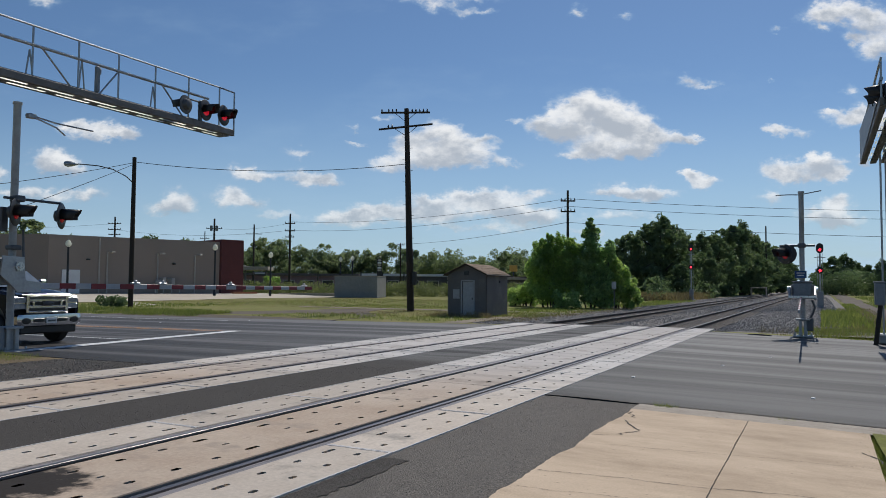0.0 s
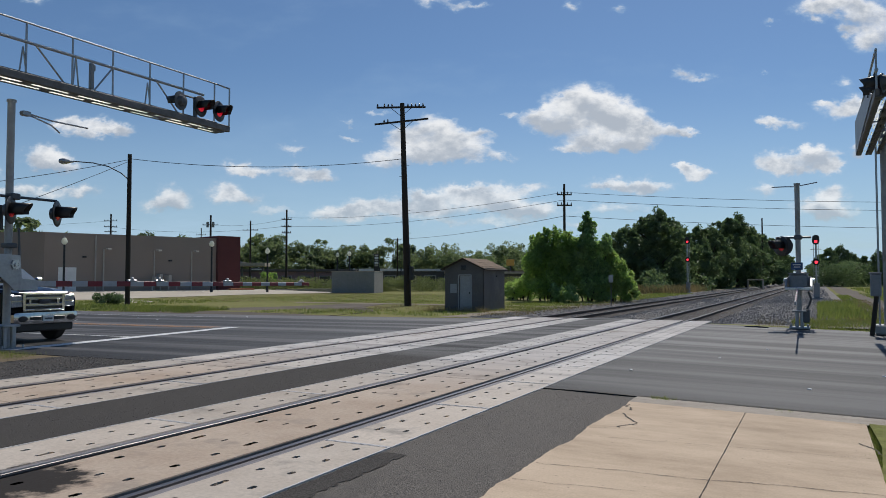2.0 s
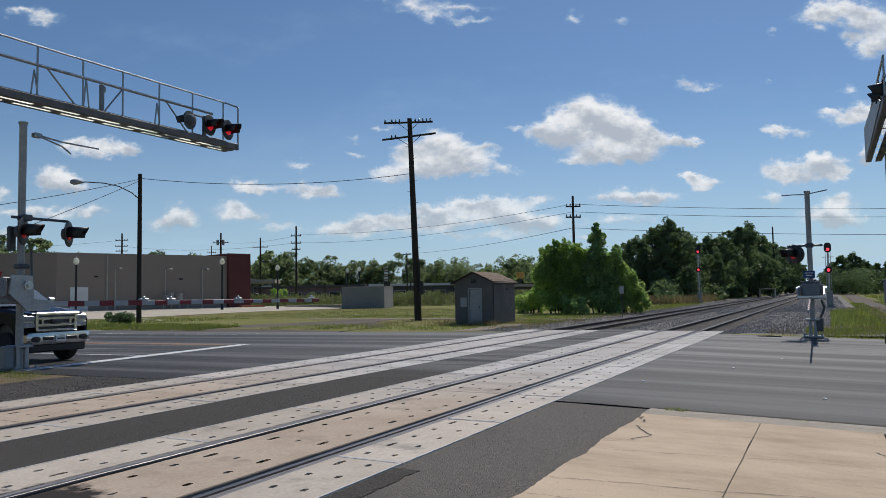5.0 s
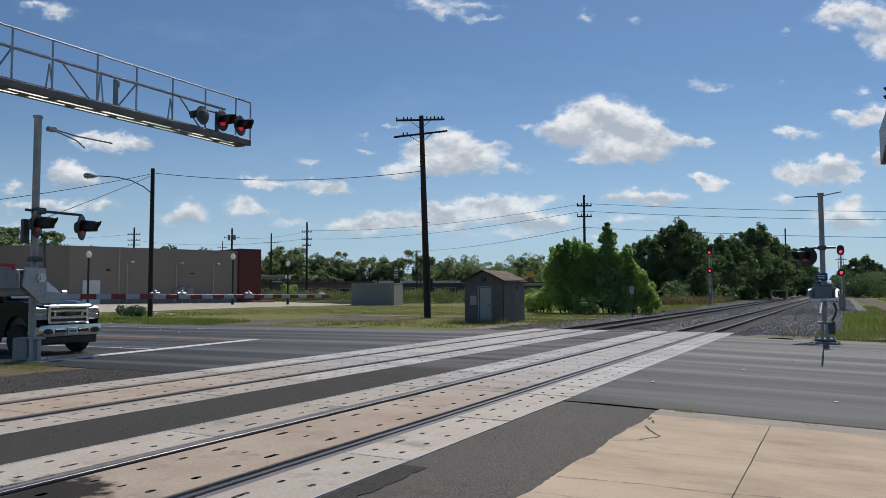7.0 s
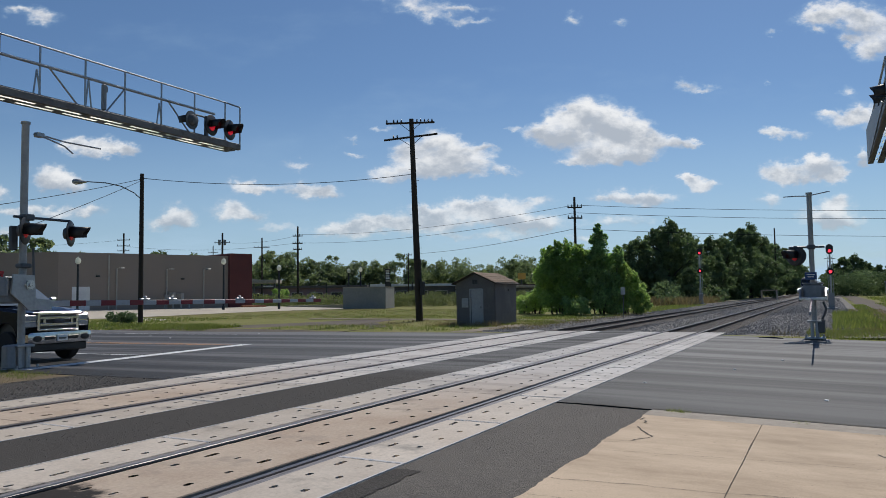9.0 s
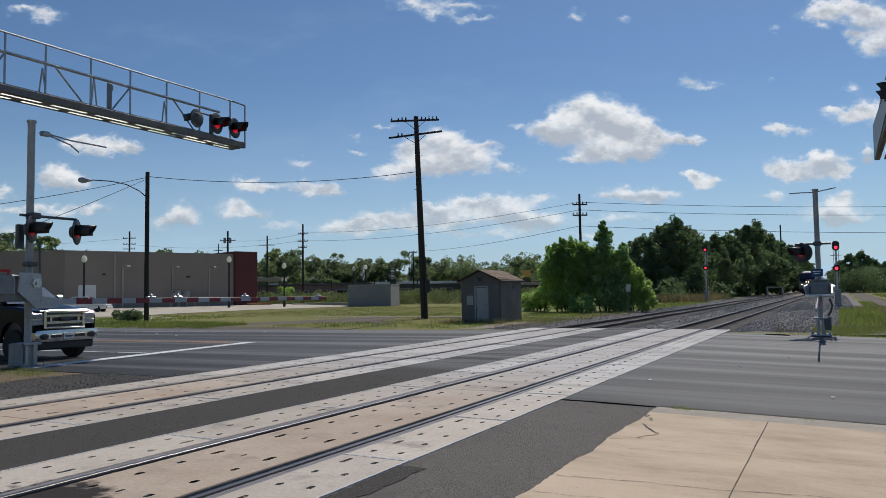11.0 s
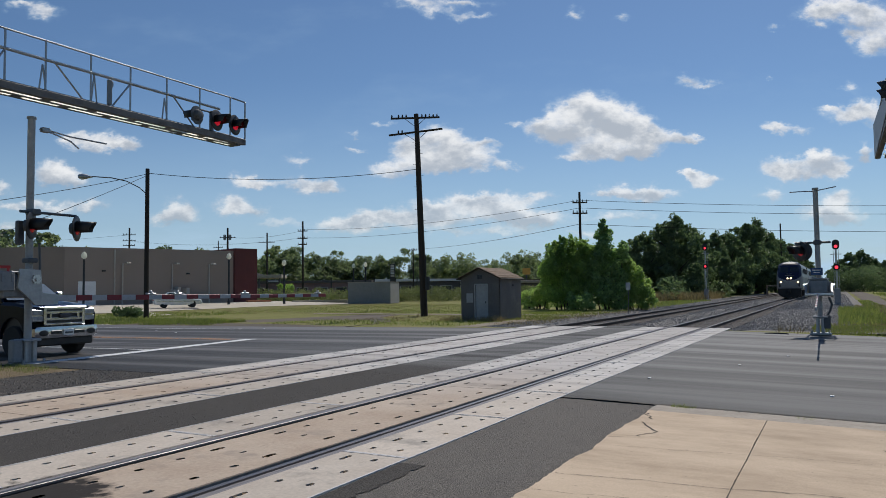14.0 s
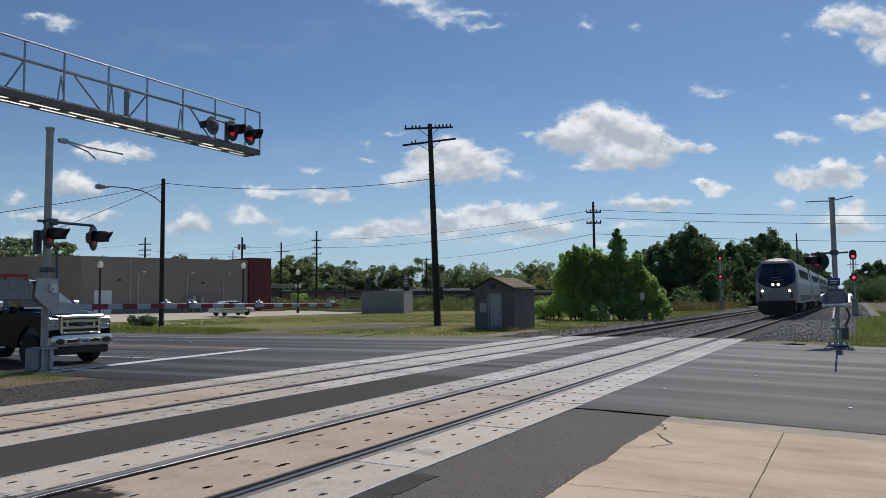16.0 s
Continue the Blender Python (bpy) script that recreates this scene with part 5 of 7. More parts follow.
# Translucent bars imitate the sky seen bright through open slots.
for j in range(8):
    mb = MB()
    for i in range(7):
        mb.box((6.96 + i * 0.078, 20.7 + j * 1.08, 5.956), (0.034, 0.46, 0.012))
    part("slot_bars", mb, M_STRIP, cant2, "row of translucent bars standing in for bright open slots")
mb = MB()
mb.prism([(20.6, 6.15), (29.15, 5.95), (29.15, 7.12), (26.0, 6.95), (22.0, 6.55)], 0, 6.80, 6.82)
part("side_sheet", mb, M_GREYBOX, cant2, "grey sheet steel side plate")
mb = MB()
mb.tube([(7.68, 28.3, -0.1), (7.68, 28.3, 7.3)], 0.22, 20)
mb.box((7.68, 28.3, 0.05), (1.0, 1.0, 0.3), 0.04)
part("mast", mb, M_MAST, cant2, "heavy grey tubular mast", True)
ladder = MB()
for s in (-0.05, 0.27):
    ladder.tube([(7.33, 28.0 + s, 0.1), (7.33, 28.0 + s, 6.2)], 0.02, 6)
for k in range(20):
    ladder.tube([(7.33, 27.95, 0.3 + k * 0.3), (7.33, 28.27, 0.3 + k * 0.3)], 0.014, 6)
part("ladder", ladder, M_GALV, cant2, "thin steel ladder on the mast")
flasher(cant2, 7.06, 21.5, 6.42, -1, 0.35, M_LENS, radius=0.24)
flasher(cant2, 7.02, 20.4, 6.36, -1, 0.35, M_LENS, radius=0.24)

# relay box on a timber post
rb = thing("relay_box", "grey steel relay box on a leaning timber post", "relay box")
mb = MB().box((7.2, 27.45, 1.5), (0.3, 0.28, 0.72), 0.03)
mb.box((7.2, 27.45, 1.88), (0.36, 0.34, 0.05), 0.015)
part("case", mb, M_GREYBOX, rb, "grey enamel case")
mb = MB().tube([(7.05, 27.4, -0.2), (7.22, 27.46, 1.2)], 0.07, 10)
part("post", mb, M_WOODPOLE, rb, "dark timber post")


# block signals beside the tracks
def block_signal(label, x, y, top, heads, m_r=0.3):
    t = thing("railway_signal", label, "railway signal", pose(x, y, -0.1), group="railway signals")
    mb = MB().tube([(0, 0, 0), (0, 0, top)], 0.075, 12)
    part("mast", mb, M_GALV, t, "grey signal mast", True)
    mb = MB().box((0, 0, 0.8), (0.5, 0.4, 1.3), 0.04)
    mb.box((0, 0, 0.06), (0.9, 0.9, 0.2), 0.03)
    part("equipment_case", mb, M_GREYBOX, t, "grey equipment case at the foot")
    for z in heads:
        m = facing(0, -0.16, z, 0.15, -1)
        mb = MB()
        out = [(m_r * math.cos(a), m_r * math.sin(a) + (0.28 if math.sin(a) > 0 and z == heads[0] else 0)) for a in steps(0, 2 * math.pi, 23)[:-1]]
        n = len(out)
        mb.add([m @ Vector((p, q, 0)) for p, q in out] + [m @ Vector((p, q, 0.03)) for p, q in out], [tuple(range(n)), tuple(range(n, 2 * n))] + [(i, (i + 1) % n, n + (i + 1) % n, n + i) for i in range(n)])
        head = part("signal_head", mb, M_BLACK, t, "black rounded signal head")
        mb = MB()
        mb.turned([(0.13, 0.03), (0.12, 0.06), (0.04, 0.09)], m @ Matrix.Translation((0, -0.02, 0)), 16)
        part("lens", mb, M_SIGRED, head, "lit red lens", True)
        if z == heads[0]:
            mb = MB()
            mb.turned([(0.11, 0.03), (0.1, 0.05)], m @ Matrix.Translation((0, 0.3, 0)), 14)
            part("lens", mb, M_BLACK, head, "unlit dark lens")
        mb = MB()
        vv = []
        for h in (0.03, 0.3):
            for k in range(11):
                a = math.pi * k / 10
                vv.append(m @ Vector((0.16 * math.cos(a), 0.16 * math.sin(a) - 0.02, h)))
        mb.add(vv, [(k, k + 1, 12 + k, 11 + k) for k in range(10)])
        part("hood", mb, M_BLACK, head, "black hood")
        mb = MB().box((0, 0.0, z), (0.3, 0.3, 0.4), 0.05)
        part("lamp_case", mb, M_DARKGREY, head)
    lad = MB()
    for s in (-0.2, 0.2):
        lad.tube([(s, 0.3, 0.2), (s, 0.3, top - 0.2)], 0.02, 5)
    for k in range(int(top / 0.35)):
        lad.tube([(-0.2, 0.3, 0.4 + k * 0.35), (0.2, 0.3, 0.4 + k * 0.35)], 0.015, 5)
    lad.tube([(-0.45, 0.1, heads[0] - 0.7), (0.45, 0.1, heads[0] - 0.7)], 0.03, 5)
    part("ladder", lad, M_GALV, t)
    return t


block_signal("tall railway signal showing two red lights at the wood's edge", -9.6, 100.8, 7.0, [6.75, 4.4], 0.33)
block_signal("railway signal with two red lights beside the gravel", 5.45, 74.2, 5.5, [5.2, 3.35], 0.3)


# ---- poles, wires, lamps ----
def insulator(mb, x, y, z, h=0.16):
    mb.turned([(0.02, 0), (0.055, 0.02), (0.06, h * 0.5), (0.035, h * 0.6), (0.04, h), (0.02, h + 0.02)], Matrix.Translation((x, y, z)), 8)


pole = thing("utility_pole", "leaning dark wooden telegraph pole with two cross arms", "utility pole")
PB, PT = Vector((-18.5, 42.4, -0.2)), Vector((-18.85, 42.2, 13.4))
mb = MB().tube([PB, PB.lerp(PT, 0.5), PT], [0.24, 0.2, 0.15], 12)
part("shaft", mb, M_WOODPOLE, pole, "dark creosoted shaft", True)
ax = Vector((0.85, 0.5, 0)).normalized()
for z, w, tilt, ins in ((13.1, 1.62, 0.03, (-1.55, -1.1, -0.85, -0.6, 0.45, 0.7, 0.95, 1.2, 1.45)), (12.15, 1.78, 0.13, (-1.15, -0.9))):
    c = PB.lerp(PT, (z + 0.2) / 13.6) + Vector((0, -0.16, 0))
    e = ax * w + Vector((0, 0, tilt * w * 0.95))
    arm = MB()
    d = (e * 2).normalized()
    m4 = Matrix((d, Vector((0, 0, 1)).cross(d).normalized(), d.cross(Vector((0, 0, 1)).cross(d)).normalized())).transposed().to_4x4()
    arm.box((0, 0, 0), ((e * 2).length, 0.1, 0.12), 0.01, Matrix.Translation(c) @ m4)
    ob = part("cross_arm", arm, M_WOODPOLE, pole, "tilted timber cross arm")
    for s in ins:
        p = c + e * (s / w)
        q = MB()
        insulator(q, p.x, p.y, p.z + 0.07)
        part("insulator", q, M_BLACK, ob, "dark glass insulator", True)
    for s in (-1, 1):
        br = MB().tube([c + e * (0.45 * s) , c + Vector((0, 0.05, -0.6))], 0.02, 5)
        part("brace", br, M_WOODPOLE, pole)
mb = MB()
for k in range(14):
    p = PB.lerp(PT, 0.2 + k * 0.055)
    s = 1 if k % 2 else -1
    mb.tube([p, p + ax * 0.34 * s], 0.012, 5)
part("climbing_pegs", mb, M_RAIL, pole)
mb = MB().box((PB.x + 0.3, PB.y - 0.1, 2.1), (0.28, 0.25, 0.9), 0.04)
mb.tube([(PB.x + 0.26, PB.y - 0.15, 0.4), (PB.x + 0.22, PB.y - 0.15, 4.0)], 0.035, 6)
part("service_box", mb, M_BLACK, pole, "dark service box on the shaft")


def wire(label, a, b, sag, r=0.014, n=22):
    a, b = Vector(a), Vector(b)
    pts = []
    for i in range(n + 1):
        u = i / n
        p = a.lerp(b, u)
        p.z -= sag * 4 * u * (1 - u)
        pts.append(p)
    ob = part("power_line", MB().tube(pts, r, 5, False), M_BLACK)
    return tagged(ob, label, "wire", "overhead wires")


def service_pole(x, y, h, arms, label, r=0.15, turn=28, can=False):
    t = thing("utility_pole", label, "utility pole", pose(x, y, -0.2, 0, 0, turn), group="distant utility poles")
    mb = MB().tube([(0, 0, 0), (0, 0, h + 0.2)], [r * 1.2, r * 0.8], 9)
    part("shaft", mb, M_WOODPOLE, t)
    for dz, w in arms:
        mb = MB().box((0, -0.12, h - dz), (w, 0.12, 0.14), 0.01)
        for s in (-0.46, -0.2, 0.2, 0.46):
            insulator(mb, s * w, -0.12, h - dz + 0.07, 0.22)
        part("cross_arm", mb, M_WOODPOLE, t)
    if can:
        mb = MB()
        for s in (-0.55, 0.55):
            mb.turned([(0.26, -2.3), (0.28, -1.3), (0.2, -1.2)], Matrix.Translation((s, -0.2, h)), 12)
        part("transformer", mb, M_GREYBOX, t, "grey transformer can")
    return t


service_pole(-17.5, 73.0, 11.5, ((0.9, 1.5), (2.0, 1.5)), "dark wooden power pole behind the bushes", 0.14, can=False)
service_pole(-121.4, 102.0, 15.0, ((1.2, 2.6), (2.4, 2.6), (3.4, 2.4)), "distant wooden power pole with cross arms", 0.2)
service_pole(-103.8, 111.5, 14.8, ((1.8, 3.2),), "distant power pole with transformer cans", 0.22, can=True)
service_pole(-110.4, 130.7, 15.3, ((2.0, 3.6),), "distant power pole with one cross arm", 0.2)
service_pole(-71.2, 95.1, 13.1, ((1.4, 1.6), (2.6, 1.6), (3.6, 1.4)), "wooden power pole before the far trees", 0.17)
service_pole(-70.6, 129.5, 10.2, ((0.2, 1.6),), "thin distant wooden pole", 0.13)
service_pole(-135.0, 140.0, 15.0, ((1.6, 2.4),), "thin distant power pole", 0.14)
service_pole(-6.6, 200.0, 17.0, (), "bare dark pole at the wood's edge", 0.2)
service_pole(-17.8, 118.0, 7.5, (), "short grey pole in the wood", 0.14)
for z0, z1, sag in ((10.64, 14.0, 0.9), (9.85, 12.6, 0.9)):
    wire("thin black power line above the field", (-17.5, 72.9, z0), (-71.2, 95.1, z1 - 2.2), sag, 0.02)
    wire("thin black power line above the railway", (-17.5, 72.9, z0), (45, 92, z0 - 1.5), 0.9, 0.02)
wire("thin black power line above the railway", (-17.5, 72.9, 8.2), (45, 92, 6.4), 0.8, 0.02)
wire("black cable from the far pole towards the low buildings", (-17.5, 72.9, 8.2), (-70.3, 129.5, 10.0), 0.5, 0.025)
wire("power line between distant poles", (-71.2, 95.1, 11.6), (-103.8, 111.5, 12.9), 0.6, 0.02)
wire("power line between distant poles", (-71.2, 95.1, 10.4), (-121.4, 102.0, 12.4), 1.0, 0.02)
wire("power line between distant poles", (-121.4, 102.0, 13.6), (-190, 80, 13.6), 1.0, 0.02)
LP = Vector((-35.15, 34.2, 0))
wire("service wire between street lamp and telegraph pole", (LP.x, LP.y, 9.75), (-18.75, 42.25, 9.7), 0.55, 0.02)
wire("service wire leading away from the street lamp pole", (LP.x, LP.y, 9.7), (-33.2, 15.0, 4.9), 0.3, 0.018)
wire("service wire leading away from the street lamp pole", (LP.x, LP.y, 9.6), (-26.7, 15.8, 2.85), 0.15, 0.018)

lamp = thing("street_lamp", "tall dark pole with a curved arm and cobra-head lamp", "street lamp", pose(LP.x, LP.y, -0.1))
mb = MB().tube([(0, 0, 0), (0, 0, 10.15)], [0.17, 0.13], 12)
part("pole", mb, M_WOODPOLE, lamp, "dark wooden pole", True)
ld = Vector((-0.61, -0.79, 0))
arm = [(0, 0, 8.4), tuple(ld * 0.5 + Vector((0, 0, 8.85))), tuple(ld * 1.3 + Vector((0, 0, 9.25))), tuple(ld * 2.2 + Vector((0, 0, 9.42))), tuple(ld * 3.4 + Vector((0, 0, 9.45)))]
mb = MB().tube(arm, 0.035, 8)
part("arm", mb, M_DARKGREY, lamp, "curved steel arm", True)
hm = Matrix.Translation(ld * 3.85 + Vector((0, 0, 9.42))) @ Matrix.Rotation(math.atan2(ld.y, ld.x), 4, "Z") @ Matrix.Rotation(math.pi / 2, 4, "Y")
mb = MB()
mb.turned([(0.05, -0.5), (0.08, -0.35), (0.17, -0.1), (0.19, 0.12), (0.14, 0.3), (0.05, 0.36)], hm, 12)
head = part("lamp_head", mb, M_GALV, lamp, "silver cobra-head lamp", True)
mb = MB()
mb.turned([(0.15, 0.0), (0.14, -0.08), (0.07, -0.14)], Matrix.Translation(ld * 3.95 + Vector((0, 0, 9.36))), 12)
part("lens", mb, M_WHITE, head, "milky glass lens", True)


def post_lamp(x, y, h, label):
    t = thing("post_lamp", label, "lamp post", pose(x, y, -0.05), group="acorn lamp posts")
    mb = MB()
    mb.turned([(0.26, 0), (0.26, 0.12), (0.17, 0.2), (0.17, 0.6), (0.12, 0.75), (0.1, h - 0.95), (0.1, h - 0.9), (0.12, h - 0.8), (0.1, h - 0.78)], Matrix.Identity(4), 12)
    part("post", mb, M_BLACK, t, "black cast post", True)
    mb = MB()
    mb.turned([(0.1, h - 0.78), (0.28, h - 0.6), (0.3, h - 0.4), (0.2, h - 0.15), (0.1, h - 0.06)], Matrix.Identity(4), 14)
    part("globe", mb, M_GLOBE, t, "white acorn globe", True)
    mb = MB()
    mb.turned([(0.11, h - 0.12), (0.06, h - 0.05), (0.02, h + 0.1)], Matrix.Identity(4), 10)
    part("finial", mb, M_GALV, t, "", True)
    return t


post_lamp(-58.1, 65.2, 6.4, "black lamp post with a white acorn globe by the car park")
post_lamp(-56.5, 73.2, 5.8, "black lamp post with a white acorn globe by the lawn")
post_lamp(-64.3, 50.6, 6.2, "black lamp post with a white acorn globe by the wall")
post_lamp(-62.5, 97.0, 6.1, "small distant lamp post with a white globe")
post_lamp(-60.9, 98.0, 6.3, "small distant lamp post with a white globe")


# ---- shed and enclosure ----
M_SHEDWALL = mat("painted_block_grey", (0.145, 0.134, 0.128), (0.115, 0.107, 0.101), rough=0.9, fine=9, coarse=0.9, bump=0.004, space="Object", dirt=(0.19, 0.175, 0.16))
M_ROOF = mat("brown_shingle", (0.20, 0.135, 0.085), (0.14, 0.095, 0.062), rough=0.92, fine=10, coarse=2, bump=0.008, space="Object", vary=0.15)
M_DOOR = mat("pale_painted_door", (0.36, 0.36, 0.36), (0.3, 0.3, 0.3), rough=0.6, fine=8, space="Object")
shed = thing("shed", "small grey block shed with brown shingle roof and pale door", "shed", pose(-12.12, 37.5, -0.06, 0, 0, 3))
W, L, E, R = 2.3, 3.6, 2.45, 2.94
mb = MB()
t0 = 0.12
mb.add([(-W / 2, 0, 0), (-0.27, 0, 0), (-0.27, 0, 1.98), (0.42, 0, 1.98), (0.42, 0, 0), (W / 2, 0, 0), (W / 2, 0, E), (0, 0, R), (-W / 2, 0, E)],
       [(0, 1, 2, 8), (2, 3, 7, 8), (3, 4, 5, 6), (3, 6, 7)])
mb.add([(-W / 2, t0, 0), (-0.27, t0, 0), (-0.27, t0, 1.98), (0.42, t0, 1.98), (0.42, t0, 0), (W / 2, t0, 0), (W / 2, t0, E), (0, t0, R), (-W / 2, t0, E)],
       [(0, 1, 2, 8), (2, 3, 7, 8), (3, 4, 5, 6), (3, 6, 7)])
mb.add([(-0.27, 0, 0), (-0.27, t0, 0), (-0.27, t0, 1.98), (-0.27, 0, 1.98), (0.42, 0, 1.98), (0.42, t0, 1.98), (0.42, t0, 0), (0.42, 0, 0)], [(0, 1, 2, 3), (3, 2, 5, 4), (4, 5, 6, 7)])
part("front_wall", mb, M_SHEDWALL, shed, "dark grey gable wall")
for s in (-1, 1):
    mb = MB().box((s * (W / 2 - t0 / 2), L / 2 + t0 / 2, E / 2), (t0, L - t0, E))
    part("side_wall", mb, M_SHEDWALL, shed)
mb = MB().prism([(-W / 2 + t0, 0), (W / 2 - t0, 0), (W / 2 - t0, E), (0, R - 0.08), (-W / 2 + t0, E)], 1, L - t0, L)
part("back_wall", mb, M_SHEDWALL, shed)
for s in (-1, 1):
    slope = Vector((s * (W / 2 + 0.2), 0, E - 0.13 - R)).normalized()
    ln = math.hypot(W / 2 + 0.2, R - E + 0.13)
    base = part("roof_deck", MB().prism([(0, R + 0.005), (s * (W / 2 + 0.2), E - 0.13), (s * (W / 2 + 0.2), E - 0.19), (0, R - 0.055)], 1, -0.22, L + 0.15), M_WOODPOLE, shed, "dark timber roof edge")
    tile = MB().box((0, 0, 0), (0.32, 0.3, 0.016), 0.004).mesh("shingle")
    tile.materials.append(M_ROOF)
    ang = math.degrees(math.atan2(R - E + 0.13, W / 2 + 0.2))
    for i in range(5):
        for j in range(13):
            p = slope * (0.15 + i * 0.27) + Vector((0, -0.08 + j * 0.3 + (0.12 if i % 2 else 0), R + 0.02 + 0.004 * (i % 2)))
            ob = new("shingle", tile)
            ob.parent = base
            ob.matrix_basis = Matrix.Translation(p) @ pose(0, 0, 0, 0, s * (ang - 2), rnd.uniform(-1.5, 1.5))
mb = MB().box((0.075, 0.05, 0.985), (0.66, 0.045, 1.95), 0.008)
door = part("door", mb, M_DOOR, shed, "pale grey flat door")
part("handle", MB().box((0.33, 0.015, 1.0), (0.04, 0.05, 0.12), 0.01), M_BLACK, door, "dark handle")
mb = MB()
for a, b in (((-0.31, -0.012, 1.0), (0.07, 0.03, 2.04)), ((0.45, -0.012, 1.0), (0.07, 0.03, 2.04)), ((0.07, -0.012, 2.01), (0.7, 0.03, 0.07))):
    mb.box(a, b, 0.006)
part("door_frame", mb, M_DOOR, shed)
mb = MB().box((0.0, -0.02, 2.42), (0.3, 0.04, 0.24), 0.01)
v_ = part("vent", mb, M_BLACK, shed, "dark louvred vent")
for k in range(5):
    part("slat", MB().box((0.0, -0.045, 2.33 + k * 0.045), (0.28, 0.02, 0.012), 0.0), M_DARKGREY, v_)
part("notice", MB().box((-0.62, -0.012, 1.25), (0.4, 0.02, 0.52), 0.006), M_DOOR, shed, "pale blank notice board")
part("wall_lamp", MB().box((W / 2 + 0.03, 2.2, 1.95), (0.06, 0.12, 0.12), 0.02), M_BLACK, shed)

M_ENCL = mat("enclosure_block", (0.27, 0.265, 0.255), (0.22, 0.215, 0.205), rough=0.9, fine=6, coarse=0.7, bump=0.004)
encl = thing("bin_enclosure", "grey block-walled bin enclosure on the lawn", "enclosure", pose(-45.4, 80.9, -0.05, 0, 0, 18))
for c, s in (((-2.85, 0, 1.4), (5.7, 0.2, 2.75)), ((-5.6, 2.3, 1.4), (0.2, 4.4, 2.75)), ((-0.1, 2.3, 1.4), (0.2, 4.4, 2.75)), ((-2.85, 4.6, 1.4), (5.7, 0.2, 2.75))):
    part("wall", MB().box(c, s, 0.015), M_ENCL, encl)
for c, s in (((-2.85, 0, 2.81), (5.8, 0.28, 0.08)), ((-5.6, 2.3, 2.81), (0.28, 4.3, 0.08)), ((-0.1, 2.3, 2.81), (0.28, 4.3, 0.08))):
    part("coping", MB().box(c, s, 0.015), M_CURB, encl, "pale coping")

# ---- buildings ----
M_STUCCO = mat("grey_stucco", (0.29, 0.24, 0.205), (0.262, 0.216, 0.184), rough=0.9, fine=14, coarse=0.12, bump=0.003, grain=0.1)
M_STUCCO2 = mat("brown_grey_stucco", (0.25, 0.205, 0.17), (0.222, 0.183, 0.15), rough=0.9, fine=14, coarse=0.15, bump=0.003, grain=0.1)
M_BRICKRED = mat("red_brick_facing", (0.12, 0.036, 0.034), (0.095, 0.03, 0.03), rough=0.9, fine=7, coarse=0.5, bump=0.004)
M_TRIM = mat("pale_metal_trim", (0.42, 0.39, 0.35), rough=0.6)
store = thing("store_building", "long low windowless grey stucco store with a dark red end", "building")


def wall_run(name, a, b, z0, z1, depth, material, label=""):
    """A thick wall from a to b, its outer face on the line."""
    a, b = Vector((*a, 0)), Vector((*b, 0))
    d = (b - a).normalized()
    nrm = Vector((-d.y, d.x, 0))
    mb = MB()
    pts = [a, b, b + nrm * depth, a + nrm * depth]
    mb.add([p + Vector((0, 0, z0)) for p in pts] + [p + Vector((0, 0, z1)) for p in pts], [(0, 1, 5, 4), (1, 2, 6, 5), (2, 3, 7, 6), (3, 0, 4, 7), (4, 5, 6, 7), (0, 3, 2, 1)])
    return part(name, mb, material, store, label)


SA, SB, SC = Vector((-72.0, 53.7)), Vector((-64.3, 72.7)), Vector((-63.45, 75.35))
wall_run("front_wall", SA, SB, -0.2, 7.1, 0.4, M_STUCCO, "grey stucco wall")
wall_run("end_wall", (-63.9, 72.3), (-63.0, 75.4), -0.2, 7.45, 6.0, M_BRICKRED, "dark red end bay")
wall_run("side_wall", (-92, 44.5), SA, -0.2, 7.1, 0.4, M_STUCCO2, "brown-grey side wall")
wall_run("back_wall", (-100, 62), (-84, 88), -0.2, 6.9, 0.4, M_STUCCO2)
mb = MB()
mb.add([(-92, 44.5, 6.7), (-72.1, 53.9, 6.7), (-64.5, 72.5, 6.7), (-83, 88, 6.7), (-99, 62, 6.7)], [(0, 1, 2, 3, 4)])
part("roof", mb, M_TRIM, store, "pale flat roof")
sd = (SB - SA).normalized()
sn = Vector((sd.y, -sd.x))
for f0, w, h, nm, mt in ((0.07, 1.9, 2.9, "door", M_WHITE),):
    p = SA + sd * 2.4 + sn * 0.03
    mb = MB().box((0, 0, h / 2), (w, 0.1, h), 0.01, Matrix.Translation((p.x, p.y, 0)) @ Matrix.Rotation(math.atan2(sd.y, sd.x), 4, "Z"))
    part("service_door", mb, mt, store, "pale double service door")
for s in (5.4, 6.3, 12.2, 16.9):
    p = SA + sd * s + sn * 0.1
    mb = MB().tube([(p.x, p.y, 0), (p.x, p.y, 6.9 if s in (5.4,) else 5.2)], 0.09, 8)
    part("downpipe", mb, M_TRIM, store, "pale downpipe")
    if s != 5.4:
        q = p + sn * 0.5
        mb = MB().box((q.x + sd.x * 0.4, q.y + sd.y * 0.4, 5.2), (0.5, 0.5, 0.22), 0.04)
        part("wall_light", mb, M_TRIM, store, "boxy wall light")
for s in (4.2, 14.2):
    p = SA + sd * s + sn * 0.06
    part("wall_vent", MB().box((p.x, p.y, 3.9 if s > 10 else 4.2), (0.35, 0.35, 0.18), 0.03), M_BLACK, store, "small dark wall vent")
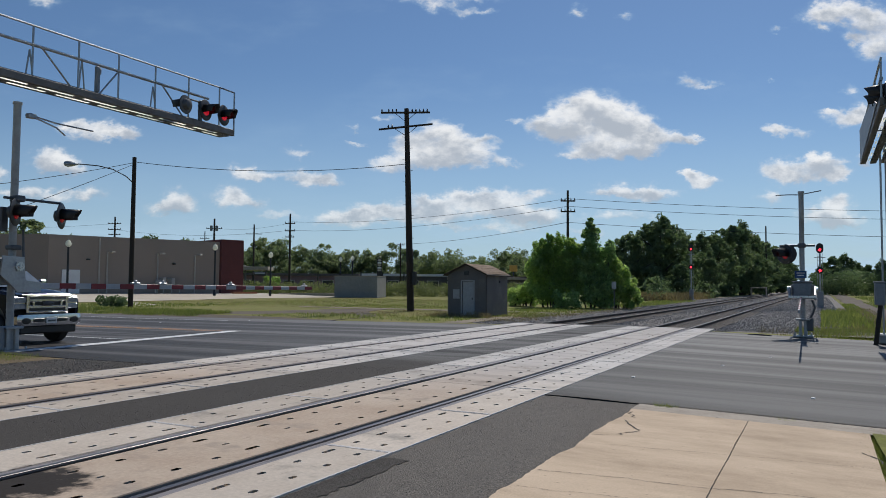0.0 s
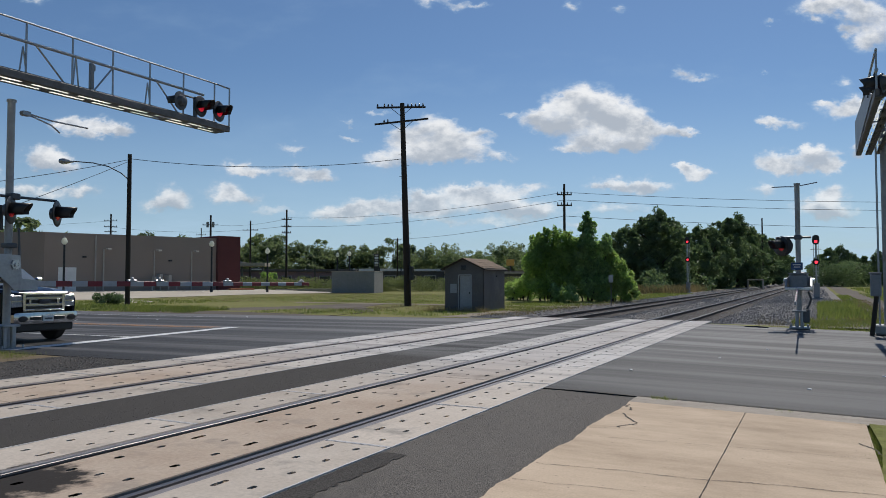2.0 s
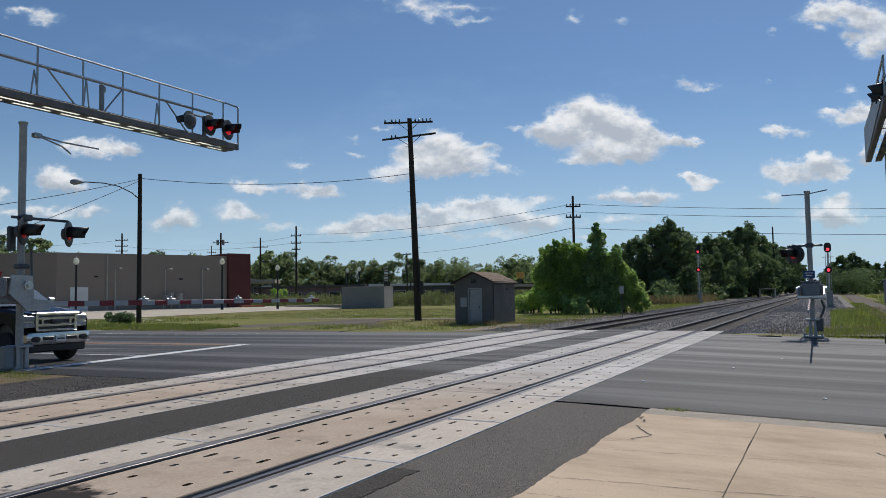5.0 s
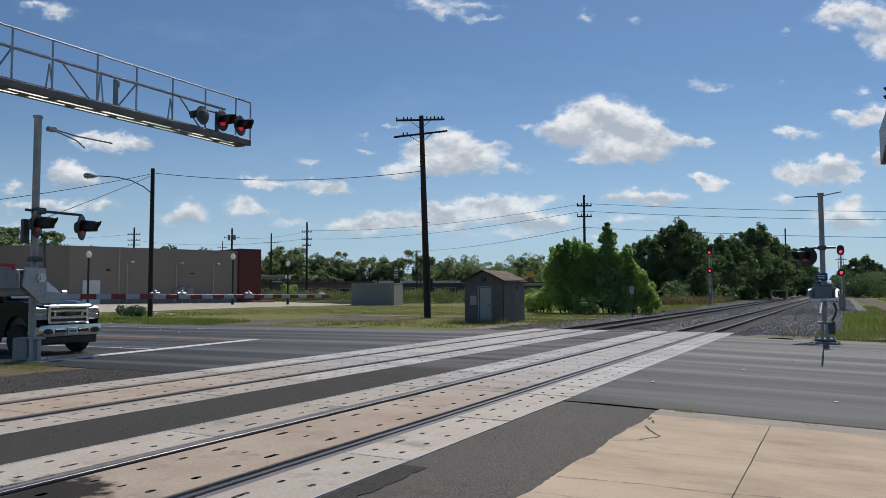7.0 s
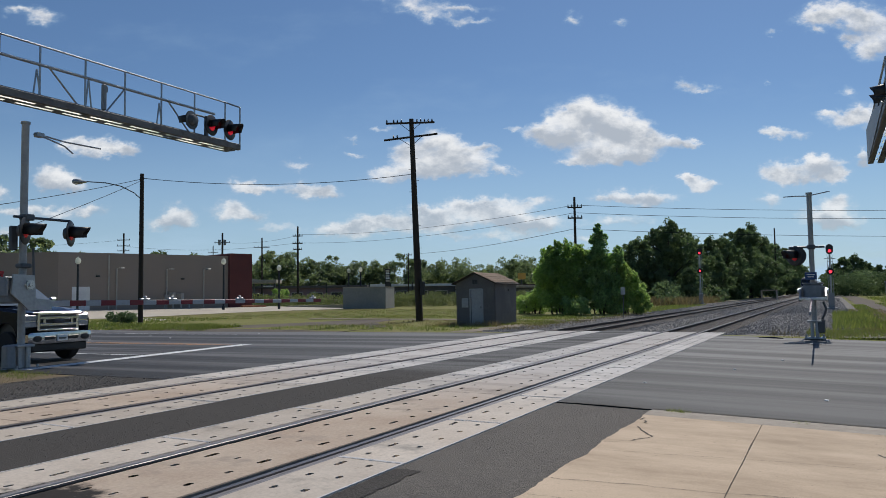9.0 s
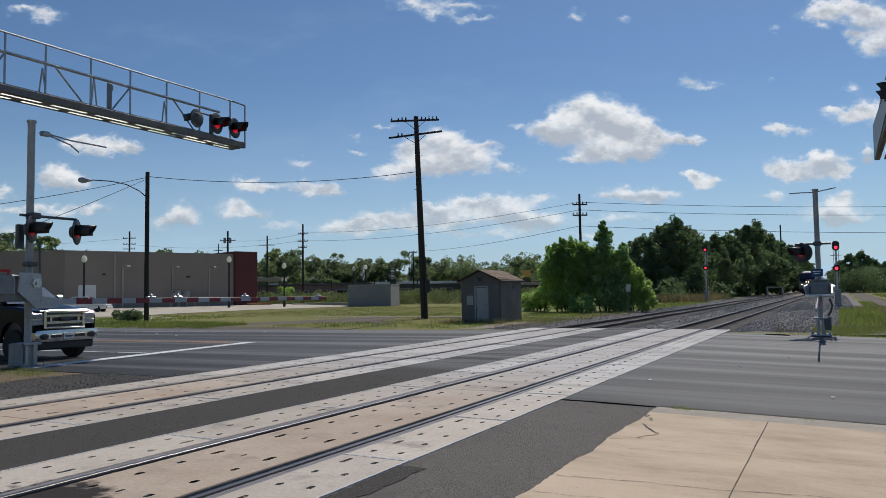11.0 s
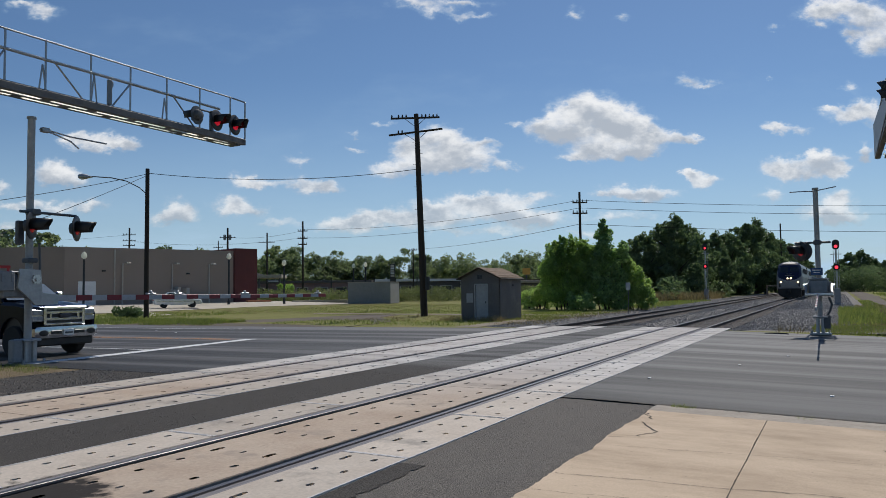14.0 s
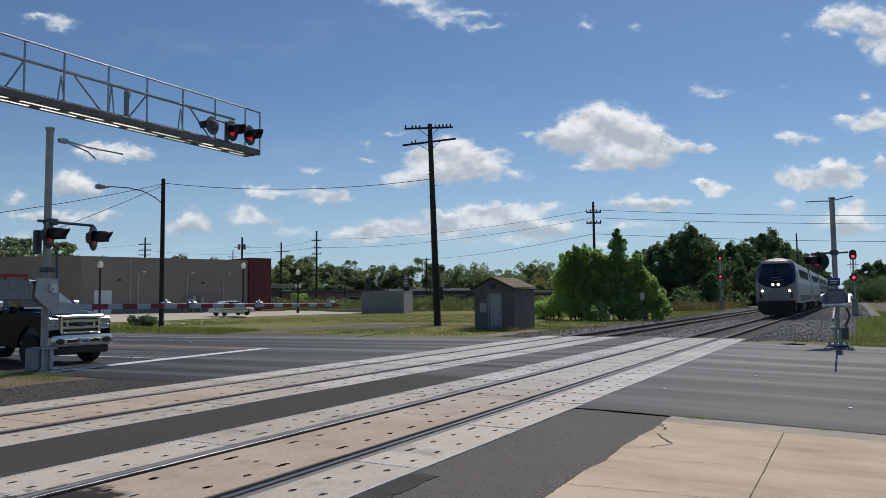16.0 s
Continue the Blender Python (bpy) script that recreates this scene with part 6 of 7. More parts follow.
for s, w, h in ((12.8, 0.7, 1.5), (13.8, 0.9, 1.4), (12.2, 0.5, 1.2)):
    p = SA + sd * s + sn * 0.35
    part("meter_cabinet", MB().box((p.x, p.y, 0.6 + h / 2), (w, 0.5, h), 0.04), M_TRIM, store, "pale grey meter cabinet")
for s in (11.6, 12.6, 13.6, 14.6):
    p = SA + sd * s + sn * 1.2
    b = thing("bollard", "short pale steel bollard by the wall", "bollard", pose(p.x, p.y, 0.32), group="bollards")
    part("post", MB().turned([(0.08, 0), (0.08, 0.95), (0.03, 1.03)], Matrix.Identity(4), 10), M_TRIM, b, "", True)
store.location.z, store.scale = 0.4, (1, 1, 0.944)
pl = thing("planter_kerb", "low orange-red brick kerb at the building end", "kerb", pose(-62.0, 74.6, 0.3, 0, 0, 70))
part("kerb_body", MB().box((0, 0, 0.15), (3.4, 0.6, 0.3), 0.04), mat("orange_brick", (0.36, 0.14, 0.07), rough=0.9), pl)
low = thing("wall_low", "low tan concrete retaining wall along the lawn", "wall", pose(-57.5, 82.5, -0.05, 0, 0, 62), kind="structure")
part("wall_body", MB().box((0, 0, 0.25), (9, 0.25, 0.5), 0.03), M_CURB, low)


def far_shop(label, a, b, depth, h, wall, fascia, windows, seed):
    t = thing("shop_building", label, "building", group="far shops")
    a, b = Vector((*a, 0)), Vector((*b, 0))
    d = (b - a).normalized()
    nrm = Vector((-d.y, d.x, 0))
    m = Matrix.Translation(a) @ Matrix((d, nrm, Vector((0, 0, 1)))).transposed().to_4x4()
    ln = (b - a).length
    part("wall", MB().box((ln / 2, depth / 2, h / 2), (ln, depth, h), 0.02, m), wall, t)
    part("fascia", MB().box((ln / 2, depth / 2, h + 0.25), (ln + 0.6, depth + 1.2, 0.55), 0.04, m), fascia, t, "pale metal roof fascia")
    rr = random.Random(seed)
    for k in range(windows):
        x = ln * (k + 0.5) / windows
        w = part("window", MB().box((x, -0.05, h * 0.48), (ln / windows * 0.6, 0.1, h * 0.5), 0.02, m), M_TRIM, t)
        part("pane", MB().box((x, -0.11, h * 0.48), (ln / windows * 0.52, 0.03, h * 0.42), 0.0, m), M_BLACK, w, "dark window pane")
    return t


M_PURPLE = mat("dusky_purple_wall", (0.24, 0.16, 0.17), (0.19, 0.13, 0.14), rough=0.9)
M_DKWALL = mat("dark_shop_wall", (0.11, 0.10, 0.10), (0.08, 0.075, 0.075), rough=0.9)
M_WHITEROOF = mat("white_roof_metal", (0.62, 0.63, 0.64), (0.5, 0.51, 0.52), rough=0.6)
far_shop("long low dusky purple store far beyond the field", (-118, 128), (-90, 143), 16, 3.6, M_PURPLE, M_DKWALL, 7, 1)
far_shop("long low shop with a white roof edge beyond the field", (-89, 143.5), (-66, 160), 14, 3.7, M_DKWALL, M_WHITEROOF, 6, 2)
far_shop("low dark shop with grey fascia beyond the field", (-64, 148), (-44, 172), 12, 3.0, M_DKWALL, M_CURB, 6, 3)
far_shop("small reddish house beyond the field", (-66, 166), (-56, 170.5), 9, 3.4, M_BRICKRED, M_WOODPOLE, 3, 4)
canopy = thing("drive_canopy", "low grey drive-through canopy on posts behind the store", "canopy", pose(-93.5, 110, 0, 0, 0, 28))
part("roof", MB().box((0, 0, 4.6), (9.0, 5.0, 0.7), 0.05), M_CURB, canopy, "pale flat canopy roof")
for x in (-4.0, 0.0, 4.0):
    part("post", MB().box((x, -1.6, 2.15), (0.3, 0.3, 4.3), 0.03), M_DARKGREY, canopy, "dark square post")
for x in (-1.5, 3.0):
    board = part("sign_board", MB().box((x, -2.6, 3.7), (2.6, 0.1, 0.55), 0.02), M_DKWALL, canopy, "dark fascia sign")
    part("writing_bar", MB().box((x, -2.67, 3.7), (1.9, 0.02, 0.22)), M_WHITEROOF, board, "pale bar in place of writing")
part("ridge_frame", MB().tube([(-6.0, -1.0, 6.6), (0.0, -1.5, 5.0)], 0.12, 6).tube([(-6.0, 0.6, 6.3), (0.5, 0.2, 4.9)], 0.12, 6), M_CURB, canopy, "sloping pale canopy frame")
bush("round clipped green bush in the weeds", pose(-84.5, 106.5, 0), [(0, 0, 1.5, 2.1, 1.8, 1.5, 2600)], 0.16, 29, M_LEAF_BUSH, 4)
for x, y in ((-88.6, 126.0), (-84.6, 128.1), (-80.6, 130.2), (-76.6, 132.3), (-72.6, 134.4)):
    fp = thing("fence_post", "dark steel post before the low shop", "post", pose(x, y, -0.05), group="dark posts by the shops")
    part("shaft", MB().tube([(0, 0, 0), (0, 0, 4.4)], 0.13, 7), M_BLACK, fp)
sg = thing("shop_sign", "tall pole sign with stacked pale panels far away", "sign", pose(-82.2, 140, 0, 0, 0, 30))
part("post", MB().box((0, 0.1, 3.75), (1.1, 0.25, 7.5), 0.03), M_BLACK, sg)
for k in range(5):
    part("panel", MB().box((0, -0.1, 4.9 + k * 0.55), (0.85, 0.3, 0.42), 0.03), M_WHITEROOF if k % 2 else M_TRIM, sg)
ys_ = thing("yellow_sign", "square yellow roadside sign far away", "sign", pose(-60.1, 165, 0, 0, 0, 20))
part("post", MB().tube([(0, 0.2, 0), (0, 0.2, 6)], 0.12, 8), M_DARKGREY, ys_)
part("board", MB().box((0, 0, 5.8), (1.9, 0.3, 1.5), 0.05), mat("yellow_board", (0.5, 0.3, 0.05), rough=0.5), ys_)
hut = thing("track_shelter", "small open concrete trackside shelter with a pale roof", "shelter", pose(-4.2, 140.0, -0.1))
hut.scale = (0.75, 1, 0.75)
part("roof", MB().box((0, 0, 2.3), (3.4, 2.4, 0.2), 0.03), M_CURB, hut, "pale concrete roof")
for s in (-1, 1):
    part("side_wall", MB().box((s * 1.6, 0, 1.1), (0.18, 2.2, 2.2), 0.02), M_CURB, hut)
mp = thing("track_marker", "small white marker sign on a post beside the track", "sign", pose(-6.9, 49.7, -0.1))
part("post", MB().tube([(0, 0, 0), (0, 0, 2.1)], 0.03, 6), M_DARKGREY, mp)
part("plate", MB().box((0, -0.04, 1.85), (0.3, 0.02, 0.5), 0.006), M_GALV, mp, "grey blank plate")
hs = thing("hand_switch", "black switch lever beside the ballast", "switch stand", pose(3.95, 28.9, -0.1))
part("rod", MB().tube([(0, 0, 0.05), (-0.35, 0.05, 0.08), (-0.8, 0.1, 0.06)], 0.04, 6), M_BLACK, hs)


# ---- vehicles ----
M_NAVY = mat("dark_navy_car_paint", (0.006, 0.009, 0.018), (0.009, 0.012, 0.023), rough=0.14, fine=8, space="Object", spec=0.12)
M_CHROME = mat("chrome", (0.56, 0.57, 0.6), (0.46, 0.47, 0.5), rough=0.13, metal=1.0, fine=6, space="Object")
M_TYRE = mat("tyre_rubber", (0.018, 0.018, 0.018), (0.025, 0.024, 0.023), rough=0.85, fine=30, space="Object")
M_WINDOW = glass_mat("dark_window_glass", (0.015, 0.018, 0.02))
M_HEADLIGHT = mat("headlight_glass", (0.3, 0.32, 0.35), (0.2, 0.22, 0.25), rough=0.3, fine=30, coarse=9, space="Object", coat=1.0)
M_CARWHITE = mat("white_car_paint", (0.66, 0.66, 0.64), (0.6, 0.6, 0.58), rough=0.25, fine=5, space="Object", coat=0.7)


def loft(mb, rings, close=True):
    """Skin between rings of equal count."""
    n = len(rings[0])
    v = [p for r in rings for p in r]
    f = [(i * n + k, i * n + (k + 1) % n, (i + 1) * n + (k + 1) % n, (i + 1) * n + k) for i in range(len(rings) - 1) for k in range(n)]
    if close:
        f += [tuple(range(n))[::-1], tuple(range((len(rings) - 1) * n, len(rings) * n))]
    return mb.add(v, f)


def car_ring(x, half, z0, z1, soft=0.12):
    """A rounded cross section across a car at x."""
    s = min(soft, (z1 - z0) / 2.5)
    return [(x, -half + 0.04, z0), (x, -half, z0 + s), (x, -half, z1 - s), (x, -half + s, z1), (x, half - s, z1), (x, half, z1 - s), (x, half, z0 + s), (x, half - 0.04, z0)]


def wheel(parent, x, y, r, w, spokes, rim_mat):
    hub = new("wheel")
    hub.parent = parent
    hub.matrix_basis = pose(x, y, r)
    m = Matrix.Rotation(math.pi / 2, 4, "X")
    mb = MB()
    mb.turned([(r * 0.6, -w / 2), (r * 0.93, -w / 2), (r, -w / 2 + 0.04), (r, w / 2 - 0.04), (r * 0.93, w / 2), (r * 0.6, w / 2)], m, 28)
    part("tyre", mb, M_TYRE, hub, "black tyre", True)
    mb = MB()
    mb.turned([(r * 0.6, -w * 0.42), (r * 0.56, -w * 0.3), (r * 0.56, w * 0.3), (r * 0.6, w * 0.42)], m, 24)
    for k in range(spokes):
        a = 2 * math.pi * k / spokes
        for s in (-1, 1):
            mb.box((r * 0.3, 0, 0), (r * 0.52, 0.03, r * 0.13), 0.008, Matrix.Rotation(a, 4, "Y") @ Matrix.Translation((0, s * w * 0.34, 0)))
    mb.turned([(r * 0.14, -w * 0.4), (r * 0.14, w * 0.4)], m, 12)
    part("rim", mb, rim_mat, hub, "metal rim")
    return hub


truck = thing("pickup_truck", "dark navy crew-cab pickup truck with a broad chrome front", "pickup truck", pose(-13.95, 13.68, gz(-15.0), 0, 0, 1.5))


def arch(cx, r, z0, n=14):
    """The line of a wheel opening from its rear foot to its front foot."""
    return [(cx - r * math.cos(math.pi * k / n), z0 + (r + 0.08) * math.sin(math.pi * k / n)) for k in range(n + 1)]


def body_side(parent, outline, inner, outer, paint):
    """Both flanks of a car, thick sheets with their wheel openings."""
    for s in (-1, 1):
        mb = MB().prism(outline, 1, min(s * inner, s * outer), max(s * inner, s * outer))
        part("flank", mb, paint, parent)


flank = [(-6.2, 0.62)] + arch(-5.05, 0.52, 0.5) + arch(-0.84, 0.54, 0.5) + [(-0.22, 0.6), (-0.08, 0.85), (-0.06, 1.2), (-0.16, 1.36), (-0.7, 1.43), (-1.4, 1.47), (-4.55, 1.47), (-4.6, 1.5), (-6.2, 1.5)]
body_side(truck, flank, 0.93, 1.02, M_NAVY)
part("chassis", MB().box((-3.2, 0, 0.98), (5.7, 1.86, 0.66), 0.03), M_BLACK, truck, "black underbody")
mb = MB()
loft(mb, [car_ring(-0.06, 0.88, 1.1, 1.33, 0.06), car_ring(-0.12, 0.93, 1.1, 1.4, 0.08), car_ring(-0.4, 0.98, 1.1, 1.46, 0.1), car_ring(-0.8, 1.0, 1.1, 1.5, 0.1), car_ring(-1.4, 1.0, 1.1, 1.55, 0.1)])
part("hood", mb, M_NAVY, truck, "domed dark hood", True)
mb = MB()
loft(mb, [car_ring(-0.16, 0.5, 1.3, 1.42, 0.05), car_ring(-0.45, 0.54, 1.3, 1.51, 0.06), car_ring(-1.38, 0.58, 1.3, 1.59, 0.06)])
part("hood_bulge", mb, M_NAVY, truck, "raised middle of the hood", True)
# Chrome strip added to give the sun glint along the hood edge.
part("hood_glint", MB().box((-0.07, 0, 1.385), (0.05, 1.5, 0.035), 0.012), M_CHROME, truck, "chrome strip added for the glint on the hood edge")
mb = MB()
loft(mb, [car_ring(-1.32, 0.94, 1.38, 1.5, 0.02), car_ring(-1.7, 0.88, 1.38, 1.8, 0.07), car_ring(-2.12, 0.80, 1.38, 2.07, 0.09), car_ring(-2.5, 0.79, 1.38, 2.12, 0.09), car_ring(-4.1, 0.79, 1.38, 2.1, 0.09), car_ring(-4.45, 0.84, 1.38, 1.95, 0.07), car_ring(-4.62, 0.9, 1.38, 1.5, 0.02)])
part("cab", mb, M_NAVY, truck, "", True)
mb = MB().add([(-1.36, -0.86, 1.56), (-1.36, 0.86, 1.56), (-2.06, 0.72, 2.04), (-2.06, -0.72, 2.04)], [(0, 1, 2, 3)])
# A pale base colour stands in for the sky mirrored in the windscreen.
ob = part("windscreen", mb, glass_mat("sky_reflection_glass", (0.13, 0.16, 0.19)), truck, "windscreen with sky reflection in its colour")
ob.location.x, ob.location.z = 0.05, 0.04
part("dashboard", MB().box((-1.8, 0, 1.58), (0.3, 1.4, 0.1), 0.03), M_BLACK, truck)
for s in (-1, 1):
    for x0, x1 in ((-1.85, -3.0), (-3.12, -4.15)):
        mb = MB()
        mb.add([(x0, s * 0.955, 1.5), (x1, s * 0.95, 1.5), (x1, s * 0.83, 2.02), (x0 - (0.32 if x0 > -3 else 0), s * 0.83, 2.02)], [(0, 1, 2, 3)])
        part("side_window", mb, M_WINDOW, truck)
    mb = MB()
    mb.box((-1.95, s * 1.2, 1.66), (0.14, 0.22, 0.34), 0.04)
    mb.box((-1.95, s * 1.02, 1.56), (0.06, 0.26, 0.06), 0.01)
    part("mirror", mb, M_CHROME, truck, "chrome door mirror")
    hl = part("headlight", MB().box((-0.13, s * 0.81, 1.16), (0.16, 0.4, 0.38), 0.05), M_CHROME, truck, "tall stacked headlight in a chrome rim")
    for z, h in ((1.25, 0.15), (1.07, 0.14)):
        part("headlight_glass", MB().box((-0.045, s * 0.81, z), (0.04, 0.33, h), 0.035), M_HEADLIGHT, hl)
    part("fog_lamp", MB().turned([(0.11, 0), (0.11, 0.02), (0.07, 0.03)], Matrix.Translation((0.13, s * 0.74, 0.68)) @ Matrix.Rotation(math.pi / 2, 4, "Y") @ Matrix.Diagonal((0.75, 1.25, 1, 1)), 16), M_BLACK, truck, "dark round fog lamp recess", True)
    part("bumper_slot", MB().box((0.14, s * 0.36, 0.69), (0.03, 0.34, 0.1), 0.02), M_BLACK, truck, "dark slot in the bumper")
grille = part("grille", MB().box((-0.1, 0, 1.14), (0.12, 1.22, 0.5), 0.04), M_BLACK, truck, "black grille mesh")
mb = MB()
for z, h in ((1.37, 0.09), (0.91, 0.07)):
    mb.box((-0.03, 0, z), (0.1, 1.28, h), 0.025)
for s in (-1, 1):
    mb.box((-0.03, s * 0.6, 1.14), (0.1, 0.09, 0.5), 0.025)
part("grille_surround", mb, M_CHROME, grille, "chrome surround")
for s in (-1, 1):
    part("grille_bracket", MB().box((-0.02, s * 0.43, 1.15), (0.06, 0.07, 0.24), 0.02), M_CHROME, grille, "chrome bracket between the bars")
for z in (1.24, 1.06):
    part("grille_bar", MB().box((-0.015, 0, z), (0.06, 1.12, 0.085), 0.02), M_CHROME, grille, "broad chrome bar")
mb = MB().turned([(0.1, 0), (0.1, 0.03), (0.07, 0.04)], Matrix.Translation((0.0, 0, 1.15)) @ Matrix.Rotation(math.pi / 2, 4, "Y") @ Matrix.Diagonal((0.62, 1.7, 1, 1)), 20)
part("badge", mb, mat("dark_badge", (0.03, 0.035, 0.05), rough=0.3, space="Object"), grille, "plain dark oval badge", True)
mb = MB()
loft(mb, [car_ring(0.14, 0.86, 0.54, 0.85, 0.05), car_ring(0.1, 0.98, 0.54, 0.85, 0.05), car_ring(-0.35, 1.01, 0.56, 0.85, 0.05)])
bumper = part("front_bumper", mb, M_CHROME, truck, "deep chrome bumper", True)
part("air_dam", MB().box((0.02, 0, 0.43), (0.12, 1.75, 0.24), 0.04), M_BLACK, truck, "black plastic air dam")
plate = part("number_plate", MB().box((0.165, 0.0, 0.68), (0.015, 0.32, 0.17), 0.004), M_WHITE, truck, "white number plate")
part("plate_bar", MB().box((0.175, 0.0, 0.67), (0.004, 0.24, 0.05)), M_DARKGREY, plate, "plain bar in place of characters")
part("bed", MB().box((-5.4, 0, 1.36), (1.6, 1.84, 0.24), 0.03), M_BLACK, truck)
part("running_board", MB().box((-3.0, -1.02, 0.5), (2.4, 0.16, 0.07), 0.02), M_CHROME, truck, "chrome running board")
for x, y in ((-0.84, 0.88), (-0.84, -0.88), (-5.05, 0.88), (-5.05, -0.88)):
    wheel(truck, x, y, 0.44, 0.29, 6, M_ALU)

sedan = thing("sedan", "older white four-door sedan driving through the car park", "car")
mb = MB()
loft(mb, [car_ring(2.5, 0.72, 0.42, 0.66, 0.08), car_ring(2.38, 0.88, 0.32, 0.76), car_ring(1.2, 0.94, 0.26, 0.92), car_ring(-1.4, 0.94, 0.26, 0.96), car_ring(-2.35, 0.9, 0.32, 0.94), car_ring(-2.5, 0.78, 0.42, 0.86, 0.08)])
part("body", mb, M_CARWHITE, sedan, "", True)
mb = MB()
loft(mb, [car_ring(1.2, 0.82, 0.86, 0.94, 0.02), car_ring(0.5, 0.70, 0.86, 1.42, 0.05), car_ring(0.3, 0.69, 0.86, 1.47, 0.06), car_ring(-0.95, 0.69, 0.86, 1.47, 0.06), car_ring(-1.15, 0.70, 0.86, 1.42, 0.05), car_ring(-1.7, 0.80, 0.86, 0.98, 0.02)])
part("cabin", mb, M_CARWHITE, sedan, "", True)
for s in (-1, 1):
    for x0, x1, x2, x3 in ((0.95, -0.1, -0.1, 0.45), (-0.18, -1.3, -0.95, -0.18)):
        mb = MB().add([(x0, s * 0.86, 0.96), (x1, s * 0.86, 0.96), (x2, s * 0.715, 1.38), (x3, s * 0.715, 1.38)], [(0, 1, 2, 3)])
        part("side_window", mb, M_WINDOW, sedan, "dark side window")
    part("trim_strip", MB().box((0, s * 0.945, 0.6), (4.4, 0.015, 0.05), 0.004), M_CHROME, sedan)
    part("headlight", MB().box((2.44, s * 0.6, 0.64), (0.1, 0.36, 0.13), 0.03), M_HEADLIGHT, sedan)
    part("tail_lamp", MB().box((-2.46, s * 0.6, 0.72), (0.1, 0.4, 0.16), 0.03), M_RED, sedan, "red tail lamp")
for sgn, xa, xb in ((1, 1.2, 0.5), (-1, -1.7, -0.95)):
    mb = MB().add([(xa + 0.02 * sgn, -0.7, 0.97), (xa + 0.02 * sgn, 0.7, 0.97), (xb + 0.08 * sgn, 0.6, 1.40), (xb + 0.08 * sgn, -0.6, 1.40)], [(0, 1, 2, 3)])
    part("windscreen", mb, M_WINDOW, sedan, "dark windscreen")
part("bumper", MB().box((2.48, 0, 0.46), (0.14, 1.7, 0.16), 0.04), M_CARWHITE, sedan)
sedan.scale = (0.95, 1, 1.1)
sedan_wheels = [(wheel(sedan, x, y, 0.33, 0.2, 5, M_ALU), x, y) for x, y in ((1.5, 0.82), (1.5, -0.82), (-1.4, 0.82), (-1.4, -0.82))]

# train
M_SILVER = mat("train_silver_paint", (0.225, 0.225, 0.225), (0.19, 0.19, 0.19), rough=0.4, metal=0.1, fine=5, coarse=0.6, space="Object", dirt=(0.22, 0.21, 0.195))
M_STEEL = mat("fluted_stainless", (0.25, 0.26, 0.27), (0.2, 0.21, 0.22), rough=0.5, metal=0.5, fine=5, space="Object")
M_BLUE = mat("train_navy_paint", (0.010, 0.016, 0.045), (0.014, 0.02, 0.055), rough=0.5, fine=5, space="Object", spec=0.25)
M_UNDER = mat("underframe_black", (0.02, 0.019, 0.018), (0.035, 0.032, 0.03), rough=0.85, fine=9, space="Object")


def bogie(parent, y, axles, r=0.5):
    b = part("bogie", MB().box((0, y, 0.6), (1.9, 0.5, 0.26), 0.05), M_UNDER, parent, "black wheel bogie")
    for s in (-1, 1):
        mb = MB().prism([(y - axles / 2 - 0.7, 0.62), (y - axles / 2 - 0.5, 0.78), (y + axles / 2 + 0.5, 0.78), (y + axles / 2 + 0.7, 0.62), (y + 0.5, 0.46), (y + 0.45, 0.28), (y - 0.45, 0.28), (y - 0.5, 0.46)], 0, s * 1.1 - 0.08, s * 1.1 + 0.08)
        part("side_frame", mb, M_UNDER, b)
    for yy in (y - axles / 2, y + axles / 2):
        mb = MB()
        for s in (-1, 1):
            mb.turned([(r, s * 0.7 - 0.06), (r, s * 0.7 + 0.06)], Matrix.Translation((0, yy, r)) @ Matrix.Rotation(math.pi / 2, 4, "Y"), 20)
        mb.tube([(-0.75, yy, r), (0.75, yy, r)], 0.09, 8)
        part("wheelset", mb, M_RAIL, b, "steel wheelset")


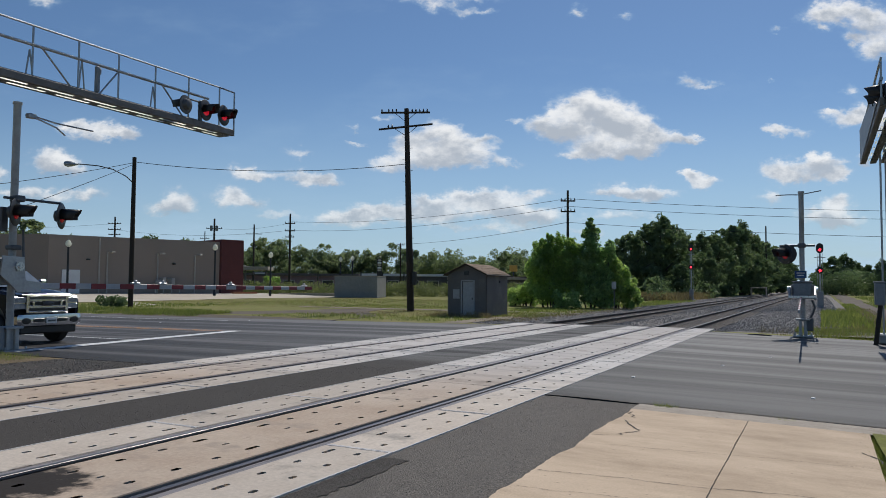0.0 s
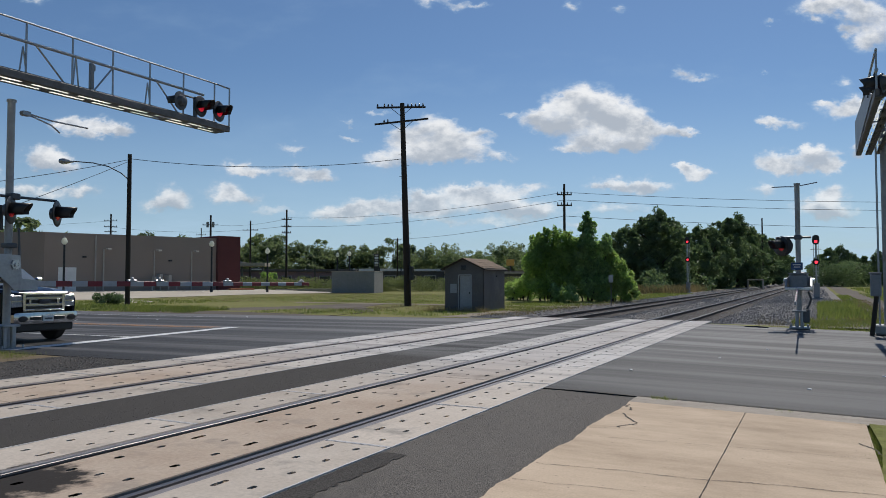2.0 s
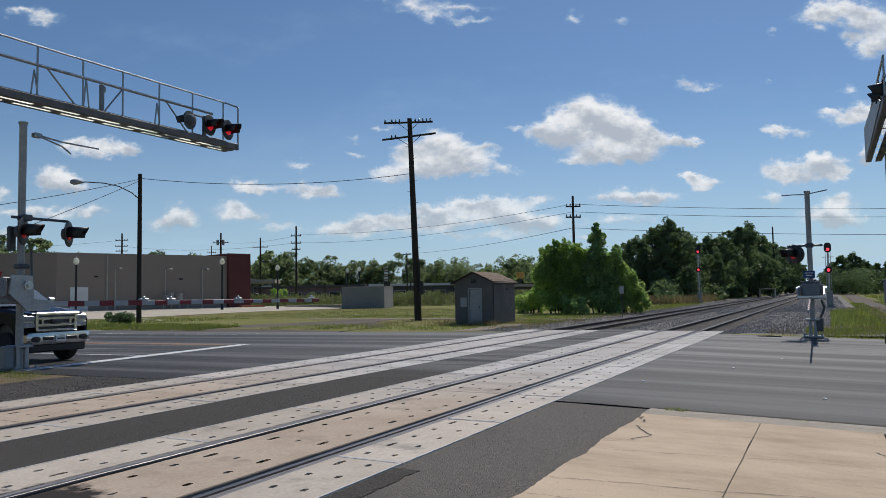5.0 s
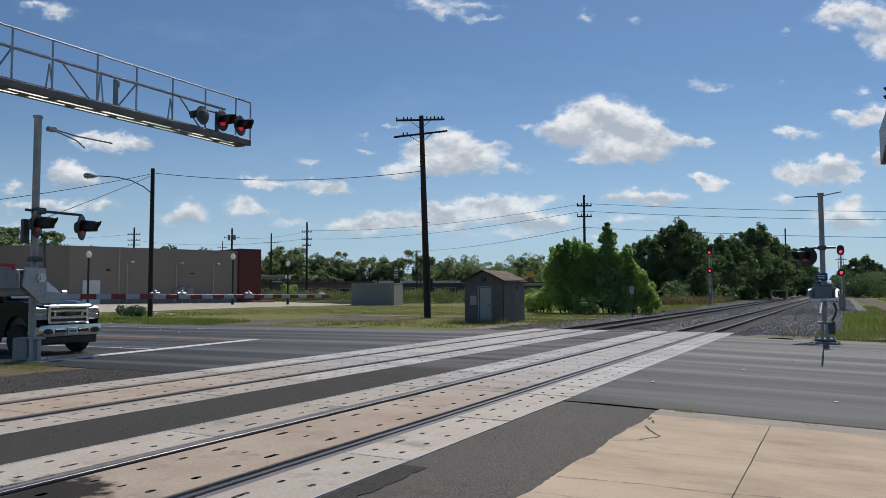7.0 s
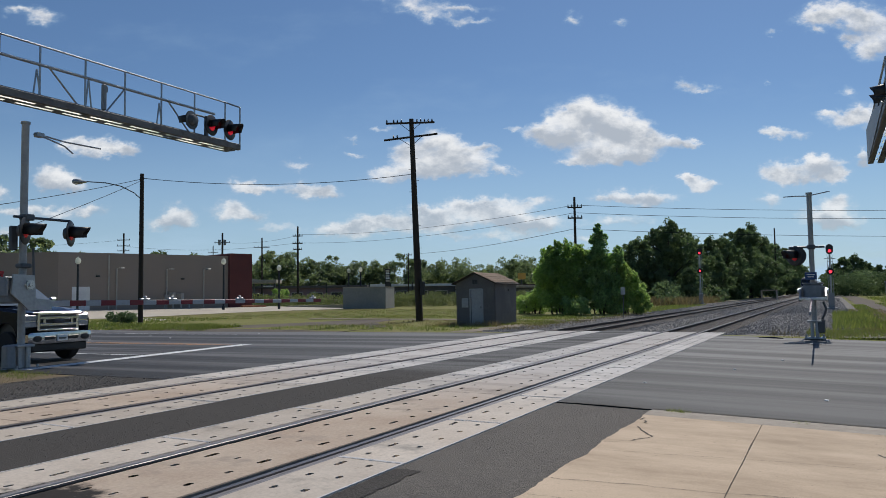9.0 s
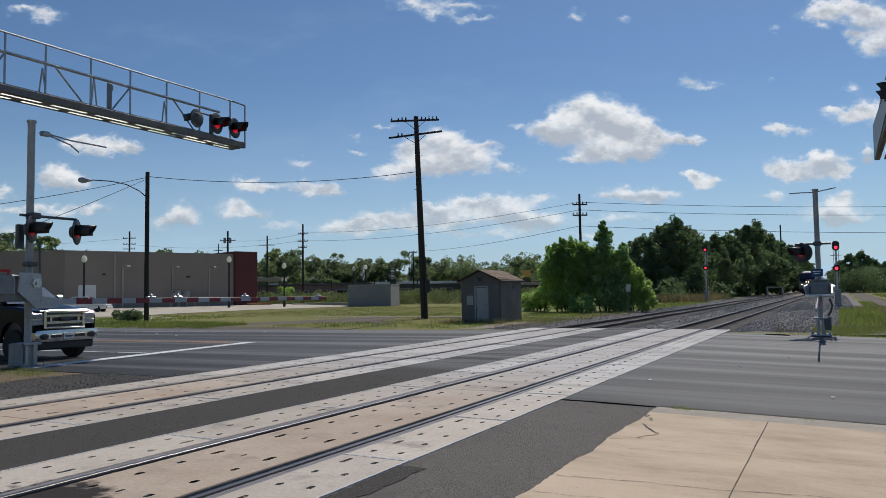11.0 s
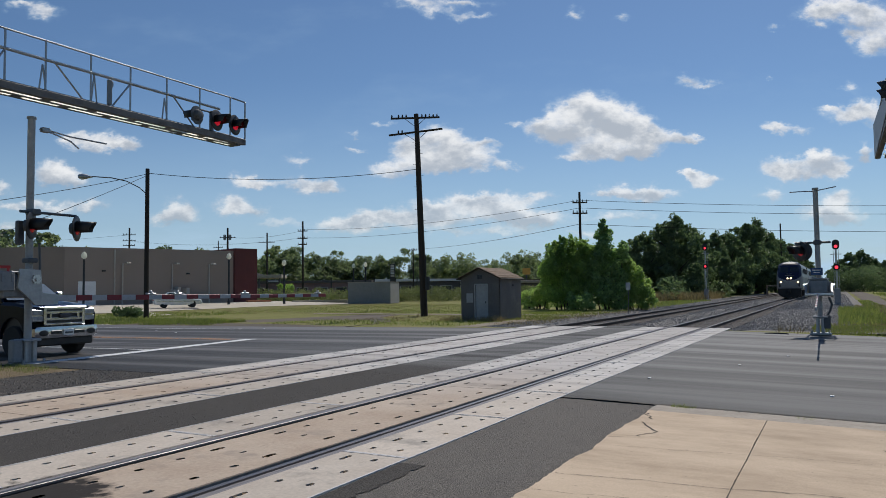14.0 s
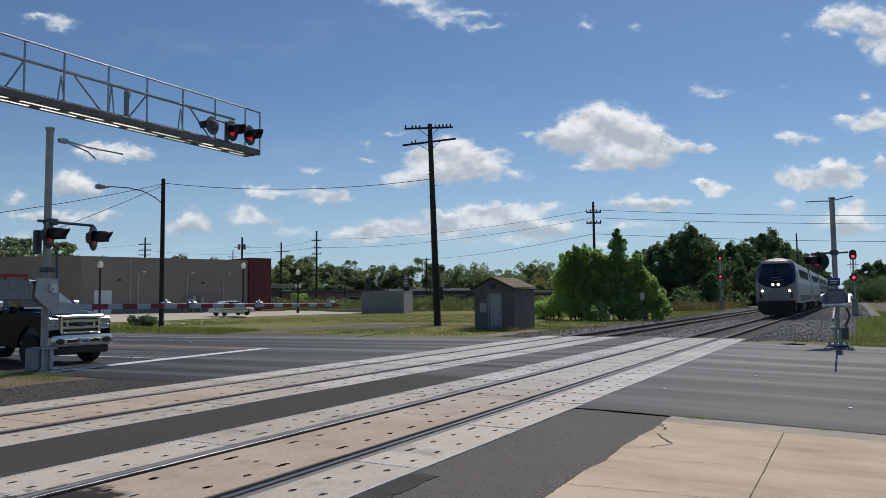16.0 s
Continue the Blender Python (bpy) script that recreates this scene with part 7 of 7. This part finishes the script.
def locomotive():
    t = thing("locomotive", "silver passenger diesel locomotive with a navy nose and lit headlamps", "locomotive", group="train")
    zs = steps(1.0, 3.9, 40) + steps(3.93, 4.36, 12)
    xs = [math.sin(radians(a)) for a in steps(-90, 90, 40)]
    shell, nose, screen = MB(), MB(), MB()

    def level(z):
        half = float(np.interp(z, (1.0, 2.5, 3.6, 3.9, 4.1, 4.22, 4.3, 4.36), (1.5, 1.5, 1.36, 1.26, 1.08, 0.84, 0.55, 0.02)))
        y0 = float(np.interp(z, (1.0, 1.3, 2.1, 2.5, 3.0, 3.6, 3.9, 4.1, 4.22, 4.36), (0.1, 0.02, 0.0, 0.08, 0.3, 0.62, 0.82, 1.05, 1.4, 2.2)))
        row = [(half * x, y0 + 0.14 * x * x + 0.5 * max(0.0, (abs(x) - 0.7) / 0.3) ** 2, z) for x in xs]
        return [(-half, 20.9, z), (-half, 3.0, z)] + row + [(half, 3.0, z), (half, 20.9, z)]

    rows = [level(z) for z in zs]
    for a, b in zip(rows, rows[1:]):
        for k in range(len(a) - 1):
            pts = [a[k], a[k + 1], b[k + 1], b[k]]
            cx, cy, cz = (sum(p[i] for p in pts) / 4 for i in range(3))
            if cy < 1.75 and abs(cx) < 1.38 and 2.1 + 0.5 * (abs(cx) / 1.35) ** 2.5 < cz < 4.26:
                glass = 3.02 < cz < 3.68 and 0.06 < abs(cx) < 1.12
                (screen if glass else nose).add(pts, [(0, 1, 2, 3)])
            else:
                shell.add(pts, [(0, 1, 2, 3)])
    for nm, grid, paint, words in (("body_shell", shell, M_SILVER, "silver body"), ("nose_mask", nose, M_BLUE, "navy blue nose"), ("windscreen", screen, M_WINDOW, "dark windscreen panes")):
        skin = part(nm, grid, paint, t, words, True)
        weld = bmesh.new()
        weld.from_mesh(skin.data)
        bmesh.ops.remove_doubles(weld, verts=weld.verts, dist=0.0005)
        bmesh.ops.recalc_face_normals(weld, faces=weld.faces)
        weld.to_mesh(skin.data)
        weld.free()
    part("rear_wall", MB().box((0, 20.85, 2.4), (2.8, 0.1, 3.0), 0.02), M_UNDER, t)
    mb = MB()
    for a, b in ((0.0, 0.5), (0.0, -0.5), (0.18, 0.3), (0.18, -0.3)):
        mb.tube([(0, 0.10 + a * 0.4, 2.66 + a), (b, 0.12 + a * 0.4, 2.7 + a)], 0.025, 5)
    part("nose_mark", mb, M_STEEL, t, "plain silver winged mark")
    for s in (-1, 1):
        mb = MB()
        mb.turned([(0.1, 0.0), (0.1, 0.05), (0.07, 0.07)], facing(s * 0.19, 0.02, 2.34, 0, -1), 16)
        part("headlamp", mb, M_HEADLAMP, t, "bright lit headlamp", True)
        mb = MB()
        mb.turned([(0.085, 0.0), (0.085, 0.05), (0.05, 0.06)], facing(s * 0.98, 0.06, 1.9, 0, -1), 14)
        part("ditch_lamp", mb, M_HEADLAMP if s > 0 else glow("ditch_lamp_dim", (1, 0.7, 0.4), 5.0), t, "lit ditch lamp", True)
        part("marker_box", MB().box((s * 0.98, 0.14, 1.56), (0.4, 0.12, 0.4), 0.03), M_UNDER, t, "black square recess")
        mb = MB()
        for x0, x1 in ((1.9, 2.55), (2.7, 3.2)):
            mb.add([(s * 1.455, x0 + 0.12, 3.0), (s * 1.455, x1, 3.0), (s * 1.375, x1, 3.6), (s * 1.375, x0 + 0.32, 3.6)], [(0, 1, 2, 3)])
        part("cab_window", mb, M_WINDOW, t, "dark cab side windows")
        part("door", MB().box((s * 1.5, 3.75, 1.85), (0.03, 0.75, 1.3), 0.01), M_STEEL, t)
        for k in range(6):
            part("side_grille", MB().box((s * 1.42, 6.0 + k * 2.2, 3.2), (0.06, 1.7, 0.7), 0.01, Matrix.Identity(4)), M_UNDER, t, "dark louvred grille")
        part("side_stripe", MB().box((s * 1.502, 11.5, 1.35), (0.014, 17.5, 0.45)), M_BLUE, t, "navy stripe")
        part("fuel_tank", MB().box((s * 0.75, 10.5, 0.7), (1.3, 5.0, 0.75), 0.15), M_UNDER, t)
    mb = MB().prism([(-1.35, 1.15), (1.35, 1.15), (1.3, 0.5), (0.9, 0.16), (-0.9, 0.16), (-1.3, 0.5)], 1, -0.05, 0.5)
    part("pilot", mb, M_UNDER, t, "black pilot plate")
    mb = MB().box((0, -0.3, 0.82), (0.3, 0.5, 0.3), 0.05)
    part("coupler", mb, M_UNDER, t)
    for k in range(3):
        mb = MB()
        mb.turned([(0.75, 0), (0.75, 0.14), (0.6, 0.18)], Matrix.Translation((0, 14 + k * 1.9, 4.3)), 18)
        part("roof_fan", mb, M_UNDER, t, "dark roof fan")
    part("roof_hatch", MB().box((0, 8.0, 4.38), (1.3, 4.0, 0.12), 0.03), M_SILVER, t)
    bogie(t, 3.6, 2.7)
    bogie(t, 17.2, 2.7)
    return t


def coach():
    t = thing("passenger_coach", "stainless steel passenger coach with a dark window band", "railway coach", group="train")
    mb = MB()
    sec = [(-1.5, 0.85), (-1.52, 2.4), (-1.48, 4.0), (-1.2, 4.55), (-0.6, 4.75), (0.6, 4.75), (1.2, 4.55), (1.48, 4.0), (1.52, 2.4), (1.5, 0.85)]
    mb.prism(sec, 1, 0.3, 25.3)
    part("body_shell", mb, M_STEEL, t, "fluted stainless body")
    for s in (-1, 1):
        for z in (1.95, 3.65):
            for k in range(10):
                part("window", MB().box((s * 1.52, 2.3 + k * 2.3, z), (0.03, 1.5, 0.62), 0.01), M_WINDOW, t, "dark window")
        part("side_stripe", MB().box((s * 1.535, 12.8, 2.8), (0.012, 24.6, 0.5)), M_BLUE, t, "navy stripe")
    part("gangway", MB().box((0, 0.15, 2.4), (1.1, 0.3, 2.4), 0.05), M_UNDER, t)
    bogie(t, 3.3, 2.6, 0.46)
    bogie(t, 22.3, 2.6, 0.46)
    return t


lead = locomotive()
lead.scale = (1.02, 1, 1.1)
second = copy_thing(lead, Matrix.Identity(4))
second["label"] = "second silver diesel locomotive coupled behind the first"
cars = [(lead, 0.0), (second, 21.6)]
c0 = coach()
cars.append((c0, 43.2))
for k in range(1, 4):
    cars.append((copy_thing(c0, Matrix.Identity(4)), 43.2 + 25.9 * k))

# ---- clouds ----
CLOUD_BIG = [
    (0.2111, 0.2488, 0.0350, 0.0197),
    (0.2382, 0.2408, 0.0349, 0.0197),
    (0.1837, 0.2331, 0.0272, 0.0173),
    (0.1563, 0.2175, 0.0310, 0.0141),
    (0.2145, 0.2150, 0.0620, 0.0235),
    (0.2689, 0.2250, 0.0349, 0.0196),
    (0.2919, 0.2092, 0.0349, 0.0172),
    (0.3306, 0.2067, 0.0271, 0.0110),
    (0.3576, 0.2035, 0.0155, 0.0047),
    (0.2295, 0.1860, 0.0464, 0.0141),
    (0.2837, 0.1858, 0.0348, 0.0109),
    (0.1907, 0.1783, 0.0193, 0.0062),
    (0.1099, 0.2279, 0.0140, 0.0047),
    (0.3557, 0.2869, 0.0171, 0.0079),
    (0.3789, 0.2797, 0.0218, 0.0047),
    (0.3603, 0.1520, 0.0216, 0.0109),
    (0.3755, 0.1442, 0.0232, 0.0093),
    (0.3527, 0.1582, 0.0116, 0.0070),
]
CLOUD_MIDDLE = [
    (0.0089, 0.2063, 0.0349, 0.0196),
    (0.0360, 0.1905, 0.0310, 0.0196),
    (0.0591, 0.1787, 0.0348, 0.0156),
    (0.0049, 0.1672, 0.0387, 0.0140),
    (0.0748, 0.1998, 0.0194, 0.0055),
    (0.1055, 0.1684, 0.0271, 0.0062),
    (-0.0337, 0.1970, 0.0310, 0.0141),
    (-0.0647, 0.1636, 0.0348, 0.0125),
    (-0.0183, 0.1751, 0.0309, 0.0125),
    (-0.0725, 0.2262, 0.0194, 0.0063),
    (-0.1034, 0.1895, 0.0232, 0.0047),
    (-0.1112, 0.2145, 0.0116, 0.0063),
    (-0.1808, 0.1796, 0.0232, 0.0086),
    (-0.1805, 0.1445, 0.0348, 0.0124),
    (-0.1419, 0.1405, 0.0232, 0.0093),
    (-0.2578, 0.1526, 0.0325, 0.0101),
    (-0.2346, 0.1486, 0.0232, 0.0070),
]
CLOUD_LEFT = [
    (-0.3461, 0.1140, 0.0216, 0.0124),
    (-0.3574, 0.1025, 0.0308, 0.0077),
    (-0.2729, 0.1215, 0.0216, 0.0109),
    (-0.2535, 0.1098, 0.0231, 0.0077),
    (-0.4600, 0.2079, 0.0543, 0.0133),
    (-0.4289, 0.2015, 0.0310, 0.0094),
    (-0.4989, 0.2119, 0.0155, 0.0063),
    (-0.5210, 0.1690, 0.0309, 0.0172),
    (-0.4974, 0.1534, 0.0386, 0.0117),
    (-0.5899, 0.1459, 0.0216, 0.0109),
    (-0.5891, 0.1187, 0.0309, 0.0062),
    (-0.5274, 0.1185, 0.0386, 0.0093),
    (-0.4658, 0.1222, 0.0231, 0.0078),
    (-0.5307, 0.3885, 0.0219, 0.0112),
    (-0.5663, 0.3983, 0.0235, 0.0064),
    (-0.5806, 0.0932, 0.0308, 0.0062),
]
CLOUD_LOW = [
    (0.0818, 0.1164, 0.0424, 0.0109),
    (0.1048, 0.1009, 0.0462, 0.0108),
    (0.1356, 0.0930, 0.0462, 0.0093),
    (0.0510, 0.1204, 0.0231, 0.0093),
    (0.1436, 0.1263, 0.0270, 0.0070),
    (0.2749, 0.1313, 0.0386, 0.0093),
    (0.3056, 0.1258, 0.0309, 0.0078),
    (0.2440, 0.1275, 0.0231, 0.0047),
    (0.2511, 0.0965, 0.0462, 0.0070),
    (-0.0724, 0.1015, 0.0385, 0.0093),
    (-0.0338, 0.0936, 0.0385, 0.0093),
    (-0.1031, 0.0900, 0.0308, 0.0093),
    (-0.0107, 0.1129, 0.0231, 0.0093),
    (-0.1416, 0.0886, 0.0308, 0.0062),
    (0.0124, 0.0989, 0.0246, 0.0155),
    (-0.2110, 0.0942, 0.0308, 0.0062),
    (0.0738, 0.0778, 0.0462, 0.0054),
    (0.2122, 0.0735, 0.0308, 0.0046),
]
CLOUD_RIGHT = [
    (0.4685, 0.2826, 0.0078, 0.0024),
    (0.5810, 0.2735, 0.0140, 0.0079),
    (0.5719, 0.2357, 0.0349, 0.0142),
    (0.5993, 0.2435, 0.0233, 0.0142),
    (0.5489, 0.2452, 0.0155, 0.0047),
    (0.4705, 0.2188, 0.0171, 0.0078),
    (0.5014, 0.2156, 0.0310, 0.0094),
    (0.4765, 0.1617, 0.0294, 0.0172),
    (0.5072, 0.1577, 0.0309, 0.0156),
    (0.5461, 0.1654, 0.0309, 0.0156),
    (0.5311, 0.1771, 0.0232, 0.0109),
    (0.5574, 0.1560, 0.0193, 0.0093),
    (0.4637, 0.1229, 0.0216, 0.0078),
    (0.5600, 0.1202, 0.0231, 0.0093),
    (0.5363, 0.1033, 0.0308, 0.0108),
    (0.5590, 0.0916, 0.0462, 0.0093),
    (0.5970, 0.1808, 0.0108, 0.0156),
    (0.6337, 0.2276, 0.0310, 0.0157),
]
CLOUD_HIGH = [
    (-0.0177, 0.4003, 0.0470, 0.0096),
    (0.0057, 0.3843, 0.0196, 0.0096),
    (0.0370, 0.3802, 0.0172, 0.0064),
    (0.0528, 0.3961, 0.0392, 0.0048),
    (0.2014, 0.3820, 0.0125, 0.0080),
    (0.2639, 0.3754, 0.0110, 0.0064),
    (0.0683, 0.3801, 0.0157, 0.0048),
    (0.5617, 0.3863, 0.0313, 0.0160),
    (0.6005, 0.3782, 0.0313, 0.0224),
    (0.5301, 0.3784, 0.0274, 0.0112),
    (0.5373, 0.3609, 0.0109, 0.0056),
    (0.6065, 0.3304, 0.0195, 0.0143),
    (0.4746, 0.3571, 0.0094, 0.0032),
    (0.5837, 0.3464, 0.0117, 0.0080),
    (0.6465, 0.3541, 0.0391, 0.0319),
    (-0.0491, 0.4205, 0.0549, 0.0112),
]
cm = bpy.data.materials.new("cumulus")
cm.use_nodes = True
nt = cm.node_tree
nt.nodes.remove(nt.nodes["Principled BSDF"])


def math_node(op, a, b=None, clamp=False):
    n = nt.nodes.new("ShaderNodeMath")
    n.operation, n.use_clamp = op, clamp
    for sock, val in zip(n.inputs, (a, b)):
        if val is None:
            continue
        if isinstance(val, bpy.types.NodeSocket):
            nt.links.new(val, sock)
        else:
            sock.default_value = val
    return n.outputs[0]


def vec_node(op, a, b):
    n = nt.nodes.new("ShaderNodeVectorMath")
    n.operation = op
    for sock, val in zip(n.inputs, (a, b)):
        if val is None:
            continue
        if isinstance(val, bpy.types.NodeSocket):
            nt.links.new(val, sock)
        else:
            sock.default_value = val
    return n


def smooth(v, lo, hi):
    n = nt.nodes.new("ShaderNodeMapRange")
    n.interpolation_type = "SMOOTHSTEP"
    nt.links.new(v, n.inputs["Value"])
    n.inputs["From Min"].default_value, n.inputs["From Max"].default_value = lo, hi
    return n.outputs["Result"]


oc = nt.nodes.new("ShaderNodeTexCoord").outputs["Object"]
sp = nt.nodes.new("ShaderNodeSeparateXYZ")
nt.links.new(oc, sp.inputs[0])
u_ = math_node("DIVIDE", sp.outputs[0], sp.outputs[1])
v_ = math_node("DIVIDE", sp.outputs[2], sp.outputs[1])
cb = nt.nodes.new("ShaderNodeCombineXYZ")
nt.links.new(u_, cb.inputs[0])
nt.links.new(v_, cb.inputs[1])
uv = cb.outputs[0]


def fbm(scale, detail, offset, squash=1.5):
    mp = nt.nodes.new("ShaderNodeMapping")
    mp.inputs["Scale"].default_value = (1, squash, 1)
    mp.inputs["Location"].default_value = offset
    nt.links.new(uv, mp.inputs["Vector"])
    n = nt.nodes.new("ShaderNodeTexNoise")
    n.inputs["Scale"].default_value, n.inputs["Detail"].default_value, n.inputs["Roughness"].default_value = scale, detail, 0.58
    nt.links.new(mp.outputs[0], n.inputs["Vector"])
    return n


wob = vec_node("SUBTRACT", fbm(34, 4, (3, 7, 0)).outputs["Color"], (0.5, 0.5, 0.5)).outputs[0]
wob = vec_node("MULTIPLY", wob, (0.04, 0.03, 0.0)).outputs[0]
wob2 = vec_node("SUBTRACT", fbm(95, 4, (8, 2, 0)).outputs["Color"], (0.5, 0.5, 0.5)).outputs[0]
wob = vec_node("ADD", wob, vec_node("MULTIPLY", wob2, (0.010, 0.008, 0.0)).outputs[0]).outputs[0]
pw = vec_node("ADD", uv, wob).outputs[0]
heap = None
for group in (CLOUD_BIG, CLOUD_MIDDLE, CLOUD_LEFT, CLOUD_LOW, CLOUD_RIGHT, CLOUD_HIGH):
    for cu, cv, ru, rv in group:
        swell = 1.4 if cv < 0.14 else 1.15
        ku, kv = 1 / (ru * swell), 1 / (rv * 1.06 * swell)
        d = vec_node("MULTIPLY_ADD", pw, (ku, kv, 0))
        d.inputs[2].default_value = (-cu * ku, -cv * kv, 1)
        e2 = math_node("MULTIPLY_ADD", vec_node("DOT_PRODUCT", d.outputs[0], d.outputs[0]).outputs["Value"], -1.45)
        e2.node.inputs[2].default_value = 1.45 + math.log(min(1.0, 0.5 + rv * 32 * swell))
        f = math_node("EXPONENT", e2)
        sc = vec_node("SCALE", d.outputs[0], None)
        nt.links.new(f, sc.inputs["Scale"])
        heap = sc.outputs[0] if heap is None else vec_node("ADD", heap, sc.outputs[0]).outputs[0]
piled = nt.nodes.new("ShaderNodeSeparateXYZ")
nt.links.new(heap, piled.inputs[0])
under, total = piled.outputs[1], piled.outputs[2]
field = math_node("MULTIPLY", total, 0.9)
fine_n = fbm(26, 6, (1, 2, 0)).outputs["Fac"]
lump_n = fbm(12, 5, (5, 1, 0)).outputs["Fac"]
wisp = fbm(60, 6, (4, 3, 0), 1.8).outputs["Fac"]
ragged = math_node("ADD", math_node("MULTIPLY", math_node("SUBTRACT", fine_n, 0.5), 1.25), math_node("MULTIPLY", math_node("SUBTRACT", wisp, 0.5), 0.45))
near = smooth(field, 0.03, 0.35)
f2 = math_node("ADD", math_node("MINIMUM", field, 1.1), math_node("MULTIPLY", ragged, near))
alpha = smooth(f2, 0.06, 1.15)
haze = math_node("MULTIPLY", smooth(v_, 0.16, 0.0), math_node("MULTIPLY", smooth(fbm(7, 5, (9, 4, 0), 3.5).outputs["Fac"], 0.38, 0.75), 0.45))
thin = math_node("MULTIPLY", smooth(fbm(5, 6, (2, 8, 0), 2.5).outputs["Fac"], 0.52, 0.8), 0.12)
puff = math_node("MULTIPLY", alpha, math_node("ADD", math_node("MULTIPLY", smooth(v_, 0.04, 0.2), 0.22), 0.73))
low_air = math_node("MULTIPLY", smooth(v_, 0.30, -0.02), 0.6)
alpha = math_node("MAXIMUM", puff, math_node("ADD", low_air, math_node("ADD", haze, thin)), True)
relief = math_node("SUBTRACT", fbm(22, 5, (5, 1, 0)).outputs["Fac"], fbm(22, 5, (5, 1.03, 0)).outputs["Fac"])
lit = math_node("DIVIDE", under, math_node("ADD", total, 0.08))
belly = math_node("ADD", math_node("MULTIPLY", math_node("MINIMUM", total, 1.6), 0.4), math_node("MULTIPLY", math_node("SUBTRACT", lump_n, 0.5), 0.6))
belly = math_node("SUBTRACT", belly, math_node("MULTIPLY", lit, 0.7))
shade = smooth(math_node("ADD", belly, math_node("MULTIPLY", relief, 1.7)), -0.02, 0.9)
ccol = mixed(nt, shade, (0.98, 0.99, 1.0), (0.49, 0.54, 0.61))
ccol = mixed(nt, smooth(puff, 0.0, 0.7), (0.46, 0.65, 0.84), ccol)
em = nt.nodes.new("ShaderNodeEmission")
nt.links.new(ccol, em.inputs["Color"])
em.inputs["Strength"].default_value = 0.9
tr = nt.nodes.new("ShaderNodeBsdfTransparent")
mxs = nt.nodes.new("ShaderNodeMixShader")
nt.links.new(alpha, mxs.inputs[0])
nt.links.new(tr.outputs[0], mxs.inputs[1])
nt.links.new(em.outputs[0], mxs.inputs[2])
nt.links.new(mxs.outputs[0], nt.nodes["Material Output"].inputs["Surface"])
mb = MB()
na, ne, RAD = 40, 16, 2600.0
v = []
for j in range(ne + 1):
    e = radians(-1.0 + 41.0 * j / ne)
    for i in range(na + 1):
        a = radians(-62 + 124 * i / na)
        v.append((RAD * math.sin(a) * math.cos(e), RAD * math.cos(a) * math.cos(e), RAD * math.sin(e)))
mb.add(v, [(j * (na + 1) + i, j * (na + 1) + i + 1, (j + 1) * (na + 1) + i + 1, (j + 1) * (na + 1) + i) for j in range(ne) for i in range(na)])
clouds = tagged(part("backdrop", mb, cm), "drifting white and grey cumulus clouds", "clouds", kind="structure")


# ---- what moves ----
def motions():
    for ob, back in cars:
        walk(ob, [(t, pose(0, 64.3 + 20.3 * (16 - t) + back, 0.014)) for t in (0, 4, 8, 12, 16)])
    walk(clouds, [(t, pose(EYE.x, EYE.y, EYE.z, 0, 0, 28.46 + 0.059 * (t - 7))) for t in (0, 8, 16)])
    way = ((0, -110.0, 19.0), (4, -98.0, 27.5), (9.2, -67.2, 46.0), (10.2, -64.5, 48.0), (11.3, -61.7, 50.1), (12.0, -59.1, 51.5), (13.0, -56.9, 52.9), (14.0, -54.9, 54.6), (15.0, -54.2, 56.6), (15.5, -53.9, 57.8), (16, -53.75, 59.0))
    ts, xs, ys = zip(*way)
    rows, spin, gone = [], [], 0.0
    last = None
    for k in range(161):
        t = k / 10
        x, y = float(np.interp(t, ts, xs)), float(np.interp(t, ts, ys))
        t2 = min(16.0, t + 0.6)
        t1 = max(0.0, t2 - 1.2)
        dx, dy = np.interp(t2, ts, xs) - np.interp(t1, ts, xs), np.interp(t2, ts, ys) - np.interp(t1, ts, ys)
        if last:
            gone += math.hypot(x - last[0], y - last[1])
        last = (x, y)
        if k % 4 == 0:
            rows.append((t, pose(x, y, 0.16, 0, 0, math.degrees(math.atan2(dy, dx)))))
        spin.append((t, math.degrees(gone / 0.33)))
    walk(sedan, rows)
    for w, x, y in sedan_wheels:
        walk(w, [(t, pose(x, y, 0.33, 0, a, 0)) for t, a in spin])


motions()
